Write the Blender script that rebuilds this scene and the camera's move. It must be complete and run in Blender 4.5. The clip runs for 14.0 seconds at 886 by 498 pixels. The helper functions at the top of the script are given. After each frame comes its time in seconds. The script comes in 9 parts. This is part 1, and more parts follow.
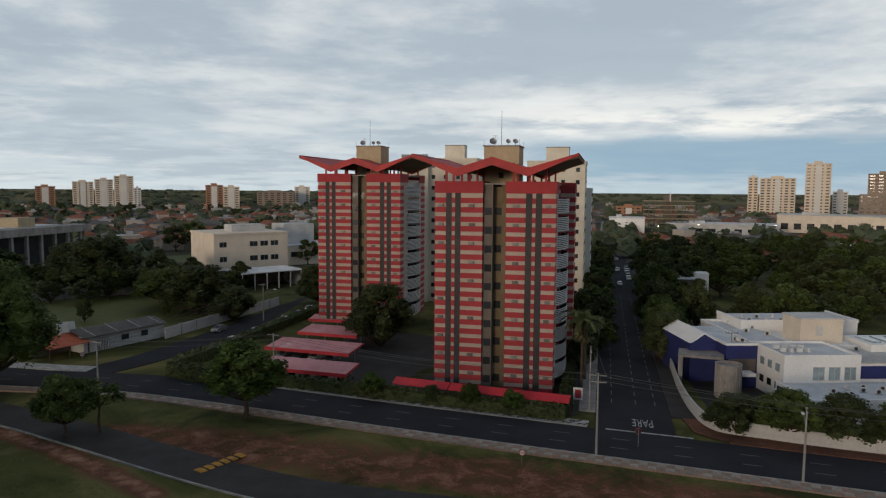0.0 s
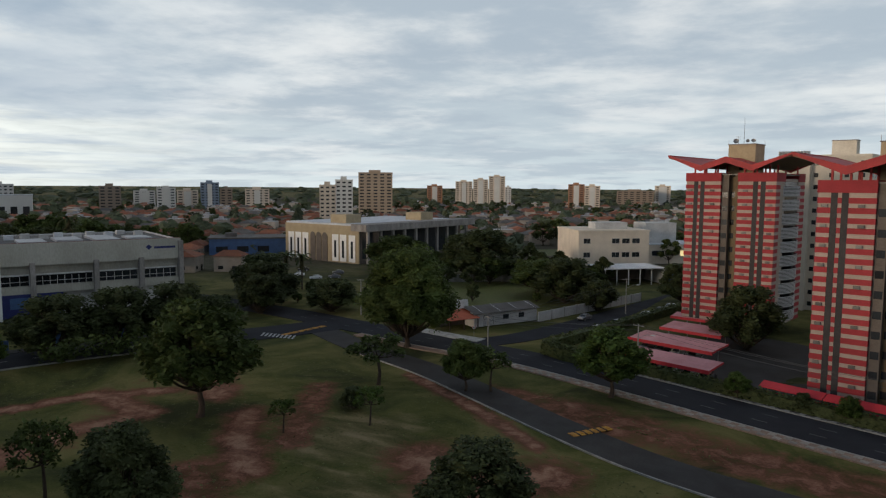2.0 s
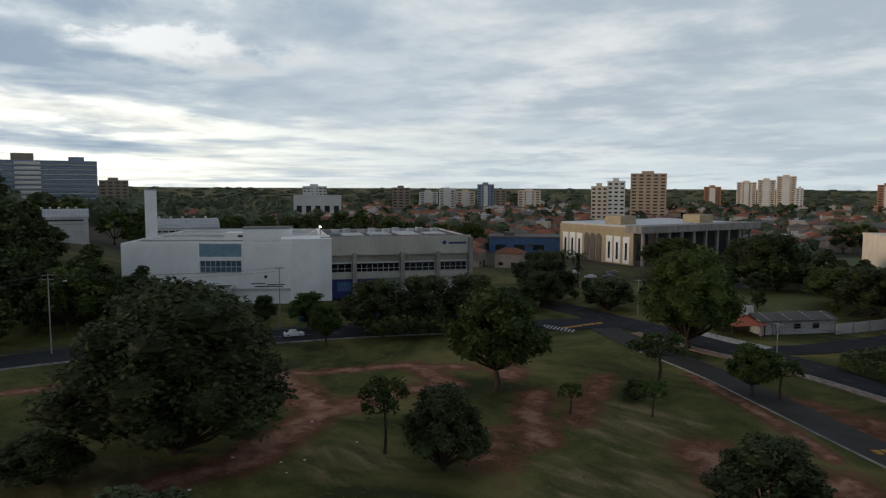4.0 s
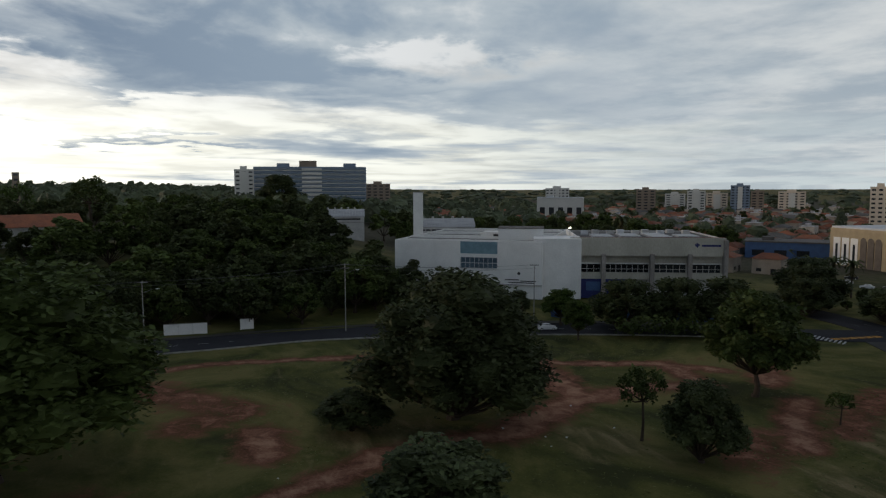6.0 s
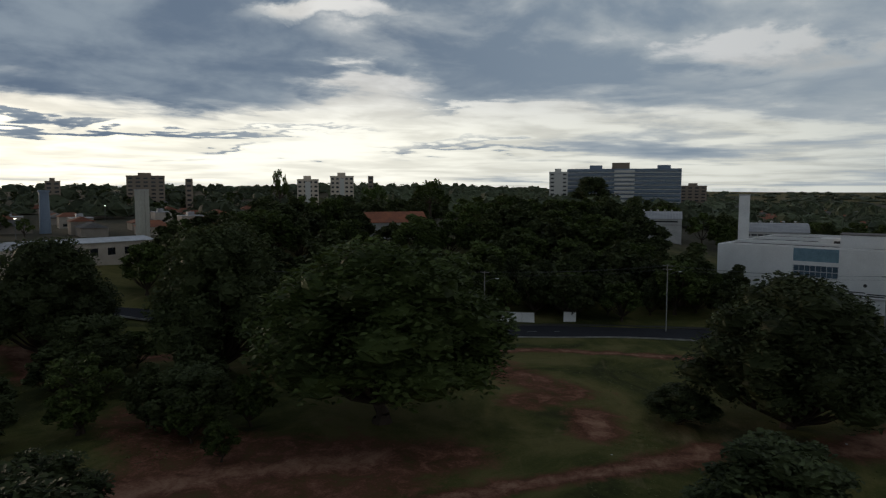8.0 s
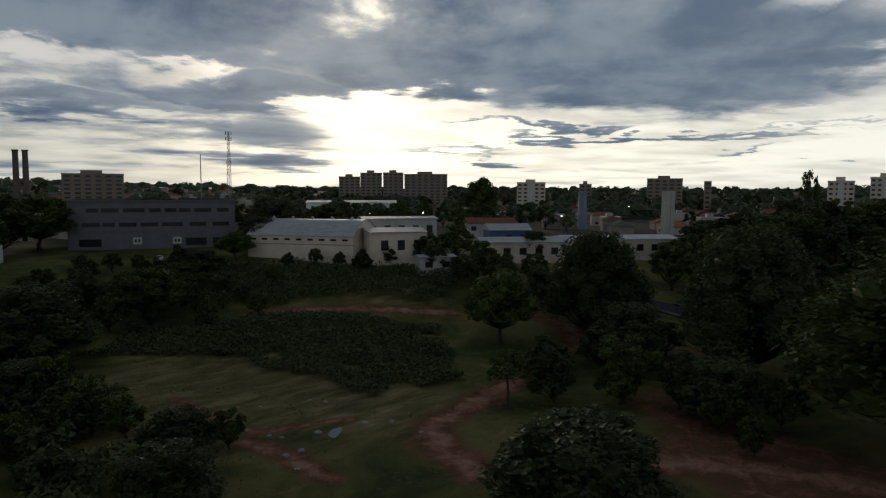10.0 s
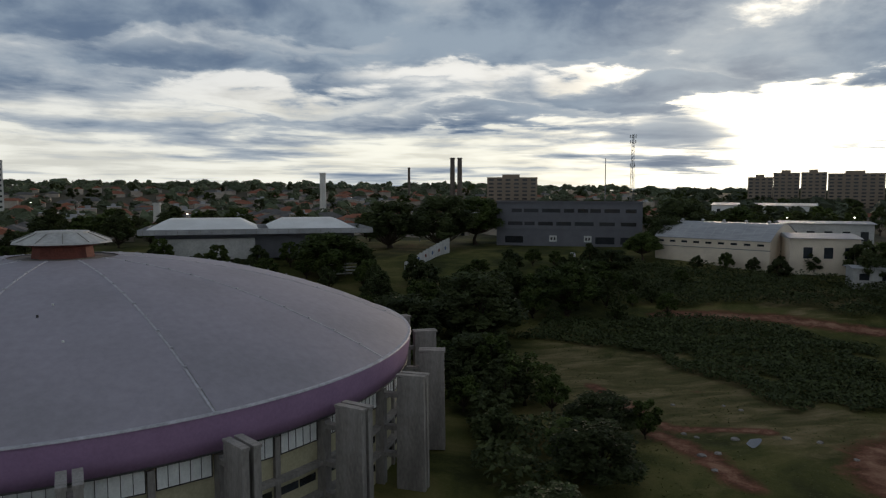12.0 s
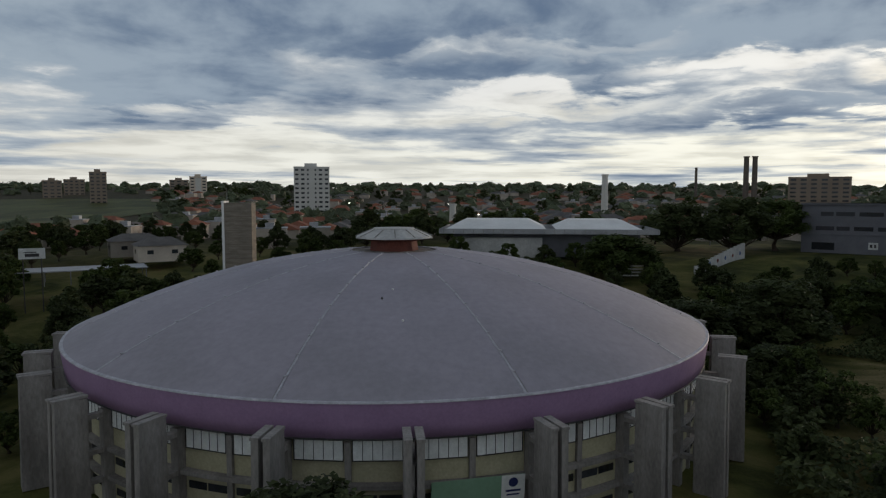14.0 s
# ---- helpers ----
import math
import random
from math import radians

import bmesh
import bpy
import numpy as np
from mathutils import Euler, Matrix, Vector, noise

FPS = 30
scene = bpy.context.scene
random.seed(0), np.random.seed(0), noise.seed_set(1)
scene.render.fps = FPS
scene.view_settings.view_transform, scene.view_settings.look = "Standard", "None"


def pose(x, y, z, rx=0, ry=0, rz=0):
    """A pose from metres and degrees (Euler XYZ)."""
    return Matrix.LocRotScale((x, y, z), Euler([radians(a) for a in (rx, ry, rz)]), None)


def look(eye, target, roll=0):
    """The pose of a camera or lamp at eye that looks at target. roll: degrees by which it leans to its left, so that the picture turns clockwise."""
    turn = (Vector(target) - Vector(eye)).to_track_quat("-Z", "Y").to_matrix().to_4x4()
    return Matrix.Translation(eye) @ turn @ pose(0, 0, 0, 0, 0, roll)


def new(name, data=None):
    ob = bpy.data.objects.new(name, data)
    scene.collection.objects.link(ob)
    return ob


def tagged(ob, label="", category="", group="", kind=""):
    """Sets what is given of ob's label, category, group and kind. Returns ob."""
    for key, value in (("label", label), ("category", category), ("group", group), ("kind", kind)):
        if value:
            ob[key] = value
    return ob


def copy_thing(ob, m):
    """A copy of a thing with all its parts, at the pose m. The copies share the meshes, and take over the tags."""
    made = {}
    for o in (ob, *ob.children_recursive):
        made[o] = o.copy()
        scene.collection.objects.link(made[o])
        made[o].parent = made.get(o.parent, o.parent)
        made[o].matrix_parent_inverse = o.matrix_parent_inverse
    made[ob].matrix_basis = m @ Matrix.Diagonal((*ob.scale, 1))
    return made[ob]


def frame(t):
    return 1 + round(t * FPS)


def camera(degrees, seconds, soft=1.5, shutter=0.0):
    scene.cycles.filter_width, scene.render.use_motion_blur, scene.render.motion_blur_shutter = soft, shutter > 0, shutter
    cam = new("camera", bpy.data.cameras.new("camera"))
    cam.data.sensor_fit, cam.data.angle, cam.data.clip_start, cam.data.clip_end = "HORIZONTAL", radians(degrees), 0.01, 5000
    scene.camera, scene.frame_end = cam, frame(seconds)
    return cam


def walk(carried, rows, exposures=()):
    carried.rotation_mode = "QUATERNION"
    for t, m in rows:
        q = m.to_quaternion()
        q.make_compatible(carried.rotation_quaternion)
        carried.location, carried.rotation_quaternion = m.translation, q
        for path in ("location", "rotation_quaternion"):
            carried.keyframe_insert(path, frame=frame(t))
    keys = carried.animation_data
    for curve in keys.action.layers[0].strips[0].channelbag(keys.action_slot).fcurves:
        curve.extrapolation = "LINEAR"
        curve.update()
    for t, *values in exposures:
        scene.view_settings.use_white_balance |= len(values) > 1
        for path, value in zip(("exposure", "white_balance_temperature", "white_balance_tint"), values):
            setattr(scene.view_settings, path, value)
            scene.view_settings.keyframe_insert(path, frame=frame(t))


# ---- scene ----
cam = camera(65.0, 14.0, soft=1.25)
# seconds, x, y, z, yaw, pitch, roll
PATH = [
    (0.0, -0.00, -0.00, 32.00, 0.00, -4.99, 0.43),
    (0.5, -0.19, -2.18, 31.98, 4.69, -5.04, 0.46),
    (1.0, -0.30, -4.38, 32.02, 11.83, -5.13, 0.47),
    (1.5, -0.29, -6.43, 32.03, 20.11, -5.21, 0.47),
    (2.0, -0.09, -8.52, 32.03, 28.81, -5.27, 0.40),
    (2.5, 0.25, -10.56, 32.10, 35.80, -5.30, 0.31),
    (3.0, 0.74, -12.69, 32.14, 40.80, -5.30, 0.32),
    (5.5, 6.18, -22.14, 32.19, 65.26, -5.17, -0.06),
    (6.0, 7.75, -23.76, 32.29, 70.04, -5.14, -0.10),
    (6.5, 9.44, -25.30, 32.37, 75.59, -5.10, -0.11),
    (7.0, 11.24, -26.72, 32.43, 81.47, -5.07, -0.12),
    (9.5, 20.17, -30.84, 32.07, 122.79, -4.83, 0.21),
    (10.0, 21.67, -30.86, 32.00, 135.05, -4.80, 0.18),
    (10.5, 23.15, -30.78, 31.98, 146.28, -4.78, 0.08),
    (11.0, 24.48, -30.32, 31.96, 153.61, -4.75, 0.09),
    (11.5, 25.73, -29.72, 31.99, 160.02, -4.73, 0.11),
    (12.0, 26.81, -29.06, 31.98, 166.87, -4.72, 0.12),
    (12.5, 27.69, -28.37, 31.97, 172.77, -4.71, 0.07),
    (13.0, 28.55, -27.41, 32.00, 178.38, -4.68, 0.08),
    (13.5, 29.24, -26.35, 32.04, 184.10, -4.66, 0.03),
    (14.0, 29.72, -25.29, 32.07, 189.39, -4.63, 0.02),
]
walk(cam, [(t, pose(x, y, z, 90 + p, 0, w) @ pose(0, 0, 0, 0, 0, r)) for t, x, y, z, w, p, r in PATH],
     exposures=[(0.0, 0.0), (3.0, 0.1), (5.5, -0.2), (7.0, -0.4), (9.5, -0.85), (11.0, -0.6), (12.5, -0.25), (14.0, -0.3)])

# ---- sky and sun ----
SUN_YAW, SUN_ELEV = 145.0, 7.0          # degrees: turned to the left from +y, and above the horizon
sun_dir = Vector((-math.sin(radians(SUN_YAW)) * math.cos(radians(SUN_ELEV)),
                  math.cos(radians(SUN_YAW)) * math.cos(radians(SUN_ELEV)), math.sin(radians(SUN_ELEV))))
world = bpy.data.worlds.new("evening_sky")
scene.world = world
world.use_nodes = True
wn, wl = world.node_tree.nodes, world.node_tree.links
wn.clear()


def wnode(kind, **sets):
    n = wn.new(kind)
    for k, v in sets.items():
        n.inputs[int(k[1:])].default_value = v
    return n


def wmath(op, a, b=None, clamp=False):
    n = wn.new("ShaderNodeMath")
    n.operation, n.use_clamp = op, clamp
    for i, v in enumerate((a, b)):
        if v is None:
            continue
        if isinstance(v, (int, float)):
            n.inputs[i].default_value = v
        else:
            wl.new(v, n.inputs[i])
    return n.outputs[0]


def wramp(fac, stops):
    n = wn.new("ShaderNodeValToRGB")
    n.color_ramp.interpolation = "EASE"
    while len(n.color_ramp.elements) < len(stops):
        n.color_ramp.elements.new(0.5)
    for e, (p, c) in zip(n.color_ramp.elements, stops):
        e.position, e.color = p, (*c, 1)
    wl.new(fac, n.inputs[0])
    return n.outputs[0]


def wmix(fac, a, b, blend="MIX"):
    n = wn.new("ShaderNodeMix")
    n.data_type, n.blend_type = "RGBA", blend
    for sock, v in ((n.inputs[0], fac), (n.inputs[6], a), (n.inputs[7], b)):
        if isinstance(v, (int, float)):
            sock.default_value = v
        elif isinstance(v, tuple):
            sock.default_value = (*v, 1)
        else:
            wl.new(v, sock)
    return n.outputs[2]


wcoord = wn.new("ShaderNodeTexCoord").outputs["Generated"]
wsep = wn.new("ShaderNodeSeparateXYZ")
wl.new(wcoord, wsep.inputs[0])
up = wmath("MAXIMUM", wsep.outputs[2], 0.0)
flat = wmath("ADD", up, 0.085)
wcomb = wn.new("ShaderNodeCombineXYZ")
wl.new(wmath("DIVIDE", wsep.outputs[0], flat), wcomb.inputs[0])
wl.new(wmath("DIVIDE", wsep.outputs[1], flat), wcomb.inputs[1])


def wnoise(scale, detail, rough, offset, distort=0.0):
    m = wn.new("ShaderNodeMapping")
    m.inputs["Location"].default_value = offset
    wl.new(wcomb.outputs[0], m.inputs[0])
    n = wn.new("ShaderNodeTexNoise")
    n.inputs["Scale"].default_value, n.inputs["Detail"].default_value = scale, detail
    n.inputs["Roughness"].default_value, n.inputs["Distortion"].default_value = rough, distort
    wl.new(m.outputs[0], n.inputs["Vector"])
    return n.outputs[0]


sky = wn.new("ShaderNodeTexSky")
sky.sky_type, sky.sun_disc = "NISHITA", False
sky.sun_elevation, sky.sun_rotation = radians(SUN_ELEV), radians(-SUN_YAW)
dots = wn.new("ShaderNodeVectorMath")
dots.operation = "DOT_PRODUCT"
wl.new(wcoord, dots.inputs[0])
dots.inputs[1].default_value = sun_dir
toward = wmath("MULTIPLY_ADD", dots.outputs["Value"], 0.5)
toward.node.inputs[2].default_value = 0.5
clouds = wnoise(0.85, 8.0, 0.60, (3.1, 1.7, 0.0), 0.12)
broad = wnoise(0.26, 4.0, 0.5, (8.3, 4.1, 0.0), 0.15)
streaks = wnoise(0.75, 7.0, 0.6, (1.3, 9.2, 0.0), 0.1)
puffs = wnoise(2.1, 8.0, 0.62, (5.7, 2.2, 0.0), 0.1)
thick = wmath("ADD", wmath("ADD", wmath("MULTIPLY", clouds, 0.47), wmath("MULTIPLY", broad, 0.40)), wmath("MULTIPLY", puffs, 0.16))
# the western side of the glow is the brighter one
west = wramp(wmath("MULTIPLY", wsep.outputs[0], -1.0), [(0.0, (0.30, 0.30, 0.30)), (0.60, (1, 1, 1))])
side = wmath("MULTIPLY", wmath("POWER", toward, 3.0), west)
glow = wmath("MULTIPLY", wmath("POWER", toward, 16.0), wmath("MAXIMUM", west, 0.45))
near_sun = wmath("POWER", toward, 150.0)
# thin cloud is bright, thick cloud grey-blue, darker and harder toward the sun
pale = wmix(glow, wmix(side, (0.71, 0.74, 0.755), (1.5, 1.47, 1.38)), (1.7, 1.62, 1.45))
grey = wmix(side, (0.40, 0.475, 0.55), (0.20, 0.275, 0.37))
dense = wramp(thick, [(0.42, (0, 0, 0)), (0.57, (1, 1, 1))])
body = wmix(dense, pale, grey)
clear = wmix(0.85, sky.outputs[0], (0.30, 0.43, 0.54))
cover = wramp(thick, [(0.32, (0, 0, 0)), (0.42, (1, 1, 1))])
heaven = wmix(cover, clear, body)
# pale air near the horizon, crossed by thin bars of cloud
low = wmath("POWER", wmath("SUBTRACT", 1.0, up, True), 8.5)
bars = wramp(streaks, [(0.42, (1, 1, 1)), (0.58, (0.4, 0.4, 0.4))])
haze = wmix(glow, wmix(side, (0.62, 0.71, 0.74), (2.0, 1.96, 1.80)), (3.4, 3.15, 2.6))
heaven = wmix(wmath("MULTIPLY", wmath("MULTIPLY", low, bars), 0.9), heaven, haze)
heaven = wmix(1.0, heaven, wmix(near_sun, (0.0, 0.0, 0.0), (1.2, 1.05, 0.8)), "ADD")
# clear blue strip low in the north-east, under a torn bright edge
east = wn.new("ShaderNodeVectorMath")
east.operation = "DOT_PRODUCT"
wl.new(wcoord, east.inputs[0])
east.inputs[1].default_value = (0.60, 0.80, 0.0)
strip = wramp(wmath("ADD", up, wmath("MULTIPLY", wmath("SUBTRACT", clouds, 0.5), 0.05)), [(0.0, (0.3, 0.3, 0.3)), (0.03, (1, 1, 1)), (0.060, (1, 1, 1)), (0.074, (0, 0, 0))])
heaven = wmix(wmath("MULTIPLY", wmath("MULTIPLY", strip, wramp(east.outputs["Value"], [(0.82, (0, 0, 0)), (0.92, (1, 1, 1))])), 0.85), heaven, (0.27, 0.42, 0.54))
rim = wramp(up, [(0.062, (0, 0, 0)), (0.085, (1, 1, 1)), (0.12, (0.5, 0.5, 0.5)), (0.15, (0, 0, 0))])
torn = wramp(streaks, [(0.42, (1, 1, 1)), (0.56, (0, 0, 0))])
heaven = wmix(wmath("MULTIPLY", wmath("MULTIPLY", rim, torn), wramp(east.outputs["Value"], [(0.70, (0, 0, 0)), (0.95, (0.8, 0.8, 0.8))])), heaven, (1.05, 1.02, 0.95))
# the southern and western sky: layered evening cloud above a bright gap
def wpoint(yaw):
    return (-math.sin(radians(yaw)), math.cos(radians(yaw)), 0.0)


def wdot(v):
    n = wn.new("ShaderNodeVectorMath")
    n.operation = "DOT_PRODUCT"
    wl.new(wcoord, n.inputs[0])
    n.inputs[1].default_value = v
    return n.outputs["Value"]


WEST = 95.0
turn_deg = wmath("MULTIPLY", wmath("ARCTAN2", wdot(wpoint(WEST + 90)), wdot(wpoint(WEST))), 180 / math.pi)
elev_deg = wmath("MULTIPLY", wsep.outputs[2], 180 / math.pi)
depth = wmath("DIVIDE", 1.0, wmath("ADD", up, 0.115))


def wlayer(across, deep, detail, rough, offset, distort, tilt=0.0):
    """Cloud noise in long flat layers, thinner toward the horizon."""
    c = wn.new("ShaderNodeCombineXYZ")
    wl.new(wmath("MULTIPLY", turn_deg, across), c.inputs[0])
    wl.new(wmath("ADD", wmath("MULTIPLY", depth, deep), wmath("MULTIPLY", turn_deg, tilt)), c.inputs[1])
    c.inputs[2].default_value = offset
    n = wn.new("ShaderNodeTexNoise")
    n.inputs["Scale"].default_value, n.inputs["Detail"].default_value = 1.0, detail
    n.inputs["Roughness"].default_value, n.inputs["Distortion"].default_value = rough, distort
    wl.new(c.outputs[0], n.inputs["Vector"])
    return n.outputs[0]


def wblob(yaw, elev, wide, high, amount):
    """A soft lens of cloud (amount above 0) or of clear sky (below 0)."""
    a = wmath("MULTIPLY", wmath("SUBTRACT", turn_deg, yaw - WEST), 1.0 / wide)
    b = wmath("MULTIPLY", wmath("SUBTRACT", ragged, elev), 1.0 / high)
    d = wmath("ADD", wmath("MULTIPLY", a, a), wmath("MULTIPLY", b, b))
    return wmath("MULTIPLY", wmath("SUBTRACT", 1.0, d, True), amount)


strata = wlayer(0.055, 0.95, 7.0, 0.57, 2.3, 0.25, 0.005)
shreds = wlayer(0.15, 2.1, 6.0, 0.55, 7.7, 0.25, 0.008)
billow = wlayer(0.060, 0.60, 6.0, 0.56, 11.2, 0.15, -0.008)
ragged = wmath("ADD", elev_deg, wmath("ADD", wmath("MULTIPLY", wmath("SUBTRACT", shreds, 0.5), 5.0), wmath("MULTIPLY", wmath("SUBTRACT", strata, 0.5), 4.5)))
grey3 = lambda v: (v, v, v)
open_gap = wramp(up, [(0.0, grey3(0.30)), (0.03, grey3(0.26)), (0.10, grey3(0.27)), (0.135, grey3(0.60)), (0.26, grey3(0.62))])
mixed_gap = wramp(up, [(0.0, grey3(0.34)), (0.04, grey3(0.35)), (0.09, grey3(0.40)), (0.15, grey3(0.54)), (0.26, grey3(0.62))])
north_gap = wramp(up, [(0.0, grey3(0.36)), (0.05, grey3(0.40)), (0.10, grey3(0.50)), (0.26, grey3(0.50))])
yaw01 = wmath("MULTIPLY_ADD", turn_deg, 1 / 360.0)
yaw01.node.inputs[2].default_value = 0.5
pos = lambda yaw: (yaw - WEST) / 360.0 + 0.5
trend = wmix(wramp(yaw01, [(pos(134), grey3(0)), (pos(151), grey3(1))]), wmix(wramp(yaw01, [(pos(72), grey3(0)), (pos(98), grey3(1))]), north_gap, open_gap), mixed_gap)
dens = wmath("ADD", trend, wmath("ADD", wmath("MULTIPLY", wmath("SUBTRACT", strata, 0.5), 0.95), wmath("MULTIPLY", wmath("SUBTRACT", shreds, 0.5), 0.42)))
for lens in ((138, 7.0, 8, 1.8, -0.42), (150, 7.6, 10, 1.1, 0.27), (148.5, 3.4, 6, 2.4, 0.19), (118, 4.2, 17, 0.42, 0.34), (110, 3.0, 7, 0.3, 0.26), (129, 5.4, 11, 0.4, 0.28), (104, 4.9, 11, 0.35, 0.26), (134, 3.0, 8, 0.45, 0.26), (92, 3.6, 9, 0.4, 0.2), (119, 9.8, 20, 3.0, 0.2),
             (101, 8.0, 8, 1.8, -0.27), (105, 13.4, 8, 1.0, -0.24), (155, 8.4, 5, 1.2, -0.24), (181, 7.2, 11, 1.3, -0.22), (167, 9.2, 9, 1.2, -0.22), (208, 4.0, 12, 1.6, -0.14), (176, 11.5, 9, 0.8, -0.16), (194, 13.2, 9, 2.0, 0.22),
             (212, 9.2, 11, 2.8, 0.34), (204, 12.5, 14, 2.4, 0.18), (216, 12.0, 14, 4.0, 0.2), (163, 6.0, 8, 0.8, 0.18), (186, 9.6, 10, 1.0, 0.16), (160, 11.5, 12, 1.6, 0.2), (98, 5.6, 16, 1.6, -0.2), (70, 9.5, 12, 1.6, -0.2), (57, 7.5, 12, 2.4, 0.16)):
    dens = wmath("ADD", dens, wblob(*lens))
gap_low = wramp(yaw01, [(pos(48), (0.74, 0.80, 0.78)), (pos(80), (1.20, 1.21, 1.10)), (pos(104), (1.68, 1.65, 1.46)), (pos(136), (2.1, 1.98, 1.65)), (pos(150), (1.40, 1.33, 1.12)), (pos(166), (1.22, 1.20, 1.05)), (pos(195), (1.06, 1.06, 0.97)), (pos(222), (0.95, 0.94, 0.86))])
gap_high = wramp(yaw01, [(pos(48), (0.66, 0.70, 0.71)), (pos(85), (0.95, 0.97, 0.98)), (pos(120), (1.3, 1.28, 1.22)), (pos(140), (1.7, 1.6, 1.4)), (pos(160), (1.10, 1.09, 1.04)), (pos(200), (0.92, 0.93, 0.92))])
bright = wmix(wramp(up, [(0.06, grey3(0)), (0.16, grey3(1))]), gap_low, gap_high)
bright = wmix(1.0, bright, wramp(shreds, [(0.36, grey3(1.0)), (0.66, grey3(0.74))]), "MULTIPLY")
dusk = wramp(yaw01, [(pos(40), grey3(0.0)), (pos(78), grey3(0.2)), (pos(105), grey3(0.7)), (pos(150), grey3(1.0)), (pos(205), grey3(1.0)), (pos(235), grey3(0.5))])
heavy = wmix(wramp(wmath("ADD", wmath("MULTIPLY", billow, 0.6), wmath("MULTIPLY", shreds, 0.4)), [(0.38, grey3(0)), (0.60, grey3(1))]), wmix(dusk, (0.48, 0.56, 0.62), (0.37, 0.455, 0.55)), wmix(dusk, (0.36, 0.455, 0.555), (0.145, 0.21, 0.32)))
veil = wmix(dusk, (0.56, 0.635, 0.69), (0.51, 0.57, 0.63))
cloudy = wramp(dens, [(0.33, grey3(0)), (0.50, grey3(1))])
layered = wmix(cloudy, bright, wmix(wramp(dens, [(0.42, grey3(0)), (0.63, grey3(1))]), veil, heavy))
layered = wmix(1.0, layered, wmix(wmath("MULTIPLY", near_sun, wmath("SUBTRACT", 1.15, cloudy)), (0.0, 0.0, 0.0), (1.1, 0.92, 0.62)), "ADD")
heaven = wmix(wramp(yaw01, [(pos(36), grey3(0)), (pos(72), grey3(1))]), heaven, layered)
# unseen upper sky dimmed, as heavy overcast, to lower the light on the ground
overhead = wramp(up, [(0.26, (1, 1, 1)), (0.55, (0.64, 0.64, 0.66))])
heaven = wmix(1.0, heaven, overhead, "MULTIPLY")
back = wn.new("ShaderNodeBackground")
back.inputs[1].default_value = 1.0
wl.new(heaven, back.inputs[0])
wl.new(back.outputs[0], wn.new("ShaderNodeOutputWorld").inputs[0])

sun = new("sun", bpy.data.lights.new("sun", "SUN"))
sun.data.energy, sun.data.angle, sun.data.color = 1.5, radians(14), (1.0, 0.80, 0.60)
sun.matrix_world = look(sun_dir * 100, (0, 0, 0))

# ---- materials ----
def surface(name, base, rough=0.8, other=None, scale=0.4, fine=6.0, vary=0.25, bump=0.2, metal=0.0, spec=0.3, each=0.0, stretch=(1, 1, 1), contrast=(0.35, 0.65)):
    """A node material: two colours mixed by broad noise, darkened and roughened by fine grain; each: spread between objects."""
    m = bpy.data.materials.new(name)
    m.use_nodes = True
    nt, p = m.node_tree, m.node_tree.nodes["Principled BSDF"]
    nn, ll = nt.nodes, nt.links
    other = other or tuple(c * 0.72 for c in base)
    tc = nn.new("ShaderNodeTexCoord")
    mp = nn.new("ShaderNodeMapping")
    mp.inputs["Scale"].default_value = stretch
    ll.new(tc.outputs["Object"], mp.inputs[0])
    broad, grain = nn.new("ShaderNodeTexNoise"), nn.new("ShaderNodeTexNoise")
    for n, s, d in ((broad, scale, 5), (grain, fine, 4)):
        n.inputs["Scale"].default_value, n.inputs["Detail"].default_value, n.inputs["Roughness"].default_value = s, d, 0.62
        ll.new(mp.outputs[0], n.inputs["Vector"])
    ramp = nn.new("ShaderNodeValToRGB")
    ramp.color_ramp.elements[0].position, ramp.color_ramp.elements[1].position = contrast
    ramp.color_ramp.elements[0].color, ramp.color_ramp.elements[1].color = (*base, 1), (*other, 1)
    ll.new(broad.outputs[0], ramp.inputs[0])
    lift = nn.new("ShaderNodeMapRange")
    lift.inputs[1].default_value, lift.inputs[2].default_value = 0.3, 0.7
    lift.inputs[3].default_value, lift.inputs[4].default_value = 1 - vary, 1 + vary
    ll.new(grain.outputs[0], lift.inputs[0])
    value = lift.outputs[0]
    if each:
        info, r2, mul = nn.new("ShaderNodeObjectInfo"), nn.new("ShaderNodeMapRange"), nn.new("ShaderNodeMath")
        r2.inputs[3].default_value, r2.inputs[4].default_value = 1 - each, 1 + each
        ll.new(info.outputs["Random"], r2.inputs[0])
        mul.operation = "MULTIPLY"
        ll.new(value, mul.inputs[0])
        ll.new(r2.outputs[0], mul.inputs[1])
        value = mul.outputs[0]
    scaled = nn.new("ShaderNodeVectorMath")
    scaled.operation = "SCALE"
    ll.new(ramp.outputs[0], scaled.inputs[0])
    ll.new(value, scaled.inputs["Scale"])
    ll.new(scaled.outputs[0], p.inputs["Base Color"])
    p.inputs["Roughness"].default_value, p.inputs["Metallic"].default_value = rough, metal
    p.inputs["Specular IOR Level"].default_value = spec
    if bump:
        b = nn.new("ShaderNodeBump")
        b.inputs["Strength"].default_value, b.inputs["Distance"].default_value = bump, 0.05
        ll.new(grain.outputs[0], b.inputs["Height"])
        ll.new(b.outputs[0], p.inputs["Normal"])
    return m


def glowing(name, colour, power):
    m = bpy.data.materials.new(name)
    m.use_nodes = True
    p = m.node_tree.nodes["Principled BSDF"]
    p.inputs["Base Color"].default_value = (*colour, 1)
    p.inputs["Emission Color"].default_value, p.inputs["Emission Strength"].default_value = (*colour, 1), power
    return m


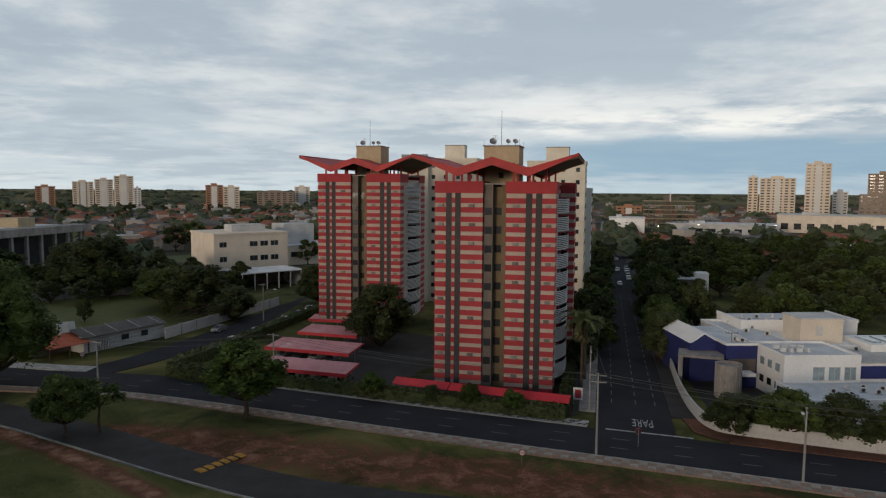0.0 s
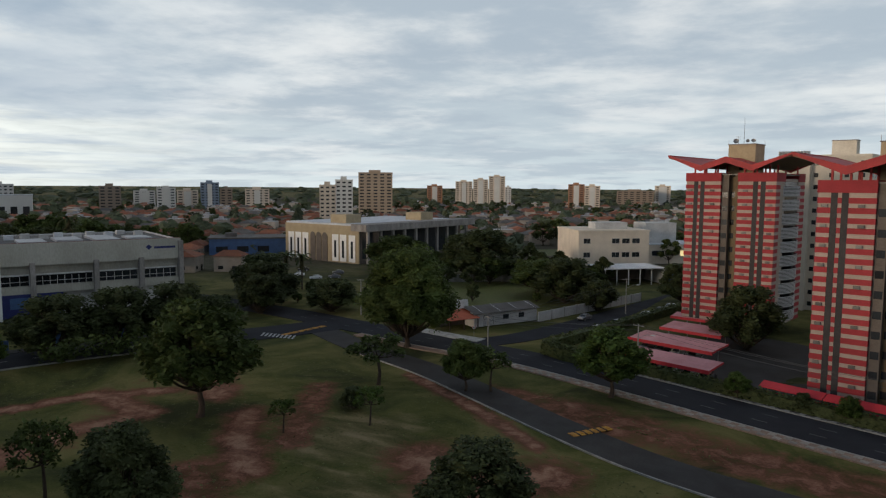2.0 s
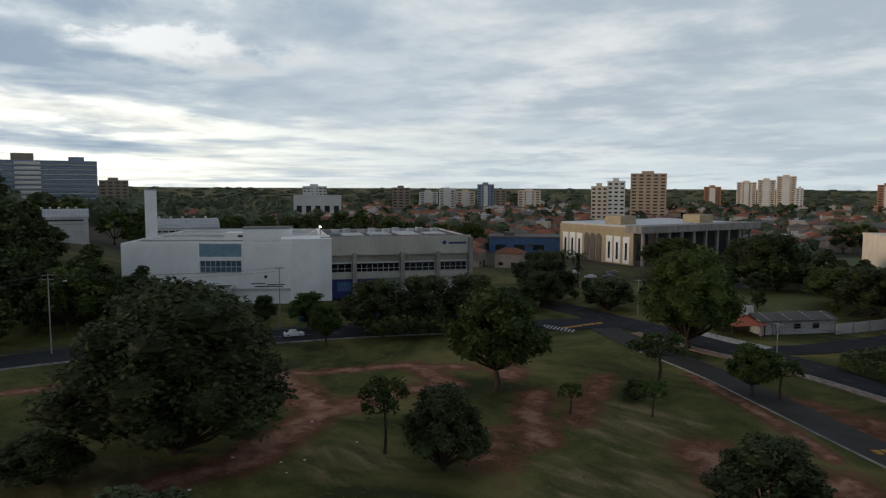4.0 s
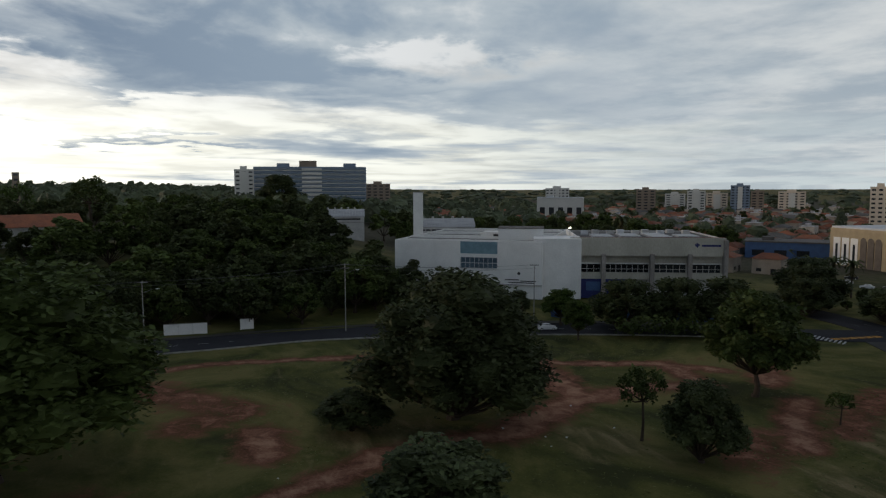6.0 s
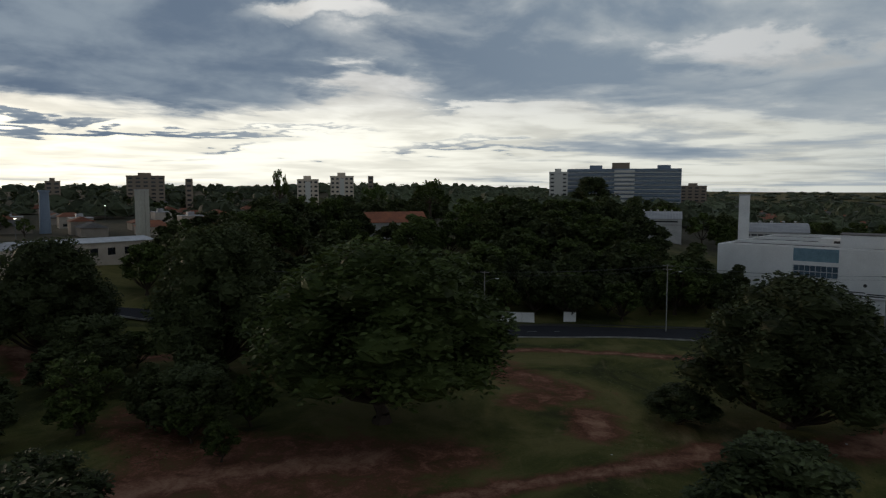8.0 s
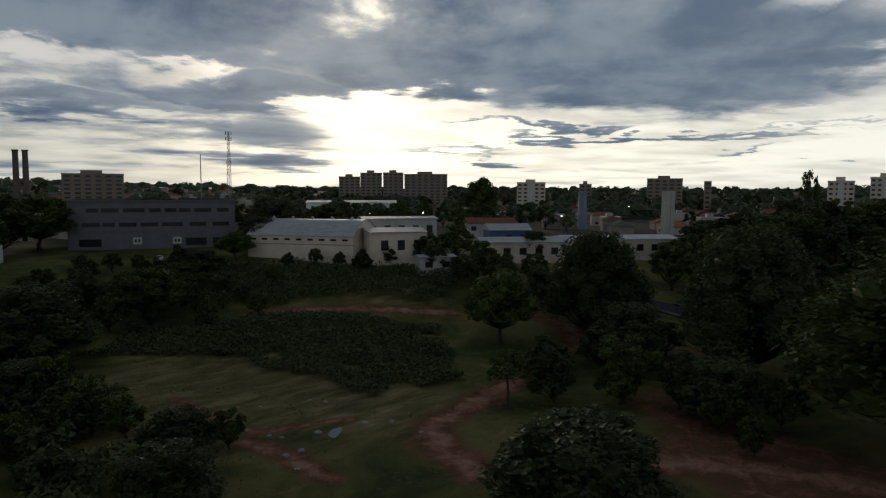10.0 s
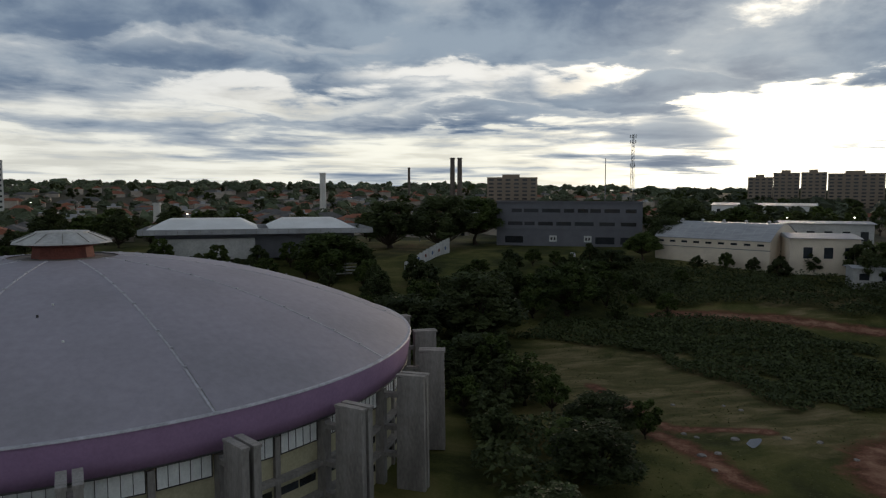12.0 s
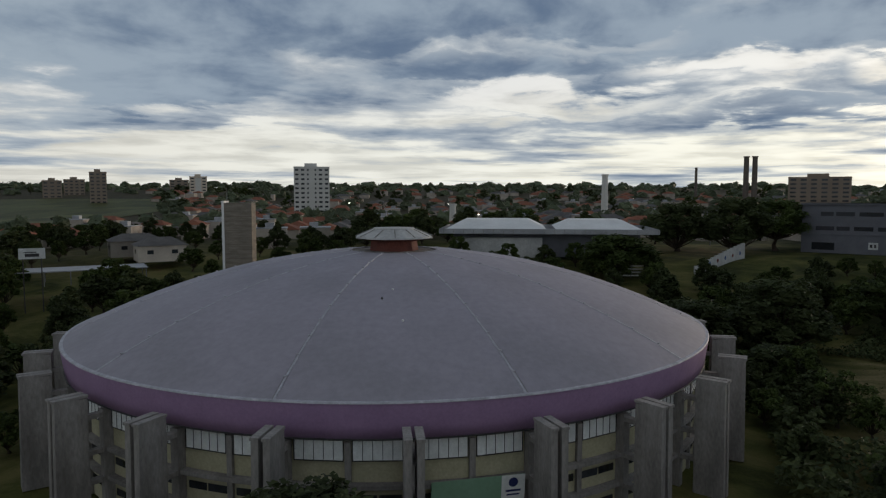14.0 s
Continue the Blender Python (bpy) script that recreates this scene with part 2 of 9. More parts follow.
ASPHALT = surface("asphalt", (0.036, 0.037, 0.042), 0.95, (0.026, 0.026, 0.030), 0.12, 14, 0.3, 0.3, spec=0.08)
OLD_ASPHALT = surface("worn_asphalt", (0.045, 0.042, 0.040), 0.9, (0.030, 0.026, 0.024), 0.2, 10, 0.35, 0.3)
ROAD_PAINT = surface("road_paint", (0.48, 0.48, 0.47), 0.7, (0.20, 0.20, 0.20), 1.2, 9, 0.3)
FADED_PAINT = surface("faded_road_paint", (0.17, 0.17, 0.17), 0.9, (0.07, 0.07, 0.07), 1.0, 9, 0.3)
YELLOW_PAINT = surface("yellow_paint", (0.50, 0.25, 0.03), 0.7, (0.32, 0.15, 0.03), 0.8, 9, 0.3)
KERB = surface("kerb_concrete", (0.34, 0.33, 0.31), 0.9, (0.20, 0.19, 0.17), 0.6, 9)
PAVING = surface("pale_mosaic_paving", (0.42, 0.41, 0.39), 0.9, (0.26, 0.25, 0.23), 0.7, 8)
PAVING_DARK = surface("dark_mosaic_paving", (0.05, 0.05, 0.05), 0.9, (0.08, 0.07, 0.06), 0.7, 8)
SLAB = surface("reddish_slab", (0.23, 0.16, 0.12), 0.95, (0.16, 0.11, 0.085), 0.6, 8, 0.35, each=0.25)
SLAB_PALE = surface("pale_slab", (0.30, 0.27, 0.23), 0.95, (0.21, 0.18, 0.15), 0.6, 8, 0.35, each=0.25)
SOIL = surface("red_earth", (0.17, 0.075, 0.045), 1.0, (0.10, 0.045, 0.03), 0.2, 2.5, 0.35, 0.5)
RED_PAINT = surface("red_wall_paint", (0.35, 0.038, 0.045), 0.75, (0.28, 0.031, 0.036), 0.35, 5, 0.12, each=0.08)
RED_ROOF = surface("red_roof_paint", (0.40, 0.035, 0.035), 0.6, (0.30, 0.03, 0.03), 0.3, 4, 0.12)
CREAM = surface("cream_ceramic", (0.43, 0.35, 0.295), 0.8, (0.355, 0.29, 0.24), 0.3, 5, 0.12)
CHARCOAL = surface("charcoal_panel", (0.050, 0.046, 0.046), 0.7, (0.035, 0.032, 0.032), 0.4, 5)
OLIVE = surface("ochre_render", (0.165, 0.12, 0.07), 0.9, (0.12, 0.09, 0.052), 0.4, 5, 0.15)
TAUPE = surface("taupe_render", (0.15, 0.125, 0.105), 0.9, (0.115, 0.095, 0.08), 0.4, 5, 0.15)
TAN = surface("tan_render", (0.41, 0.33, 0.21), 0.9, (0.33, 0.26, 0.165), 0.4, 5, 0.12)
PALE_TOWER = surface("pale_tower_render", (0.64, 0.58, 0.48), 0.9, (0.55, 0.49, 0.40), 0.3, 4, 0.1)
WHITE = surface("white_paint", (0.80, 0.79, 0.77), 0.8, (0.69, 0.68, 0.66), 0.15, 3, 0.08)
GREYWHITE = surface("weathered_white_paint", (0.55, 0.54, 0.52), 0.85, (0.36, 0.35, 0.34), 0.12, 2, 0.15)
LIGHT_METAL = surface("slat_metal", (0.62, 0.61, 0.60), 0.5, (0.50, 0.49, 0.48), 0.6, 6, 0.1)
DARK_GLASS = surface("dark_window_glass", (0.020, 0.023, 0.027), 0.12, (0.030, 0.033, 0.038), 0.5, 3, 0.2, 0.0, spec=0.6, each=0.4)
BLUE_GLASS = surface("blue_glass", (0.20, 0.31, 0.37), 0.15, (0.15, 0.24, 0.29), 0.5, 3, 0.1, 0.0, spec=0.7)
STEEL = surface("dull_steel", (0.26, 0.26, 0.27), 0.5, (0.18, 0.18, 0.18), 0.8, 6, metal=0.6)
CONCRETE = surface("raw_concrete", (0.31, 0.285, 0.265), 0.95, (0.185, 0.168, 0.155), 0.35, 4, 0.2, 0.4, stretch=(1, 1, 0.35), each=0.06)
POLE_CONC = surface("pole_concrete", (0.27, 0.26, 0.25), 0.9, (0.25, 0.24, 0.22), 0.8, 6)
DOME = surface("grey_roof_membrane", (0.345, 0.312, 0.352), 0.6, (0.285, 0.262, 0.288), 0.09, 1.3, 0.08, 0.05, each=0.03)
LOUVRE = surface("white_louvre_paint", (0.80, 0.80, 0.77), 0.5, (0.66, 0.66, 0.63), 0.8, 6, 0.1, each=0.12)
BOARD_CONC = surface("board_marked_concrete", (0.26, 0.225, 0.18), 0.9, (0.17, 0.145, 0.115), 0.4, 5, 0.2, stretch=(1, 1, 4))
DOME_RIB = surface("pale_roof_seam", (0.52, 0.50, 0.54), 0.6, (0.34, 0.33, 0.35), 1.5, 6, 0.25)
PURPLE = surface("purple_fascia_paint", (0.33, 0.205, 0.335), 0.6, (0.285, 0.175, 0.29), 0.3, 3, 0.08)
BEIGE = surface("beige_wall_paint", (0.47, 0.43, 0.29), 0.9, (0.38, 0.345, 0.225), 0.3, 4, 0.12)
RUST = surface("rusty_red_metal", (0.22, 0.07, 0.05), 0.8, (0.14, 0.05, 0.04), 0.6, 5)
BLUE = surface("deep_blue_paint", (0.026, 0.034, 0.14), 0.7, (0.022, 0.028, 0.11), 0.4, 5, 0.12)
SKYBLUE = surface("blue_hoarding_paint", (0.06, 0.12, 0.25), 0.7, (0.05, 0.09, 0.19), 0.4, 5, 0.12)
ROOF_PALE = surface("pale_flat_roof", (0.60, 0.61, 0.63), 0.8, (0.44, 0.45, 0.47), 0.25, 3, 0.15)
ROOF_METAL = surface("corrugated_roof", (0.40, 0.40, 0.41), 0.5, (0.28, 0.28, 0.29), 0.2, 3, 0.15, stretch=(1, 6, 1))
ROOF_DARK = surface("dark_fibre_cement_roof", (0.13, 0.12, 0.115), 0.9, (0.085, 0.08, 0.075), 0.3, 4, 0.2)
ROOF_RED = surface("clay_tile_roof", (0.26, 0.095, 0.05), 0.9, (0.17, 0.07, 0.045), 0.3, 5, 0.25, each=0.3)
CLAY_BRIGHT = surface("fresh_clay_tile_roof", (0.40, 0.105, 0.055), 0.9, (0.28, 0.075, 0.045), 0.5, 5, 0.2)
PINK = surface("faded_red_awning", (0.58, 0.28, 0.29), 0.7, (0.47, 0.20, 0.21), 0.35, 4, 0.12)
BRIGHT_RED = surface("bright_red_canopy", (0.52, 0.035, 0.045), 0.6, (0.44, 0.03, 0.04), 0.4, 4, 0.08)
GREY_OFFICE = surface("grey_office_cladding", (0.150, 0.150, 0.168), 0.7, (0.125, 0.125, 0.14), 0.3, 4, 0.1)
HOUSE_WALL = surface("plastered_house_wall", (0.46, 0.40, 0.335), 0.9, (0.34, 0.29, 0.245), 0.2, 4, 0.12, each=0.35)
TOWER_WALL = surface("far_tower_render", (0.64, 0.54, 0.43), 0.9, (0.54, 0.45, 0.36), 0.05, 2, 0.08)
TOWER_BROWN = surface("brown_tower_render", (0.27, 0.21, 0.16), 0.9, (0.22, 0.17, 0.13), 0.05, 2, 0.08)
TOWER_TAN = surface("tan_tower_render", (0.42, 0.32, 0.23), 0.9, (0.35, 0.265, 0.19), 0.05, 2, 0.08)
TOWER_ORANGE = surface("terracotta_tower_render", (0.36, 0.19, 0.11), 0.9, (0.29, 0.15, 0.09), 0.05, 2, 0.08)
TOWER_BLUE = surface("blue_grey_tower_cladding", (0.20, 0.25, 0.32), 0.6, (0.16, 0.20, 0.26), 0.05, 2, 0.08)
TOWER_WHITE = surface("white_tower_render", (0.62, 0.60, 0.56), 0.9, (0.54, 0.52, 0.48), 0.05, 2, 0.08)
CAR_WHITE = surface("white_car_paint", (0.70, 0.70, 0.70), 0.25, (0.66, 0.66, 0.66), 0.5, 3, 0.03, 0.0, spec=0.5)
CAR_GREY = surface("grey_car_paint", (0.14, 0.14, 0.15), 0.3, (0.12, 0.12, 0.13), 0.5, 3, 0.03, 0.0, spec=0.5)
CAR_DARK = surface("dark_car_paint", (0.03, 0.03, 0.035), 0.3, (0.025, 0.025, 0.03), 0.5, 3, 0.03, 0.0, spec=0.5)
RUBBER = surface("tyre_rubber", (0.02, 0.02, 0.02), 0.9, (0.03, 0.03, 0.03), 2, 8)
BARK = surface("tree_bark", (0.075, 0.055, 0.04), 1.0, (0.045, 0.033, 0.025), 1.5, 9, 0.3, 0.6)
PLASTIC_WHITE = surface("white_plastic", (0.60, 0.60, 0.58), 0.5, (0.48, 0.48, 0.46), 0.8, 6, 0.1)
WIRE = surface("black_cable", (0.10, 0.10, 0.10), 0.7, (0.07, 0.07, 0.07), 0.5, 4, 0.1, 0.0)
AC_GREY = surface("weathered_unit_casing", (0.26, 0.24, 0.22), 0.7, (0.16, 0.15, 0.14), 0.8, 6, 0.2, each=0.35)
BONE = surface("pale_cream_render", (0.72, 0.62, 0.50), 0.9, (0.61, 0.52, 0.42), 0.2, 4, 0.1)
# clinic panes: the reflected sky is put into the base colour
PALE_GLASS = surface("pale_curtained_glass", (0.30, 0.36, 0.38), 0.15, (0.18, 0.23, 0.25), 0.5, 3, 0.2, 0.0, spec=0.6, each=0.3)
WING_WALL = surface("weathered_beige_concrete", (0.47, 0.45, 0.39), 0.9, (0.36, 0.34, 0.29), 0.12, 3, 0.12, stretch=(1, 1, 0.4))
BAND_GLASS = surface("blue_grey_window_band", (0.10, 0.15, 0.19), 0.12, (0.06, 0.09, 0.12), 0.5, 3, 0.2, 0.0, spec=0.6)
LAMP_ON = glowing("lit_lamp", (1.0, 0.92, 0.75), 6.0)
WINDOW_ON = glowing("lit_window", (1.0, 0.75, 0.35), 0.8)


def leaves(name, base, other):
    """Foliage: colour varies from leaf clump to leaf clump and from tree to tree, with some light passing through."""
    m = surface(name, base, 0.65, other, 0.35, 2.2, 0.4, 0.0, spec=0.15, each=0.22, contrast=(0.3, 0.7))
    nt = m.node_tree
    p = nt.nodes["Principled BSDF"]
    p.inputs["Transmission Weight"].default_value = 0.0
    geo, mul, span = nt.nodes.new("ShaderNodeNewGeometry"), nt.nodes.new("ShaderNodeVectorMath"), nt.nodes.new("ShaderNodeMapRange")
    span.inputs[3].default_value, span.inputs[4].default_value = 0.68, 1.32
    nt.links.new(geo.outputs["Random Per Island"], span.inputs[0])
    old = p.inputs["Base Color"].links[0].from_socket
    mul.operation = "SCALE"
    nt.links.new(old, mul.inputs[0])
    nt.links.new(span.outputs[0], mul.inputs["Scale"])
    nt.links.new(mul.outputs[0], p.inputs["Base Color"])
    thin, both = nt.nodes.new("ShaderNodeBsdfTranslucent"), nt.nodes.new("ShaderNodeMixShader")
    nt.links.new(mul.outputs[0], thin.inputs[0])
    both.inputs[0].default_value = 0.18
    nt.links.new(p.outputs[0], both.inputs[1])
    nt.links.new(thin.outputs[0], both.inputs[2])
    nt.links.new(both.outputs[0], nt.nodes["Material Output"].inputs[0])
    return m


LEAF_DARK = leaves("dark_foliage", (0.050, 0.064, 0.026), (0.070, 0.083, 0.031))
LEAF_MID = leaves("green_foliage", (0.056, 0.082, 0.022), (0.082, 0.102, 0.028))
# far belts: distance haze put into the leaf colour, paler than near trees
LEAF_HAZE = leaves("far_foliage", (0.070, 0.088, 0.052), (0.095, 0.108, 0.060))
LEAF_LIGHT = leaves("fresh_foliage", (0.070, 0.105, 0.022), (0.050, 0.080, 0.020))
LEAF_DRY = leaves("dry_palm_foliage", (0.085, 0.080, 0.035), (0.060, 0.050, 0.025))
GRASS = leaves("meadow_grass", (0.085, 0.105, 0.030), (0.12, 0.115, 0.045))


# ---- mesh tools ----
class Shape:
    """Collects faces for one mesh."""

    def __init__(self):
        self.v, self.f = [], []

    def add(self, verts, faces):
        n = len(self.v)
        self.v += [tuple(p) for p in verts]
        self.f += [tuple(i + n for i in q) for q in faces]
        return self

    def box(self, x0, x1, y0, y1, z0, z1):
        return self.add([(x, y, z) for z in (z0, z1) for x, y in ((x0, y0), (x1, y0), (x1, y1), (x0, y1))],
                        [(3, 2, 1, 0), (4, 5, 6, 7), (0, 1, 5, 4), (1, 2, 6, 5), (2, 3, 7, 6), (3, 0, 4, 7)])

    def prism(self, poly, z0, z1):
        n = len(poly)
        return self.add([(x, y, z0) for x, y in poly] + [(x, y, z1) for x, y in poly],
                        [tuple(range(n - 1, -1, -1)), tuple(range(n, 2 * n))] + [(i, (i + 1) % n, (i + 1) % n + n, i + n) for i in range(n)])

    def tube(self, a, b, r0, r1=None, n=8, caps=True):
        a, b = Vector(a), Vector(b)
        r1 = r0 if r1 is None else r1
        d = (b - a).normalized()
        u = d.cross(Vector((0, 0, 1)) if abs(d.z) < 0.9 else Vector((1, 0, 0))).normalized()
        w = d.cross(u)
        ring = [u * math.cos(k * math.tau / n) + w * math.sin(k * math.tau / n) for k in range(n)]
        faces = [(i, (i + 1) % n, (i + 1) % n + n, i + n) for i in range(n)]
        if caps:
            faces += [tuple(range(n - 1, -1, -1)), tuple(range(n, 2 * n))]
        return self.add([a + p * r0 for p in ring] + [b + p * r1 for p in ring], faces)

    def turned(self, profile, n=32, cx=0.0, cy=0.0, a0=0.0, a1=360.0):
        """A surface turned about an upright axis from (radius, height) pairs."""
        whole = abs(a1 - a0 - 360) < 1e-6
        cols = n if whole else n + 1
        ang = [radians(a0 + (a1 - a0) * k / n) for k in range(cols)]
        verts = [(cx + r * math.cos(a), cy + r * math.sin(a), z) for r, z in profile for a in ang]
        faces = [(j * cols + i, j * cols + (i + 1) % cols, (j + 1) * cols + (i + 1) % cols, (j + 1) * cols + i)
                 for j in range(len(profile) - 1) for i in range(n)]
        return self.add(verts, faces)

    def moved(self, m):
        self.v = [tuple(m @ Vector(p)) for p in self.v]
        return self

    def mesh(self, name, material, smooth=False):
        me = bpy.data.meshes.new(name)
        me.from_pydata(self.v, [], self.f)
        me.materials.append(material)
        if smooth:
            me.polygons.foreach_set("use_smooth", [True] * len(me.polygons))
        me.update()
        return me


def box(*a):
    return Shape().box(*a)


def part(name, shape, material, parent, label="", at=None, smooth=False):
    """One mesh object under a thing or a part; shape may be a ready mesh, which is then shared."""
    data = shape if isinstance(shape, bpy.types.Mesh) else shape.mesh(name, material, smooth)
    ob = new(name, data)
    ob.parent = parent
    if at is not None:
        ob.matrix_basis = at if isinstance(at, Matrix) else Matrix.Translation(at)
    return tagged(ob, label) if label else ob


def thing(name, m, label, category, group="", kind=""):
    ob = new(name)
    ob.empty_display_size = 0.5
    ob.matrix_basis = m
    return tagged(ob, label, category, group, kind)


def solid(name, shape, material, label, category, m=None, group="", kind="", smooth=False):
    """A thing of one mesh."""
    ob = new(name, shape if isinstance(shape, bpy.types.Mesh) else shape.mesh(name, material, smooth))
    if m is not None:
        ob.matrix_basis = m
    return tagged(ob, label, category, group, kind)


def smooth01(a, b, x):
    t = min(1.0, max(0.0, (x - a) / (b - a)))
    return t * t * (3 - 2 * t)


def hill(x, y):
    """Height of the land: flat round the park, rising to the west and the south."""
    d = math.hypot(x - 25, y + 25)
    turn = math.degrees(math.atan2(-(x - 25), y + 25)) % 360
    south = smooth01(105, 135, turn)
    near_side = smooth01(66, 84, turn) * (1 - smooth01(215, 250, turn))
    far_side = smooth01(72, 100, turn) * (1 - smooth01(235, 290, turn))
    first = 13.0 * near_side * smooth01(165 - 40 * south, 300 - 50 * south, d)
    later = (15.0 + 12.0 * smooth01(140, 170, turn)) * far_side * smooth01(380, 1200, d)
    return first + later + 7.0 * smooth01(1500, 4000, d)


# ---- ground, roads and paths ----
AVENUE = [(-330.0, 140.0), (-150.0, 127.0), (-95.0, 119.0), (-70.0, 113.5), (-45.0, 109.6), (0.4, 93.0), (40.0, 79.0), (140.0, 44.0), (420.0, -54.0)]
WEST_ROAD = [(-143.0, -300.0), (-142.0, -120.0), (-141.5, -30.0), (-142.5, 5.0), (-131.0, 50.0), (-117.0, 82.0), (-104.0, 104.0), (-98.0, 117.0)]
STREET_DIR = (0.2258, 0.9742)
STREET = [(24.4 + STREET_DIR[0] * s, 84.5 + STREET_DIR[1] * s) for s in (0, 60, 200, 700)]
BACK_STREET = [(-62.0, 116.0), (-52.0, 136.0), (-36.0, 205.0), (-14.0, 300.0)]
LOW_ROAD = [(-98.0, 112.0), (-80.0, 102.5), (-60.0, 94.5), (-44.0, 86.0), (-28.0, 77.0), (-14.0, 70.5), (4.0, 66.0), (40.0, 58.0), (90.0, 44.0)]


def line_distance(px, py, line):
    """How far arrays of points lie from a broken line."""
    best = np.full(px.shape, 1e9)
    for (ax, ay), (bx, by) in zip(line, line[1:]):
        dx, dy = bx - ax, by - ay
        k = np.clip(((px - ax) * dx + (py - ay) * dy) / (dx * dx + dy * dy), 0, 1)
        best = np.minimum(best, np.hypot(px - ax - k * dx, py - ay - k * dy))
    return best


def rounded(line, steps=6):
    """Catmull-Rom through the corners of a line."""
    p = [line[0]] + list(line) + [line[-1]]
    out = []
    for a, b, c, d in zip(p, p[1:], p[2:], p[3:]):
        for k in range(steps):
            t = k / steps
            out.append(tuple(0.5 * (2 * b[i] + (c[i] - a[i]) * t + (2 * a[i] - 5 * b[i] + 4 * c[i] - d[i]) * t * t
                                    + (3 * b[i] - a[i] - 3 * c[i] + d[i]) * t ** 3) for i in (0, 1)))
    return out + [line[-1]]


def ribbon(line, left, right, z0, z1, lift=None):
    """A band between two offsets (left positive) of a line, with a top and two sides."""
    s, n = Shape(), len(line)
    verts = []
    for i in range(n):
        a, b = line[max(0, i - 1)], line[min(n - 1, i + 1)]
        d = Vector((b[0] - a[0], b[1] - a[1])).normalized()
        nx, ny = -d.y, d.x
        x, y = line[i]
        h = hill(x, y)
        for off, z in ((left, z0), (left, z1), (right, z1), (right, z0)):
            verts.append((x + nx * off, y + ny * off, z + h))
    faces = []
    for i in range(n - 1):
        for k in range(3):
            faces.append((i * 4 + k, (i + 1) * 4 + k, (i + 1) * 4 + k + 1, i * 4 + k + 1))
    faces += [(0, 1, 2, 3), ((n - 1) * 4 + 3, (n - 1) * 4 + 2, (n - 1) * 4 + 1, (n - 1) * 4)]
    return s.add(verts, faces)


def along(line, start, step, count=10 ** 6, stop=1e9):
    """Places and headings at even steps along a line."""
    out, gone, nxt = [], 0.0, start
    for (ax, ay), (bx, by) in zip(line, line[1:]):
        ln = math.hypot(bx - ax, by - ay)
        while nxt <= gone + ln and len(out) < count and nxt < stop:
            k = (nxt - gone) / ln
            out.append((ax + (bx - ax) * k, ay + (by - ay) * k, math.degrees(math.atan2(by - ay, bx - ax))))
            nxt += step
        gone += ln
    return out


AVE_L, WEST_L, STREET_L, BACK_L, LOW_L = (rounded(a) for a in (AVENUE, WEST_ROAD, STREET, BACK_STREET, LOW_ROAD))
roads = [(AVE_L, 5.0), (WEST_L, 6.0), (STREET_L, 5.2), (BACK_L, 3.6), (LOW_L, 3.4)]


def ground_lines(lo, hi, cell):
    inner = list(np.arange(lo, hi + 0.01, cell))
    far = [4700, 3900, 3200, 2600, 2100, 1700, 1400, 1150, 950, 800, 680, 580, 500, 430, 370, 320, 280, 245]
    return np.array([-d for d in far if -d < lo - 5] + inner + [d for d in reversed(far) if d > hi + 5])


gx, gy = ground_lines(-172, 60, 1.3), ground_lines(-225, 125, 1.3)
GX, GY = np.meshgrid(gx, gy)
road_gap = np.full(GX.shape, 1e9)
for centre, half in roads:
    road_gap = np.minimum(road_gap, line_distance(GX, GY, centre) - half)
# worn earth: footpaths and bare places, as distance to their middle lines
PATHS = [([(-122, -60), (-121.5, -33), (-123, -16), (-119, 6), (-110, 25), (-102, 40), (-97, 56), (-88, 64)], 1.6),
         ([(-66, -11), (-72, -2), (-72.5, 12), (-80, 28), (-84, 42), (-83, 55), (-95, 57)], 2.6),
         ([(-72, 14), (-77, 23), (-83, 31), (-92, 33), (-103, 35)], 3.2), ([(-66, -11), (-58, -30), (-46, -50)], 1.8),
         ([(-26, 62), (-33, 55), (-40, 60)], 4.5), ([(-70, 62), (-62, 52), (-55, 47)], 2.6), ([(-84, -16), (-76, -16)], 3.2), 
         ([(-58, -172), (-70, -168), (-80, -161), (-94, -144)], 2.6), ([(-21, -109), (-22.5, -101), (-22, -93)], 1.8),
         ([(-36, -82), (-38, -92), (-44, -98), (-60, -102), (-70, -104)], 2.8), ([(-50, -76), (-60, -60), (-66, -44)], 4.5), ([(-23, -134), (-24, -112), (-36, -107)], 1.2), ([(-108, -120), (-96, -108)], 3.4),
         ([(-80, 66), (-88, 72)], 3.0), ([(-60, 90), (-44, 80), (-30, 70)], 1.5)]
# banks of raw dark earth, never worn pale
BANKS = [([(-42, 87), (-24, 83), (-6, 78), (16, 72), (40, 64)], 4.4), ([(-77, -80), (-64, -69), (-56, -62), (-52, -50), (-60, -42)], 4.6), ([(-67, -63), (-66, -48), (-67, -36)], 5.0), ([(-113, -89), (-106, -110), (-107, -129)], 2.4),
         ([(-60, 43), (-55, 38)], 3.6), ([(-69, 77), (-57, 56)], 2.2), ([(-110, -31), (-95, -18), (-90, -25)], 3.8)]
earth = np.full(GX.shape, -9.0)
for line, half in PATHS:
    earth = np.maximum(earth, 1.0 - line_distance(GX, GY, line) / (2.0 * half))
for line, half in BANKS:
    earth = np.maximum(earth, np.minimum(0.62, 1.0 - line_distance(GX, GY, line) / (2.0 * half)))
DRY = [(-33, -132, 22), (-42, -112, 14), (-28, -150, 12), (-95, -168, 12), (-52, 62, 9), (-40, 45, 10), (-76, 0, 9), (-66, 24, 6)]
dry = np.zeros(GX.shape)
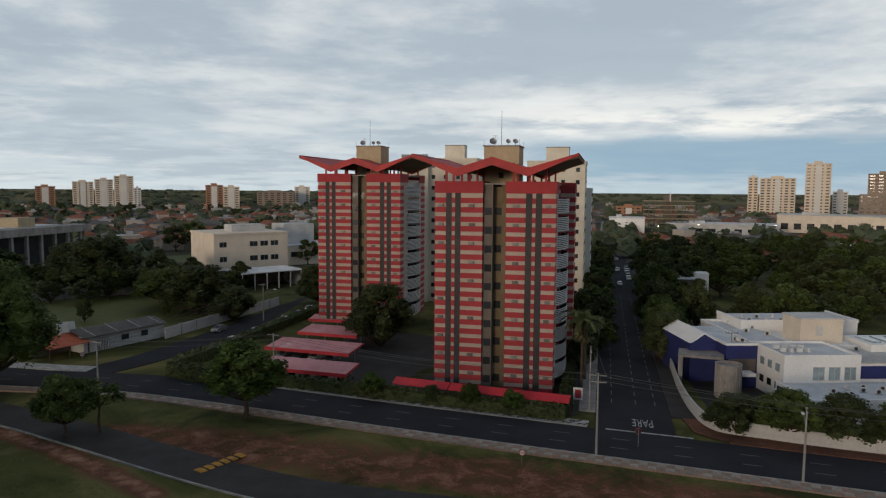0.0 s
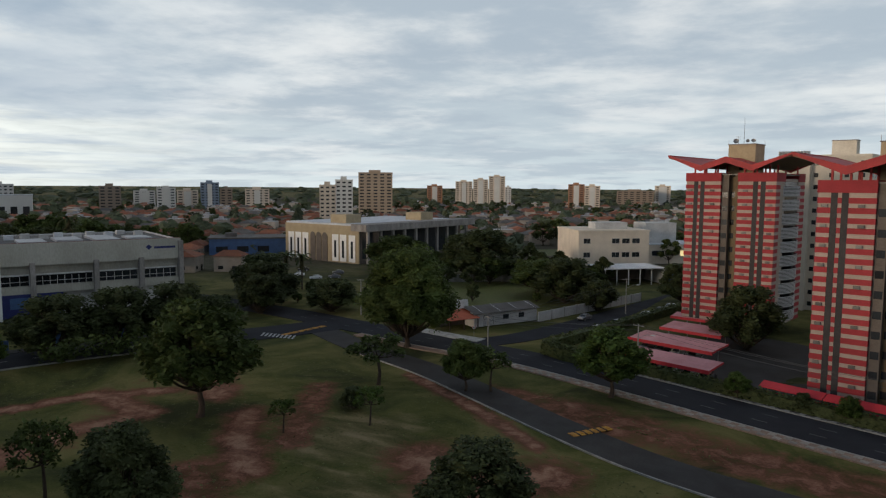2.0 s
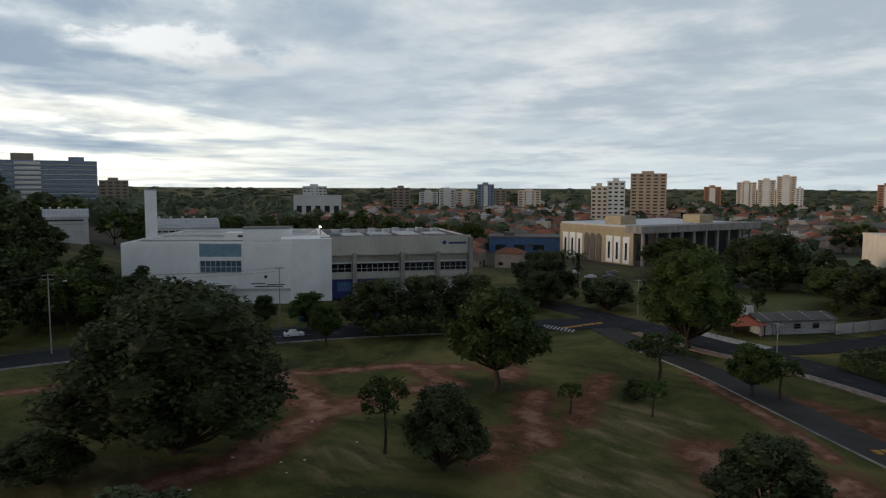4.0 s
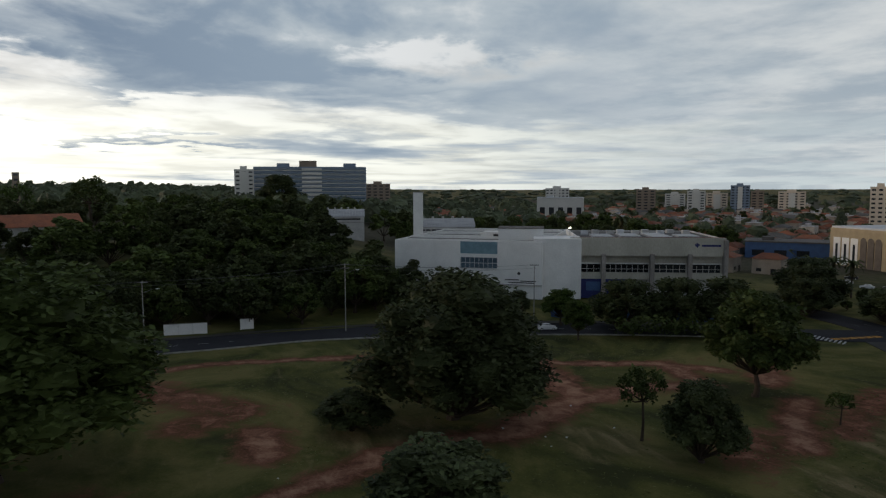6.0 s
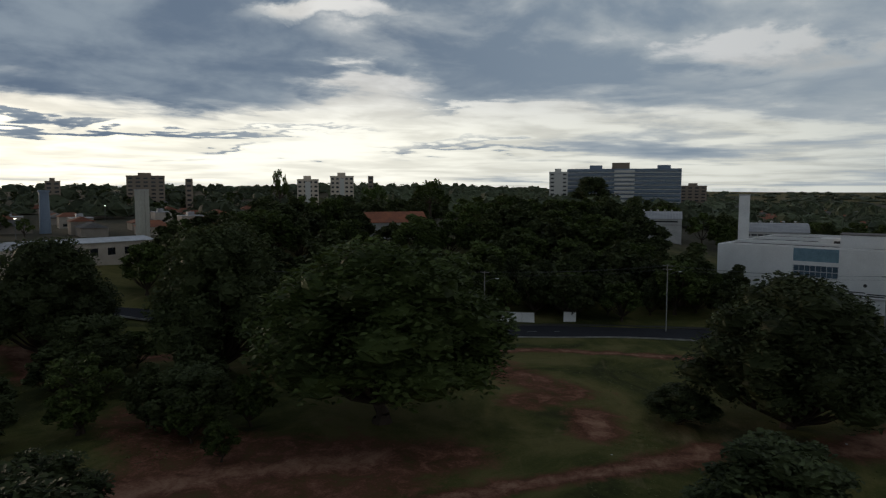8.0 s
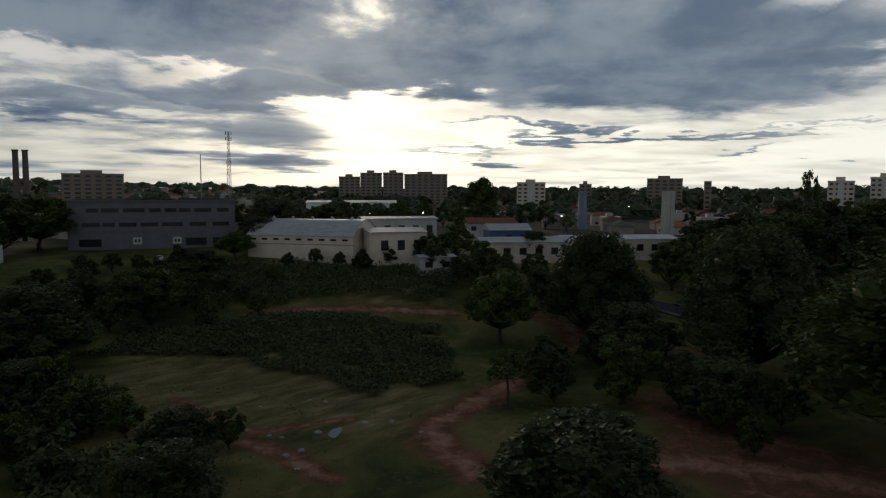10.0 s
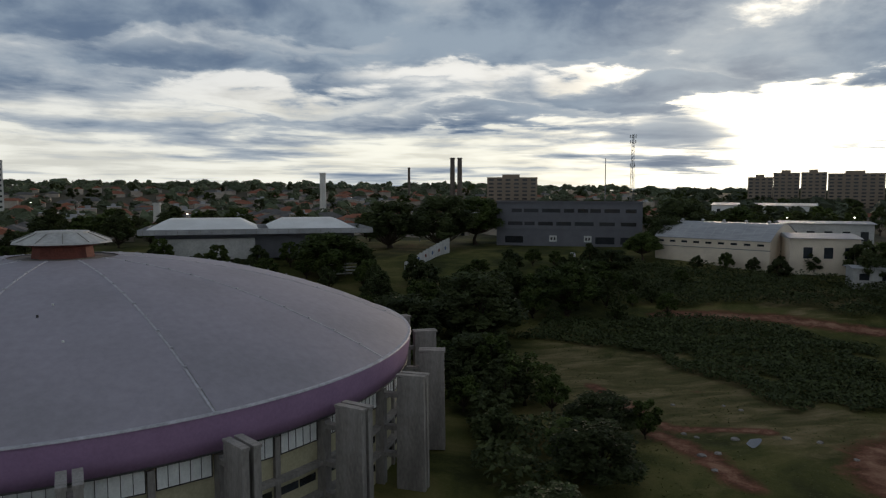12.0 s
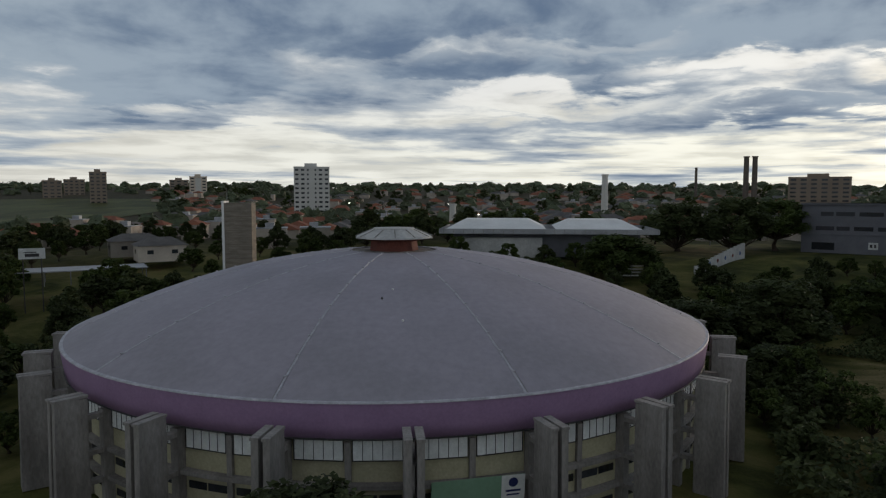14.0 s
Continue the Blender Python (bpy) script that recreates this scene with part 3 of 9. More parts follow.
for x, y, r in DRY:
    dry = np.maximum(dry, np.clip(1.25 - np.hypot(GX - x, GY - y) / r, 0, 1))
# far open land painted paler, as dry farmland, in place of distance haze
dry = np.maximum(dry, np.clip((np.hypot(GX, GY) - 1400) / 900, 0, 0.4) * np.clip(GY / 200, 0, 1))
town = np.clip((np.hypot(GX - 25, GY + 25) - 240) / 120, 0, 1) * np.clip((1900 - np.hypot(GX, GY)) / 500, 0, 1)
relief = np.zeros(GX.shape)
near = (np.abs(GX + 55) < 125) & (np.abs(GY + 50) < 180)
for j, i in zip(*np.nonzero(near)):
    relief[j, i] = 0.55 * noise.noise((GX[j, i] * 0.045, GY[j, i] * 0.045, 3.0)) + 0.22 * noise.noise((GX[j, i] * 0.2, GY[j, i] * 0.2, 7.0))
soft = np.clip((road_gap - 1.5) / 8.0, 0, 1)
HEIGHT = relief * soft - 0.03 - 0.05 * (road_gap < 2.0)
land = np.array([[hill(x, y) for x in gx] for y in gy])
me = bpy.data.meshes.new("ground")
nxs, nys = len(gx), len(gy)
idx = np.arange(nxs * nys).reshape(nys, nxs)
quads = np.stack([idx[:-1, :-1], idx[:-1, 1:], idx[1:, 1:], idx[1:, :-1]], -1).reshape(-1, 4)
me.from_pydata(np.stack([GX, GY, HEIGHT + land], -1).reshape(-1, 3).tolist(), [], quads.tolist())
for key, values in (("earth", earth), ("dry", dry), ("town", town)):
    me.attributes.new(key, "FLOAT", "POINT").data.foreach_set("value", values.astype(np.float32).ravel())
me.polygons.foreach_set("use_smooth", [True] * len(me.polygons))


def meadow():
    m = bpy.data.materials.new("meadow_and_earth")
    m.use_nodes = True
    nn, ll, p = m.node_tree.nodes, m.node_tree.links, m.node_tree.nodes["Principled BSDF"]
    tc = nn.new("ShaderNodeTexCoord")

    def nz(scale, detail=5, rough=0.6, distort=0.0):
        n = nn.new("ShaderNodeTexNoise")
        n.inputs["Scale"].default_value, n.inputs["Detail"].default_value = scale, detail
        n.inputs["Roughness"].default_value, n.inputs["Distortion"].default_value = rough, distort
        ll.new(tc.outputs["Object"], n.inputs["Vector"])
        return n.outputs[0]

    def ramp(src, stops):
        n = nn.new("ShaderNodeValToRGB")
        if stops[-1][0] > 1.0:
            half = nn.new("ShaderNodeMath")
            half.operation = "MULTIPLY"
            half.inputs[1].default_value = 0.5
            ll.new(src, half.inputs[0])
            src, stops = half.outputs[0], [(q / 2, c) for q, c in stops]
        while len(n.color_ramp.elements) < len(stops):
            n.color_ramp.elements.new(0.5)
        for e, (q, c) in zip(n.color_ramp.elements, stops):
            e.position, e.color = q, (*c, 1)
        ll.new(src, n.inputs[0])
        return n.outputs[0]

    def mix(f, a, b):
        n = nn.new("ShaderNodeMix")
        n.data_type = "RGBA"
        ll.new(f, n.inputs[0])
        ll.new(a, n.inputs[6])
        ll.new(b, n.inputs[7])
        return n.outputs[2]

    def sums(a, b, k):
        n = nn.new("ShaderNodeMath")
        n.operation = "MULTIPLY_ADD"
        ll.new(b, n.inputs[0])
        n.inputs[1].default_value = k
        ll.new(a, n.inputs[2])
        return n.outputs[0]

    def attr(name):
        n = nn.new("ShaderNodeAttribute")
        n.attribute_name = name
        return n.outputs["Fac"]

    broad, mid, fine = nz(0.05, 7, 0.62, 0.8), nz(0.33, 6, 0.65, 0.5), nz(3.0, 5, 0.7)
    green = ramp(sums(sums(broad, fine, 0.16), mid, 0.12), [(0.52, (0.036, 0.041, 0.014)), (0.63, (0.077, 0.080, 0.023)), (0.75, (0.140, 0.122, 0.046))])
    lay = nn.new("ShaderNodeMapping")
    lay.inputs["Rotation"].default_value, lay.inputs["Scale"].default_value = (0, 0, radians(-62)), (0.13, 0.40, 1.0)
    ll.new(tc.outputs["Object"], lay.inputs[0])
    rows = nn.new("ShaderNodeTexNoise")
    rows.inputs["Scale"].default_value, rows.inputs["Detail"].default_value, rows.inputs["Distortion"].default_value = 1.0, 6, 0.5
    ll.new(lay.outputs[0], rows.inputs["Vector"])
    straw = ramp(sums(rows.outputs[0], fine, 0.35), [(0.50, (0.062, 0.062, 0.022)), (0.68, (0.125, 0.105, 0.046)), (0.90, (0.25, 0.19, 0.105))])
    red = ramp(sums(mid, fine, 0.4), [(0.45, (0.062, 0.024, 0.017)), (0.66, (0.115, 0.044, 0.028)), (0.88, (0.19, 0.082, 0.052))])
    worn = ramp(sums(mid, fine, 0.4), [(0.45, (0.13, 0.058, 0.038)), (0.68, (0.23, 0.118, 0.076)), (0.88, (0.33, 0.19, 0.125))])
    red = mix(ramp(sums(sums(attr("earth"), mid, 0.7), fine, 0.3), [(1.10, (0, 0, 0)), (1.42, (1, 1, 1))]), red, worn)
    base = mix(ramp(sums(sums(attr("dry"), mid, 0.5), rows.outputs[0], 0.9), [(0.80, (0, 0, 0)), (1.22, (0.9, 0.9, 0.9))]), green, straw)
    spots = ramp(sums(broad, mid, 0.5), [(0.90, (0, 0, 0)), (1.0, (0.6, 0.6, 0.6))])
    base = mix(spots, base, red)
    bare = ramp(sums(sums(attr("earth"), mid, 1.1), fine, 0.4), [(1.00, (0, 0, 0)), (1.42, (1, 1, 1))])
    base = mix(bare, base, red)
    built = ramp(sums(attr("town"), mid, 0.5), [(0.45, (0, 0, 0)), (0.95, (0.9, 0.9, 0.9))])
    base = mix(built, base, ramp(sums(mid, fine, 0.3), [(0.5, (0.040, 0.042, 0.026)), (0.75, (0.085, 0.072, 0.056))]))
    ll.new(base, p.inputs["Base Color"])
    p.inputs["Roughness"].default_value, p.inputs["Specular IOR Level"].default_value = 1.0, 0.1
    b = nn.new("ShaderNodeBump")
    b.inputs["Strength"].default_value, b.inputs["Distance"].default_value = 0.6, 0.15
    ll.new(sums(mid, fine, 0.6), b.inputs["Height"])
    ll.new(b.outputs[0], p.inputs["Normal"])
    return m


me.materials.append(meadow())
ground = tagged(new("ground", me), "patchy green park meadow with worn red earth paths", "ground", kind="structure")


def level(x, y):
    """Height of the ground sheet at a place near the park, for things that stand on it."""
    i, j = int(np.clip(np.searchsorted(gx, x), 1, nxs - 1)), int(np.clip(np.searchsorted(gy, y), 1, nys - 1))
    return float(min(HEIGHT[j, i], HEIGHT[j - 1, i - 1], HEIGHT[j, i - 1], HEIGHT[j - 1, i])) + hill(x, y)


def road(name, line, half, material, label, z=0.06):
    return solid(name, ribbon(line, half, -half, -0.3, z), material, label, "road", kind="structure")


road("road_avenue", AVE_L, 4.9, ASPHALT, "dark asphalt avenue with dashed white lane lines", 0.062)
road("road_west", WEST_L, 6.0, ASPHALT, "dark asphalt road along the park edge", 0.054)
road("road_street", STREET_L, 5.2, ASPHALT, "straight asphalt side street with lane markings", 0.046)
road("road_back", BACK_L, 3.6, ASPHALT, "narrow asphalt back street behind the carports", 0.038)
road("road_low", LOW_L, 3.2, OLD_ASPHALT, "old worn asphalt lane with earth along its edges", 0.030)


def cut(line, x0, x1):
    return [p for p in line if x0 <= p[0] <= x1]


ave_mid = [(x, y) for x, y, _ in along(AVE_L, 0, 2.0)]
# kerbs and pavements: the park side of the avenue
park_side = cut(ave_mid, -86, 150)
solid("kerb", ribbon(park_side, -4.9, -5.15, -0.2, 0.20), KERB, "pale concrete kerb along the avenue", "kerb", kind="structure")
walk_park = thing("pavement_park", Matrix(), "pavement of pale and reddish square slabs beside the avenue", "pavement", kind="structure")
part("bed", ribbon(park_side, -5.15, -7.25, -0.2, 0.150), SLAB, walk_park)
slab = Shape().box(-0.47, 0.47, -0.47, 0.47, 0.0, 0.03).mesh("slab", SLAB_PALE)
k = 0
for row in (0, 1):
    for x, y, a in along(cut(ave_mid, -62, 60), row * 1.0, 2.0, 66):
        nx, ny = -math.sin(radians(a)), math.cos(radians(a))
        part("slab", slab, None, walk_park, at=pose(x - nx * (5.72 + row), y - ny * (5.72 + row), 0.150, 0, 0, a))
far_side = cut(ave_mid, -42, 18)
solid("kerb", ribbon(far_side, 5.15, 4.9, -0.2, 0.20), KERB, "pale concrete kerb before the hedge", "kerb", kind="structure")
walk_hedge = thing("pavement_hedge", Matrix(), "black and white wavy mosaic pavement before the hedge", "pavement", kind="structure")
part("bed", ribbon(far_side, 7.3, 5.15, -0.2, 0.165), PAVING, walk_hedge)
wave = Shape()
for i in range(9):
    x = -0.9 + i * 0.2
    yy = 0.22 * math.sin(i * 1.1)
    wave.box(x, x + 0.21, yy - 0.2, yy + 0.2, 0, 0.012)
wave = wave.mesh("dark_wave", PAVING_DARK)
for row in (0, 1):
    for x, y, a in along(far_side, 0.6 + row * 0.9, 2.1, 30):
        nx, ny = -math.sin(radians(a)), math.cos(radians(a))
        part("dark_wave", wave, None, walk_hedge, at=pose(x + nx * (5.75 + row * 0.95), y + ny * (5.75 + row * 0.95), 0.165, 0, 0, a + 20))
side = [(x, y) for x, y in STREET_L if y > 96]
solid("pavement_street_west", ribbon(side, 7.6, 5.2, -0.2, 0.16), CONCRETE, "grey pavement along the side street", "pavement", kind="structure")
solid("pavement_street_east", ribbon(side, -5.2, -8.6, -0.2, 0.15), OLD_ASPHALT, "worn dark pavement beside the clinic wall", "pavement", kind="structure")
east = cut(ave_mid, 34, 220)
solid("pavement_clinic", ribbon(east, 8.2, 4.9, -0.2, 0.16), SOIL, "earthen pavement outside the clinic wall", "verge", kind="structure")
corner = cut(ave_mid, -82, -60)
solid("pavement_corner", ribbon(corner, 8.4, 4.95, -0.2, 0.17), PAVING, "worn concrete pavement round the corner house", "pavement", kind="structure")
west_mid = [(x, y) for x, y, _ in along(WEST_L, 0, 2.0)]
west_park = [p for p in west_mid if -200 < p[1] < 96]
solid("kerb", ribbon(west_park, -6.0, -6.25, -0.2, 0.18), KERB, "pale kerb between the road and the park", "kerb", kind="structure")
solid("pavement_west", ribbon([p for p in west_mid if -250 < p[1] < 100], 9.0, 6.0, -0.2, 0.16), OLD_ASPHALT, "grey concrete pavement on the far side of the park road", "pavement", kind="structure")
low_park = cut([(x, y) for x, y, _ in along(LOW_L, 0, 2.0)], -76, 60)
solid("kerb", ribbon(low_park, -3.2, -3.4, -0.2, 0.12), KERB, "broken low kerb of the old lane", "kerb", kind="structure")

# lane markings
marks = thing("lane_markings", Matrix(), "worn white lane lines and stop line", "road marking", kind="structure")
dash = Shape().box(-1.1, 1.1, -0.07, 0.07, 0, 0.006).mesh("dash", ROAD_PAINT)
worn = Shape().box(-1.1, 1.1, -0.07, 0.07, 0, 0.006).mesh("dash", FADED_PAINT)
for x, y, a in along(cut(ave_mid, -110, 120), 0, 7.6):
    nx, ny = -math.sin(radians(a)), math.cos(radians(a))
    for off in (-1.5, 1.7):
        part("dash", worn, None, marks, at=pose(x + nx * off, y + ny * off, 0.066, 0, 0, a))
for off in (-3.4, -0.6, 2.9):
    for x, y, a in along([p for p in STREET_L if p[1] > 90], 6, 4.4, 26):
        nx, ny = -math.sin(radians(a)), math.cos(radians(a))
        part("dash", worn, None, marks, at=pose(x + nx * off, y + ny * off, 0.052, 0, 0, a))
for x, y, a in along([p for p in west_mid if -60 < p[1] < 90], 0, 6.0):
    part("dash", dash, None, marks, at=pose(x, y, 0.060, 0, 0, a))
part("edge_line", ribbon(park_side, -4.62, -4.78, 0.05, 0.069), ROAD_PAINT, marks)
part("stop_line", Shape().box(-5.5, 5.6, -0.2, 0.2, 0, 0.008), ROAD_PAINT, marks, at=pose(27.2, 89.05, 0.068, 0, 0, -18))
for i in range(9):
    part("crossing_bar", Shape().box(-0.22, 0.22, -1.6, 1.6, 0, 0.008), ROAD_PAINT, marks, at=pose(-104 + i * 0.95, 101 + i * 0.12, 0.066, 0, 0, 30))
word = bpy.data.curves.new("stop_word", "FONT")
word.body, word.size, word.align_x, word.align_y, word.extrude = "PARE", 2.1, "CENTER", "CENTER", 0.004
wm = bpy.data.meshes.new("stop_word")
tmp = bpy.data.objects.new("stop_word_source", word)
scene.collection.objects.link(tmp)
dg = bpy.context.evaluated_depsgraph_get()
wm = bpy.data.meshes.new_from_object(tmp.evaluated_get(dg))
bpy.data.objects.remove(tmp)
wm.materials.clear()
wm.materials.append(ROAD_PAINT)
part("stop_word", wm, None, marks, "white painted word PARE", at=pose(27.6, 93.2, 0.066, 0, 0, 180 - 13.05) @ Matrix.Diagonal((0.6, 2.1, 1, 1)))
solid("pavement_junction", Shape().add([(33.8, 97, 0.12), (33.4, 89.4, 0.12), (35.6, 86.6, 0.12), (40, 84.8, 0.12), (41, 87.4, 0.12), (36.6, 90.4, 0.12), (36.2, 97, 0.12)], [(0, 1, 2, 3, 4, 5, 6)]), SOIL, "earthen pavement at the junction corner", "pavement", kind="structure")


def speed_hump(x, y, a, ln):
    h = thing("speed_hump", pose(x, y, 0.03, 0, 0, a), "yellow painted concrete speed hump, paint flaking", "speed hump")
    s = Shape()
    for i in range(6):
        x0 = -ln / 2 + i * ln / 6
        s.prism([(x0, -0.7), (x0 + ln / 6 - 0.06, -0.7), (x0 + ln / 6 - 0.06, -0.3), (x0, -0.3)], 0, 0.07)
        s.box(x0, x0 + ln / 6 - 0.1, -0.3, 0.3, 0, 0.11 + 0.01 * (i % 2))
        s.box(x0, x0 + ln / 6 - 0.06, 0.3, 0.7, 0, 0.07)
    part("hump", s, YELLOW_PAINT, h)
    for i in range(5):
        part("bare_stripe", Shape().box(-0.12, 0.12, -0.72, 0.72, 0, 0.125), OLD_ASPHALT, h, at=(-ln / 2 + (i + 1) * ln / 6 - 0.05, 0, 0))


speed_hump(-25.6, 78.3, 55, 6.4)
speed_hump(-99.0, 108.5, 82, 12.0)


# ---- the two striped apartment towers ----
FLOOR, BW, RW, DEPTH = 2.97, 7.6, 3.7, 21.0      # storey, block width, recess width, depth
WIDE = 2 * BW + RW


def zigzag_roof(tower, ztop, valley, peak):
    """Folded-plate roof: a tip, a valley, a ridge, a valley, a tip; open beneath, on red posts."""
    us = [-3.2, 4.1, WIDE / 2, WIDE - 4.1, WIDE + 3.4]
    zs = [peak + 0.5, valley, peak, valley, peak + 0.5]
    v0, v1, thick = -2.6, DEPTH + 2.6, 0.55
    plate = Shape()
    for i in range(4):
        a, b = (us[i], zs[i]), (us[i + 1], zs[i + 1])
        plate.add([(a[0], v0, a[1]), (b[0], v0, b[1]), (b[0], v1, b[1]), (a[0], v1, a[1]),
                   (a[0], v0, a[1] - thick), (b[0], v0, b[1] - thick), (b[0], v1, b[1] - thick), (a[0], v1, a[1] - thick)],
                  [(0, 1, 2, 3), (7, 6, 5, 4), (4, 5, 1, 0), (6, 7, 3, 2)] + ([(7, 4, 0, 3)] if i == 0 else []) + ([(5, 6, 2, 1)] if i == 3 else []))
    roof = part("roof", plate, OLIVE, tower, "folded zigzag roof with red edges")
    for v in (v0 - 0.35, v1):
        edge = Shape()
        for i in range(4):
            a, b = (us[i], zs[i]), (us[i + 1], zs[i + 1])
            da, db = (0.25 if i == 0 else 1.15), (0.25 if i == 3 else 1.15)
            edge.add([(a[0], v, a[1] + 0.12), (b[0], v, b[1] + 0.12), (b[0], v, b[1] - db), (a[0], v, a[1] - da),
                      (a[0], v + 0.35, a[1] + 0.12), (b[0], v + 0.35, b[1] + 0.12), (b[0], v + 0.35, b[1] - db), (a[0], v + 0.35, a[1] - da)],
                     [(0, 3, 2, 1), (4, 5, 6, 7), (0, 1, 5, 4), (2, 3, 7, 6)] + ([(0, 4, 7, 3)] if i == 0 else []) + ([(1, 2, 6, 5)] if i == 3 else []))
        part("edge_beam", edge, RED_ROOF, roof, "bright red edge beam")
    for i in (0, 4):
        u = us[i]
        part("edge_beam", box(min(u, u + (0.3 if i == 0 else -0.3)), max(u, u + (0.3 if i == 0 else -0.3)), v0, v1, zs[i] - 0.6, zs[i] + 0.12), RED_ROOF, roof)
    for i in range(5):
        part("top_skin", Shape().add([(us[k], v, zs[k] + 0.02) for k in (i, i + 1) for v in (v0, v1)], [(0, 2, 3, 1)]), RED_ROOF, roof) if i < 4 else None
    for u, zt in ((1.6, valley + 0.5), (4.1, valley - 0.4), (BW - 1.0, valley + 1.0), (WIDE - BW + 1.0, valley + 1.0), (WIDE - 4.1, valley - 0.4), (WIDE - 1.6, valley + 0.5)):
        for v in (0.7, 6.0, DEPTH - 0.7):
            part("post", box(u - 0.16, u + 0.16, v - 0.16, v + 0.16, ztop - 0.02, zt), RED_ROOF, tower)


def stripe_meshes():
    """Red bands of one block, broken by the dark strips; one for each hand."""
    out = []
    for strips in (((0.23, 0.35), (0.42, 0.54)), ((0.40, 0.53), (0.60, 0.73))):
        s = Shape()
        cuts = [0.0] + [c for st in strips for c in st] + [1.0]
        for a, b in zip(cuts[::2], cuts[1::2]):
            s.box(a * BW - (0.06 if a == 0 else 0), b * BW + (0.06 if b == 1 else 0), -0.14, 0.04, 0, 0.84)
        s.box(-0.06, 0.06, 0.04, 2.6, 0, 0.84)
        s.box(BW - 0.06, BW + 0.06, 0.04, 2.6, 0, 0.84)
        out.append((s.mesh("red_band", RED_PAINT), strips))
    return out


BANDS = stripe_meshes()
# window unit with a recessed grille
rect = [(-1, -1), (1, -1), (1, 1), (-1, 1)]
ac = Shape().add([(0.42 * a, 0.0, 0.23 + 0.23 * b) for a, b in rect] + [(0.42 * a, -0.38, 0.23 + 0.23 * b) for a, b in rect]
                 + [(0.35 * a, -0.38, 0.23 + 0.17 * b) for a, b in rect] + [(0.33 * a, -0.28, 0.23 + 0.15 * b) for a, b in rect],
                 [(3, 2, 1, 0)] + [(k + j, (k + 1) % 4 + j, (k + 1) % 4 + j + 4, k + j + 4) for j in (0, 4, 8) for k in range(4)] + [(12, 13, 14, 15)])
AC_BOX = ac.mesh("air_conditioner", AC_GREY)


def balcony_mesh():
    """Bulging balcony front of horizontal slats between thin rails."""
    s = Shape()
    n, ln, bulge = 10, 11.0, 1.5
    pts = [(bulge * math.sin(math.pi * k / n) ** 0.8 + 0.12, ln * k / n) for k in range(n + 1)]
    for r in range(8):
        z = 0.04 + r * 0.29
        for (ua, va), (ub, vb) in zip(pts, pts[1:]):
            s.add([(ua, va, z), (ub, vb, z), (ub, vb, z + 0.15), (ua, va, z + 0.15), (ua - 0.05, va, z), (ub - 0.05, vb, z), (ub - 0.05, vb, z + 0.15), (ua - 0.05, va, z + 0.15)],
                  [(0, 1, 2, 3), (5, 4, 7, 6), (3, 2, 6, 7), (4, 5, 1, 0)])
    floor = [(0.0, 0.0)] + pts + [(0.0, ln)]
    slab = Shape().prism(floor, -0.1, 0.04)
    # charcoal sheet set just behind the slats, so their gaps stay dark
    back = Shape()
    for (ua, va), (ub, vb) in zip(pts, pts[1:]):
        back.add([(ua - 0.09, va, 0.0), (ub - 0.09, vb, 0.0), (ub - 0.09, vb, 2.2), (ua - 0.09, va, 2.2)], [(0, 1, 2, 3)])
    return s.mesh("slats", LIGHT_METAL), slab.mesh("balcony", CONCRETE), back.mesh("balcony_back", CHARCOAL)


SLATS, BALCONY, DARK_BACKING = balcony_mesh()


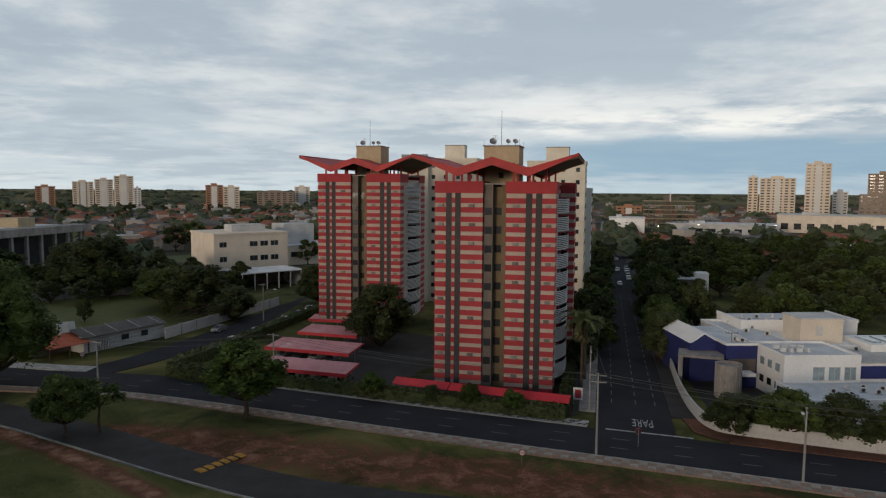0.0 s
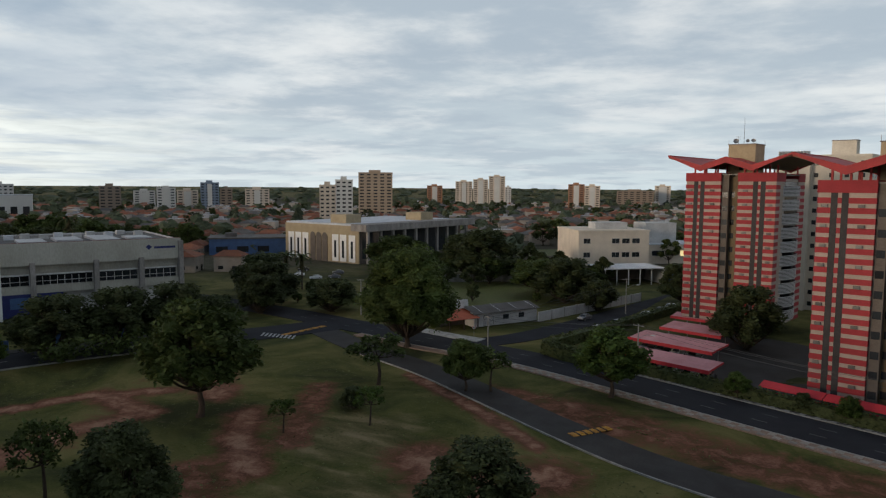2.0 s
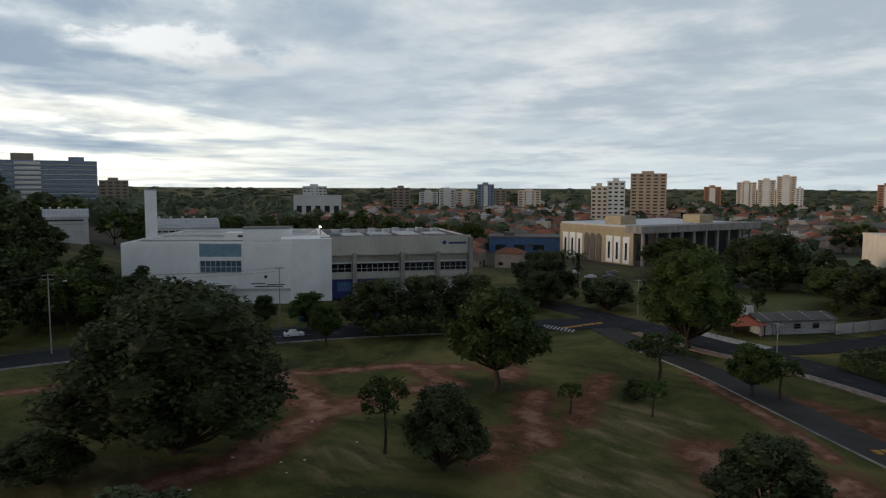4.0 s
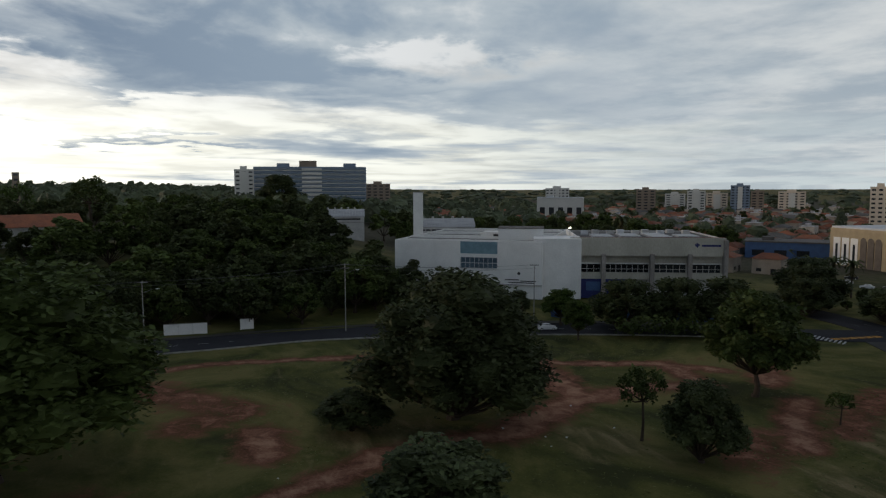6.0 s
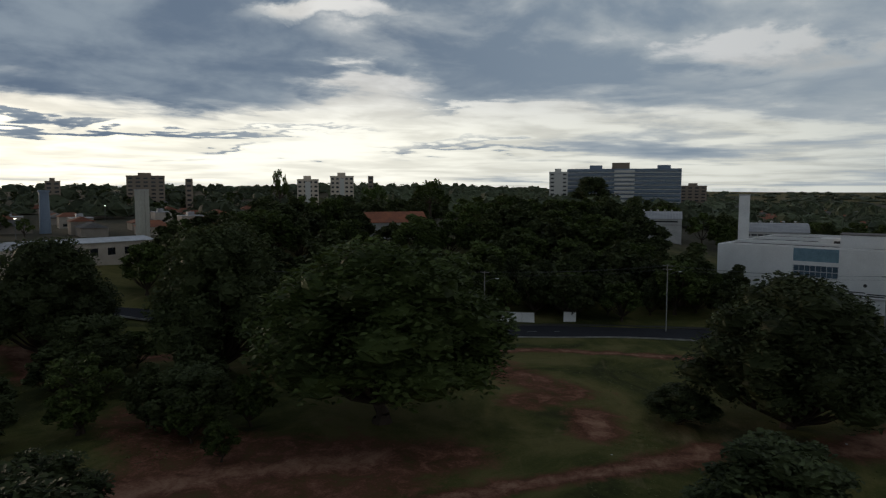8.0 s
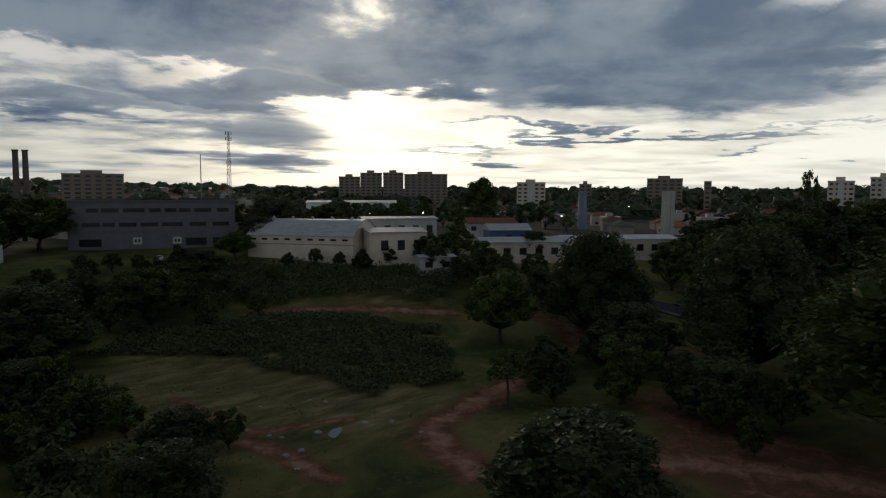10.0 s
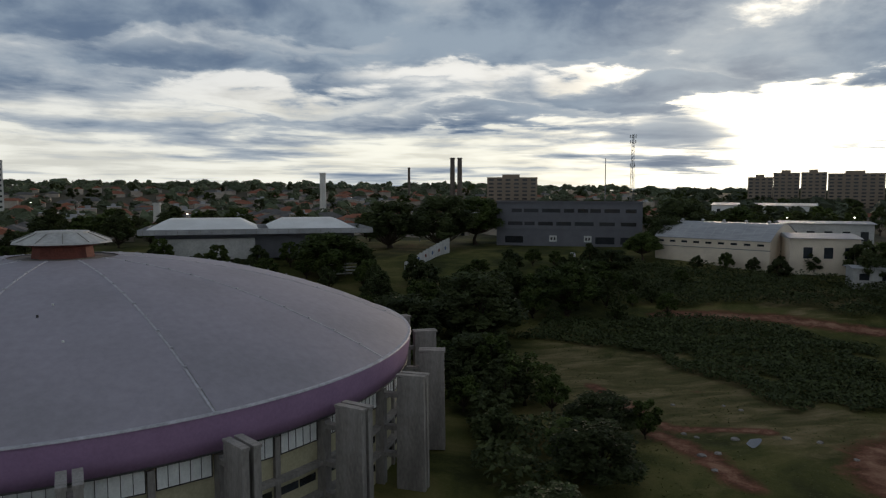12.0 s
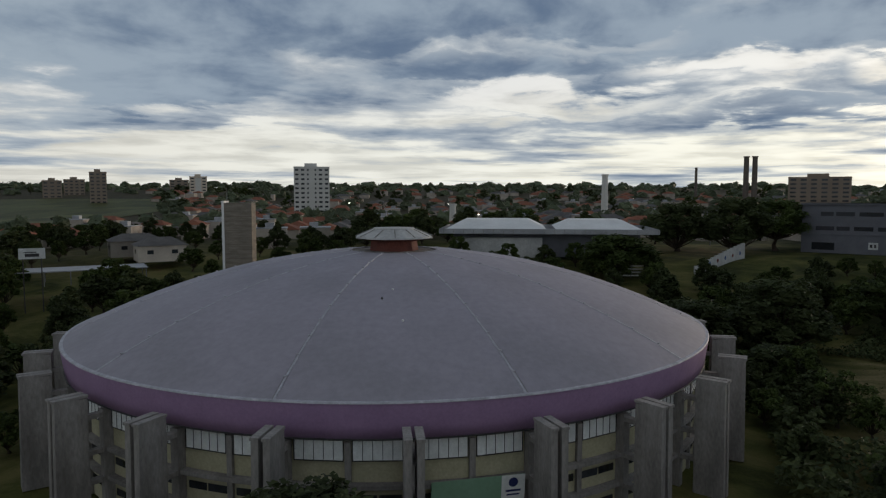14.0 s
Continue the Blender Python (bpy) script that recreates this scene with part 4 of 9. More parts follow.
def striped_tower(x, y, z, rot, floors, valley, peak, core_top, out=2.1):
    t = thing("apartment_tower", pose(x, y, z, 0, 0, rot), "red and cream striped apartment tower with folded red roof", "apartment block", "striped towers")
    body = (floors + 0.5) * FLOOR + 0.1
    ztop = body + 1.85
    for k, u0 in enumerate((0.0, BW + RW)):
        block = part("front_block", box(0, BW, 0, 6.0, 0, ztop - 0.25), CREAM, t, "cream block with red bands", at=(u0, 0, 0))
        part("parapet", box(-0.1, BW + 0.1, -0.2, 6.0, body, ztop), RED_PAINT, block)
        band, strips = BANDS[k]
        for i in range(2 * floors + 1):
            part("red_band", band, None, block, at=(0, 0, i * FLOOR / 2 + 0.02))
        for a, b in strips:
            strip = Shape().box(a * BW, b * BW, -0.05, 0.0, 0, body)
            for i in range(floors):
                for j in range(3):
                    strip.box(a * BW + 0.06, b * BW - 0.06, -0.11, -0.05, i * FLOOR + 0.5 + j * 0.55, i * FLOOR + 0.9 + j * 0.55)
            part("shutter_strip", strip, CHARCOAL, block, "dark vertical strip of shutters")
        mids = (0.12, 0.77) if k == 0 else (0.2, 0.86)
        for i in range(floors):
            for m in mids:
                if (i * 7 + int(m * 100) + k) % 11 != 3:
                    a = part("air_conditioner", AC_BOX, None, block, at=(m * BW + 0.1 * math.sin(i * 3.1 + m), 0, i * FLOOR + FLOOR * 0.80))
    # recess between the blocks
    core = part("stair_core", box(BW, BW + RW, 1.6, 9.0, 0, body + 1.0), OLIVE, t, "ochre recessed stair core with windows")
    part("recess_wall", box(BW + 0.08, BW + 1.55, 0.45, 1.6, 0, body + 1.4), TAUPE, t)
    part("recess_wall", box(BW + RW - 0.75, BW + RW - 0.08, 0.3, 1.6, 0, body + 1.4), OLIVE, t)
    pane = box(-0.55, 0.55, -0.05, 0.03, 0, 1.15).mesh("window", DARK_GLASS)
    sill = box(-0.62, 0.62, -0.1, 0.03, -0.08, 0).mesh("sill", CONCRETE)
    for i in range(floors):
        for u, v in ((BW + 0.85, 0.45), (BW + 2.25, 1.6)):
            w = part("window", pane, None, core, at=(u, v, i * FLOOR + 1.15))
        part("side_window", box(-0.05, 0.02, -0.5, 0.5, 0, 1.1), DARK_GLASS, core, at=(BW + RW - 0.77, 1.0, i * FLOOR + 1.2))
    # the body behind, with its rear block and side balconies
    part("rear_body", box(0.4, WIDE - 0.4, 6.0, DEPTH, 0, body + 0.6), CREAM, t, "cream rear body")
    rear = part("rear_block", box(WIDE - 3.0, WIDE + out, DEPTH - 4.2, DEPTH + 0.4, 0, ztop - 0.2), CREAM, t, "red banded rear block")
    rb = box(WIDE - 3.08, WIDE + out + 0.08, DEPTH - 4.28, DEPTH + 0.48, 0.02, 0.86).mesh("red_band", RED_PAINT)
    for i in range(2 * floors + 1):
        part("red_band", rb, None, rear, at=(0, 0, i * FLOOR / 2))
    part("parapet", box(WIDE - 3.1, WIDE + out + 0.1, DEPTH - 4.3, DEPTH + 0.5, body, ztop), RED_PAINT, rear)
    part("side_opening", box(WIDE - 0.42, WIDE - 0.36, 5.6, DEPTH - 4.4, 0.5, body), DARK_GLASS, t, "dark glazed balcony doors")
    for i in range(floors):
        b = part("balcony", BALCONY, None, t, "curved balcony with pale horizontal slats", at=(WIDE - 0.1, 4.6, i * FLOOR + 1.5))
        part("slats", SLATS, None, b)
        part("balcony_back", DARK_BACKING, None, b)
    part("roof_slab", box(0.2, WIDE - 0.2, 0.2, DEPTH - 0.2, ztop - 0.5, ztop - 0.26), CONCRETE, t)
    # machine room through the roof, with dishes and aerials
    room = part("machine_room", box(BW + RW / 2 - 2.9, BW + RW / 2 + 2.9, 6.5, 12.5, body, core_top), TAN, t, "tan machine room on the roof")
    part("cap", box(BW + RW / 2 - 3.05, BW + RW / 2 + 3.05, 6.35, 12.65, core_top, core_top + 0.18), CONCRETE, room)
    part("door", box(BW + RW / 2 - 0.4, BW + RW / 2 + 0.4, 6.46, 6.52, ztop + 0.6, ztop + 1.5), CHARCOAL, room)
    zigzag_roof(t, ztop, valley, peak)
    c = BW + RW / 2
    mast = Shape().tube((c - 0.3, 8.5, core_top), (c - 0.3, 8.5, core_top + 6.0), 0.06, 0.03, 6)
    part("aerial_mast", mast, STEEL, t)
    small = Shape().tube((c - 1.2, 7.4, core_top), (c - 1.2, 7.4, core_top + 1.9), 0.035, 0.03, 6)
    for dz in (1.2, 1.5, 1.8):
        small.box(c - 1.7, c - 0.7, 7.38, 7.42, core_top + dz, core_top + dz + 0.03)
    part("aerial", small, STEEL, t)
    for du, r in ((-1.5, 0.6), (1.0, 0.4), (2.2, 0.45)):
        d = Shape().turned([(0.02, 0.0), (r * 0.5, 0.06), (r, 0.22)], 16)
        d.moved(pose(c + du, 7.0, core_top + 0.75, 62, 0, 20))
        d.tube((c + du, 7.1, core_top + 0.1), (c + du, 7.1, core_top + 0.75), 0.04, 0.04, 6)
        part("dish", d, STEEL, t, "grey satellite dish")
    rail = Shape()
    for u in (c - 2.9, c + 2.9):
        for v in (6.5, 12.5):
            rail.tube((u, v, core_top + 0.15), (u, v, core_top + 1.1), 0.03, 0.03, 5)
    part("railing", rail, STEEL, t)
    return t


TOWER_TURN = -13.2
striped_tower(-1.25, 110.5, 0.0, TOWER_TURN, 10, 35.0, 36.7, 38.9)
striped_tower(-27.7, 154.4, 1.9, TOWER_TURN, 10, 34.6, 36.4, 39.4, -0.3)


def pale_tower(x, y, rot, w, d, h, wall, label, floors, cols):
    t = thing("apartment_tower", pose(x, y, 0, 0, 0, rot), label, "apartment block", "pale towers")
    part("wall", box(0, w, 0, d, 0, h), wall, t)
    part("parapet", box(-0.15, w + 0.15, -0.15, d + 0.15, h, h + 0.9), wall, t)
    room = part("machine_room", box(w * 0.3, w * 0.7, d * 0.3, d * 0.6, h + 0.9, h + 4.5), PALE_TOWER, t)
    part("slab", box(w * 0.29, w * 0.71, d * 0.29, d * 0.61, h + 4.5, h + 4.7), CONCRETE, room)
    pane = box(-0.5, 0.5, -0.06, 0.05, 0, 1.1).mesh("window", DARK_GLASS)
    side = box(-0.05, 0.06, -0.55, 0.55, 0, 1.1).mesh("window", DARK_GLASS)
    fh = h / floors
    for i in range(floors):
        for k in range(cols):
            part("window", pane, None, t, at=((k + 0.5) * w / cols, 0, i * fh + 1.2))
        for k in range(3):
            part("window", side, None, t, at=(0, (k + 0.5) * d / 3, i * fh + 1.2))
            part("window", side, None, t, at=(w, (k + 0.5) * d / 3, i * fh + 1.2))
    return t


pale_tower(-4.5, 196.0, TOWER_TURN, 14, 12, 39.5, PALE_TOWER, "pale cream apartment tower behind the striped ones", 13, 4)
pale_tower(22.0, 184.0, TOWER_TURN, 15, 14, 38.5, PALE_TOWER, "pale cream apartment tower with dark windows", 12, 4)
pale_tower(35.4, 205.0, TOWER_TURN, 8, 12, 31.5, TOWER_WHITE, "plain white apartment tower along the street", 11, 2)
ribs = thing("roof_pergola", pose(-4.5, 194.0, 39.0, 0, 0, TOWER_TURN), "row of pale roof fins on the cream tower", "roof fins")
for i in range(10):
    part("fin", box(-7.5 + i * 0.75, -7.35 + i * 0.75, 0, 3, 0, 2.4), TOWER_WHITE, ribs)
part("fin_base", box(-8, 0.2, 0, 3.4, -39.0, 0.1), PALE_TOWER, ribs)

# ---- forecourt: hedge, red canopy wall, carports ----
def hedge(name, line, half, h, label, material, seed, count):
    """A clipped hedge: a rough core covered with many small leaf clumps."""
    rnd = random.Random(seed)
    s = ribbon(line, half * 0.8, -half * 0.8, 0.0, h * 0.9)
    total = sum(math.hypot(b[0] - a[0], b[1] - a[1]) for a, b in zip(line, line[1:]))
    for x, y, a in along(line, 0.05, total / count):
        nx, ny = -math.sin(radians(a)), math.cos(radians(a))
        o = rnd.uniform(-half, half)
        z = h * (1 + rnd.uniform(-0.12, 0.1)) if rnd.random() < 0.5 else rnd.uniform(0.05, h)
        if z < h * 0.85:
            o = math.copysign(half * rnd.uniform(0.85, 1.08), o)
        leaf_card(s, Vector((x + nx * o, y + ny * o, z)), rnd.uniform(0.22, 0.42), rnd)
    return solid(name, s, material, label, "hedge")


def leaf_card(s, p, size, rnd):
    """A small bent leaf clump: two triangles, turned at random."""
    a, b = rnd.uniform(0, math.tau), rnd.uniform(-1.0, 1.0)
    u = Vector((math.cos(a), math.sin(a), b * 0.6)) * size
    w = Vector((-math.sin(a) * 0.7, math.cos(a) * 0.7, rnd.uniform(-0.8, 0.8))) * size
    n = len(s.v)
    lift = Vector((0, 0, size * 0.25))
    s.v += [tuple(p - u), tuple(p - w * 0.8 + lift), tuple(p + u), tuple(p + w * 0.8 + lift)]
    s.f += [(n, n + 1, n + 2), (n, n + 2, n + 3)]


hedge("hedge", [(x - 2.9, y + 8.2) for x, y in [(-38.5, 107.3), (-30, 104.2), (0.4, 93.0), (20.0, 86.0)]][:4], 0.9, 1.9, "dark clipped hedge along the mosaic pavement", LEAF_DARK, 11, 1500)
hedge("hedge", [(17.2, 95.4), (19.0, 104.0), (24.0, 126.0)], 0.9, 1.8, "dark clipped hedge along the side street", LEAF_DARK, 12, 700)
hedge("hedge", [(-46.5, 117.5), (-38.0, 150.0), (-28.0, 190.0)], 1.1, 2.2, "overgrown hedge along the back street", LEAF_DARK, 13, 1200)
hedge("hedge", [(-46.0, 115.8), (-41.5, 113.0), (-36.0, 111.0)], 1.2, 2.4, "dense shrubs at the street corner", LEAF_DARK, 14, 500)
canopy = thing("walkway_canopy", pose(-7.7, 104.6, 0, 0, 0, -20.2), "bright red low canopy along the tower forecourt", "canopy")
for i in range(3):
    x0 = i * 9.1
    s = Shape().add([(x0, 0, 2.15), (x0 + 8.95, 0, 2.15), (x0 + 8.95, 1.7, 2.75), (x0, 1.7, 2.75), (x0, 0, 2.02), (x0 + 8.95, 0, 2.02), (x0 + 8.95, 1.7, 2.62), (x0, 1.7, 2.62)],
                    [(0, 1, 2, 3), (7, 6, 5, 4), (4, 5, 1, 0), (6, 7, 3, 2), (5, 6, 2, 1), (7, 4, 0, 3)])
    part("roof_panel", s, BRIGHT_RED, canopy)
    for u in (0.3, 4.5, 8.6):
        part("post", box(x0 + u - 0.08, x0 + u + 0.08, 1.4, 1.56, 0, 2.52), STEEL, canopy)
part("low_wall", box(0, 27.2, 1.62, 1.72, 0, 1.2), RED_PAINT, canopy)
lot = solid("forecourt", Shape().add([(-38, 110, 0.02), (19, 96, 0.02), (27, 128, 0.02), (-4, 150, 0.02), (-30, 158, 0.02)], [(0, 1, 2, 3, 4)]), OLD_ASPHALT, "dark paved forecourt and parking of the towers", "forecourt", kind="structure")


def carport(x, y, rot, w, d, z):
    c = thing("carport", pose(x, y, 0, 0, 0, rot), "carport with faded pink-red sloping roof and red edge", "carport", "carports")
    s = Shape()
    for i in range(12):
        a, b = i * w / 12, (i + 1) * w / 12
        for v0, v1, za, zb in ((0, d, z, z + 0.55),):
            s.add([(a, v0, za), (b, v0, za), (b, v1, zb), (a, v1, zb)], [(0, 1, 2, 3)])
            s.box(a, a + 0.08, 0, 0.1, za - 0.06, za + 0.06)
    s.add([(0, 0, z - 0.08), (w, 0, z - 0.08), (w, d, z + 0.47), (0, d, z + 0.47)], [(3, 2, 1, 0)])
    part("roof_sheet", s, PINK, c)
    part("front_edge", box(-0.05, w + 0.05, -0.12, 0.0, z - 0.5, z + 0.1), BRIGHT_RED, c, "bright red edge board")
    part("end_edge", Shape().add([(w, 0, z - 0.3), (w, d, z + 0.25), (w, d, z + 0.62), (w, 0, z + 0.08)], [(0, 1, 2, 3)]), BRIGHT_RED, c)
    for u in (0.4, w * 0.35, w * 0.68, w - 0.4):
        part("post", box(u - 0.08, u + 0.08, d * 0.5, d * 0.5 + 0.16, 0, z + 0.2), STEEL, c)
    return c


carport(-30.5, 112.2, -17, 16.0, 5.4, 2.6)
carport(-32.7, 126.0, -18, 17.0, 6.5, 2.7)
carport(-29.4, 139.4, -17, 13.0, 6.0, 2.7)
carport(-30.0, 154.0, -13, 9.0, 3.5, 2.6)


# ---- the round sports arena ----
AX, AY, AR = 53.2, -123.65, 42.85
EAVE, CROWN = 14.25, 24.05


def ring_pose(deg, r, z=0.0):
    """A pose on the arena's ring that faces outwards along +x."""
    return pose(r * math.cos(radians(deg)), r * math.sin(radians(deg)), z, 0, 0, deg)


def dome_z(r):
    big = (AR * AR + (CROWN - EAVE) ** 2) / (2 * (CROWN - EAVE))
    return CROWN - big + math.sqrt(big * big - r * r)


arena = thing("arena", pose(AX, AY, 0), "round concrete sports arena with grey domed roof", "arena")
prof = [(AR * k / 14, dome_z(AR * k / 14)) for k in range(14, 1, -1)]
panel = Shape().turned(prof, 10, a0=0.25, a1=29.75).mesh("roof_panel", DOME, True)
rib = Shape()
for (r0, z0), (r1, z1) in zip(prof, prof[1:]):
    rib.add([(r0, -0.09, z0 + 0.05), (r0, 0.09, z0 + 0.05), (r1, 0.09, z1 + 0.05), (r1, -0.09, z1 + 0.05), (r0, -0.15, z0 - 0.05), (r0, 0.15, z0 - 0.05), (r1, 0.15, z1 - 0.05), (r1, -0.15, z1 - 0.05)],
            [(0, 1, 2, 3), (4, 0, 3, 7), (1, 5, 6, 2)])
    rib.box(r1 + 0.3, r1 + 0.45, -0.17, 0.17, z1 - 0.06, z1 + 0.07)
rib = rib.mesh("roof_seam", DOME_RIB)
RIB0 = 119.3
for k in range(12):
    part("roof_panel", panel, None, arena, at=pose(0, 0, 0, 0, 0, RIB0 + 30 * k))
    part("roof_seam", rib, None, arena, at=pose(0, 0, 0, 0, 0, RIB0 + 30 * k))
part("roof_underlay", Shape().turned([(r, z - 0.12) for r, z in prof] + [(0.5, CROWN - 0.2)], 72), CONCRETE, arena)
part("eave_lip", Shape().turned([(AR - 0.12, EAVE + 0.06), (AR + 0.22, EAVE + 0.05), (AR + 0.30, EAVE - 0.08), (AR + 0.1, EAVE - 0.16)], 120), DOME_RIB, arena, "pale rounded eave edge")
part("fascia", Shape().turned([(AR + 0.12, EAVE - 0.14), (AR + 0.16, EAVE - 0.9), (AR - 0.02, EAVE - 2.2), (AR - 0.22, EAVE - 3.35), (AR - 1.2, EAVE - 3.4)], 120), PURPLE, arena, "sloping purple fascia", smooth=True)
part("fascia_trim", Shape().turned([(AR - 0.20, EAVE - 3.27), (AR - 0.08, EAVE - 3.35), (AR - 0.22, EAVE - 3.45)], 120), CHARCOAL, arena)
WALL_R = AR - 1.1
part("wall", Shape().turned([(WALL_R, 0), (WALL_R, EAVE - 3.3)], 96), BEIGE, arena, "beige curved wall")
for z in (6.25, 3.3):
    part("ledge", Shape().turned([(WALL_R, z), (WALL_R + 0.75, z + 0.05), (WALL_R + 0.75, z + 0.45), (WALL_R, z + 0.5)], 96), CONCRETE, arena, "raw concrete ledge")
# twenty-four piers, each two concrete blades with a gap
blade = Shape().add([(2.6, 0, 0), (5.8, 0, 0), (5.8, 0.62, 0), (2.6, 0.62, 0), (2.6, 0, 12.2), (5.6, 0, 12.4), (5.6, 0.62, 12.4), (2.6, 0.62, 12.2)],
                    [(3, 2, 1, 0), (4, 5, 6, 7), (0, 1, 5, 4), (1, 2, 6, 5), (2, 3, 7, 6), (3, 0, 4, 7)])
blade.box(2.5, 5.75, -0.05, 0.67, 12.3, 12.55)
blade = blade.mesh("blade", CONCRETE)
link = Shape().box(0.0, 1.0, -0.42, 0.42, 0, 10.6)
beam = box(1.0, 4.2, -0.42, 0.42, 0.0, 0.45).mesh("tie_beam", CONCRETE)
link = link.mesh("link", CONCRETE)
louvre = Shape()
for i in range(13):
    louvre.add([(0.14, -2.15, 0.05 + i * 0.15), (0.14, 2.15, 0.05 + i * 0.15), (0.05, 2.15, 0.18 + i * 0.15), (0.05, -2.15, 0.18 + i * 0.15)], [(0, 1, 2, 3)])
louvre = louvre.mesh("louvre", LOUVRE)
frame_bars = Shape()
for i in range(6):
    y = -2.2 + i * 0.88
    frame_bars.box(0.0, 0.16, y - 0.02, y + 0.02, 0, 2.0)
frame_bars.box(0, 0.16, -2.22, 2.22, -0.05, 0.02).box(0, 0.16, -2.22, 2.22, 1.98, 2.04)
frame_bars = frame_bars.mesh("window_frame", CHARCOAL)
backing = box(-0.05, 0.0, -2.2, 2.2, 0, 2.0).mesh("window_back", CHARCOAL)
mull = box(0, 0.45, -0.28, 0.28, 0, 10.45).mesh("mullion", CONCRETE)
slot = box(-0.02, 0.05, -1.0, 1.0, 0, 0.7).mesh("slot_window", DARK_GLASS)
PIER0 = 105.3
for k in range(24):
    a = PIER0 + 15 * k
    pier = part("pier", link, None, arena, "pair of weathered concrete blades", at=ring_pose(a, WALL_R))
    for z in (3.3, 6.3, 9.9):
        part("tie_beam", beam, None, pier, at=(0, 0, z))
    part("blade", blade, None, pier, at=(0, 0.2, 0))
    part("blade", blade, None, pier, at=(0, -0.82, 0))
    part("mullion", mull, None, arena, at=ring_pose(a + 7.5, WALL_R - 0.1))
    for d in (-3.55, 3.55):
        w = part("window", backing, None, arena, "band of white louvred panes", at=ring_pose(a + 7.5 + d, WALL_R + 0.07, 8.75))
        part("louvre", louvre, None, w)
        part("window_frame", frame_bars, None, w)
        for e in (-1.5, 1.5):
            part("slot_window", slot, None, arena, at=ring_pose(a + 7.5 + d + e, WALL_R + 0.03, 4.9))
            part("slot_window", slot, None, arena, at=ring_pose(a + 7.5 + d + e, WALL_R + 0.03, 1.7))
cup = part("cupola", Shape().turned([(3.6, CROWN - 0.25), (3.4, CROWN + 1.1), (4.9, CROWN + 1.5)], 12), RUST, arena, "rust-red ventilation drum")
part("cap", Shape().turned([(4.9, CROWN + 1.45), (5.7, CROWN + 1.55), (5.6, CROWN + 1.75), (3.2, CROWN + 2.75), (3.1, CROWN + 2.95), (0.1, CROWN + 3.1)], 12), GREYWHITE, cup, "pale faceted cap")
for k in range(12):
    a = radians(15 + 30 * k)
    part("cap_rib", Shape().tube((5.6 * math.cos(a), 5.6 * math.sin(a), CROWN + 1.82), (3.2 * math.cos(a), 3.2 * math.sin(a), CROWN + 2.82), 0.06, 0.06, 5), KERB, cup)
for r, a, ln in ((23.5, 103, 0.5), (26.0, 100.5, 0.7), (31, 105, 0.5)):
    x, y = r * math.cos(radians(a)), r * math.sin(radians(a))
    part("roof_vent", Shape().tube((x, y, dome_z(r) - 0.05), (x, y, dome_z(r) + 0.28 * ln), 0.12, 0.1, 8), WHITE if ln == 0.5 else CHARCOAL, arena)
ban = part("banner", box(0.0, 0.06, -4.3, 4.3, 0, 2.6), surface("green_banner", (0.22, 0.36, 0.25), 0.6, (0.20, 0.33, 0.22), 0.5, 3, 0.05), arena, "pale green banner with plain emblem", at=ring_pose(113.3, WALL_R + 0.8, 4.5) @ pose(0, 0, 0, 0, 6, 0))
part("banner_end", box(0.06, 0.08, 2.1, 4.3, 0, 2.6), WHITE, ban)
part("emblem", Shape().turned([(0.0, 0.0), (0.45, 0.0)], 16).moved(pose(0.085, 3.2, 1.9, 0, 90, 0)), BLUE, ban)
part("text_bar", box(0.08, 0.09, 2.5, 3.9, 1.0, 1.2), BLUE, ban)
part("text_bar", box(0.08, 0.09, 2.6, 3.8, 0.65, 0.8), BLUE, ban)


# ---- buildings round the park ----
def window_row(parent, x0, x1, y, z, h, n, glass, gap=0.25, face=-1, frame=None):
    """Windows side by side on a wall that faces along y; each with its frame and sill."""
    w = (x1 - x0) / n
    for i in range(n):
        a, b = x0 + i * w + gap / 2, x0 + (i + 1) * w - gap / 2
        win = part("window", box(a, b, y - 0.03, y + 0.03, z, z + h), glass, parent)
        fr = Shape().box(a - 0.06, b + 0.06, y + face * 0.10 - 0.04, y + face * 0.10 + 0.04, z - 0.09, z)
        fr.box(a - 0.06, b + 0.06, y + face * 0.08 - 0.04, y + face * 0.08 + 0.04, z + h, z + h + 0.08)
        fr.box((a + b) / 2 - 0.03, (a + b) / 2 + 0.03, y + face * 0.05 - 0.02, y + face * 0.05 + 0.02, z, z + h)
        part("window_frame", fr, frame or GREYWHITE, win)


def ac_unit(x, y, z, rot, parent=None):
    a = thing("condenser", pose(x, y, z, 0, 0, rot), "pale outdoor air conditioning condenser on the roof", "air conditioner", "roof condensers")
    part("case", box(-0.45, 0.45, -0.2, 0.2, 0.08, 0.75), PLASTIC_WHITE, a)
    part("fan_grille", Shape().turned([(0.0, 0.0), (0.28, 0.0), (0.28, 0.03)], 14).moved(pose(-0.1, -0.23, 0.42, 90, 0, 0)), CHARCOAL, a)
    part("feet", Shape().box(-0.4, -0.3, -0.2, 0.2, 0, 0.08).box(0.3, 0.4, -0.2, 0.2, 0, 0.08), STEEL, a)
    return a


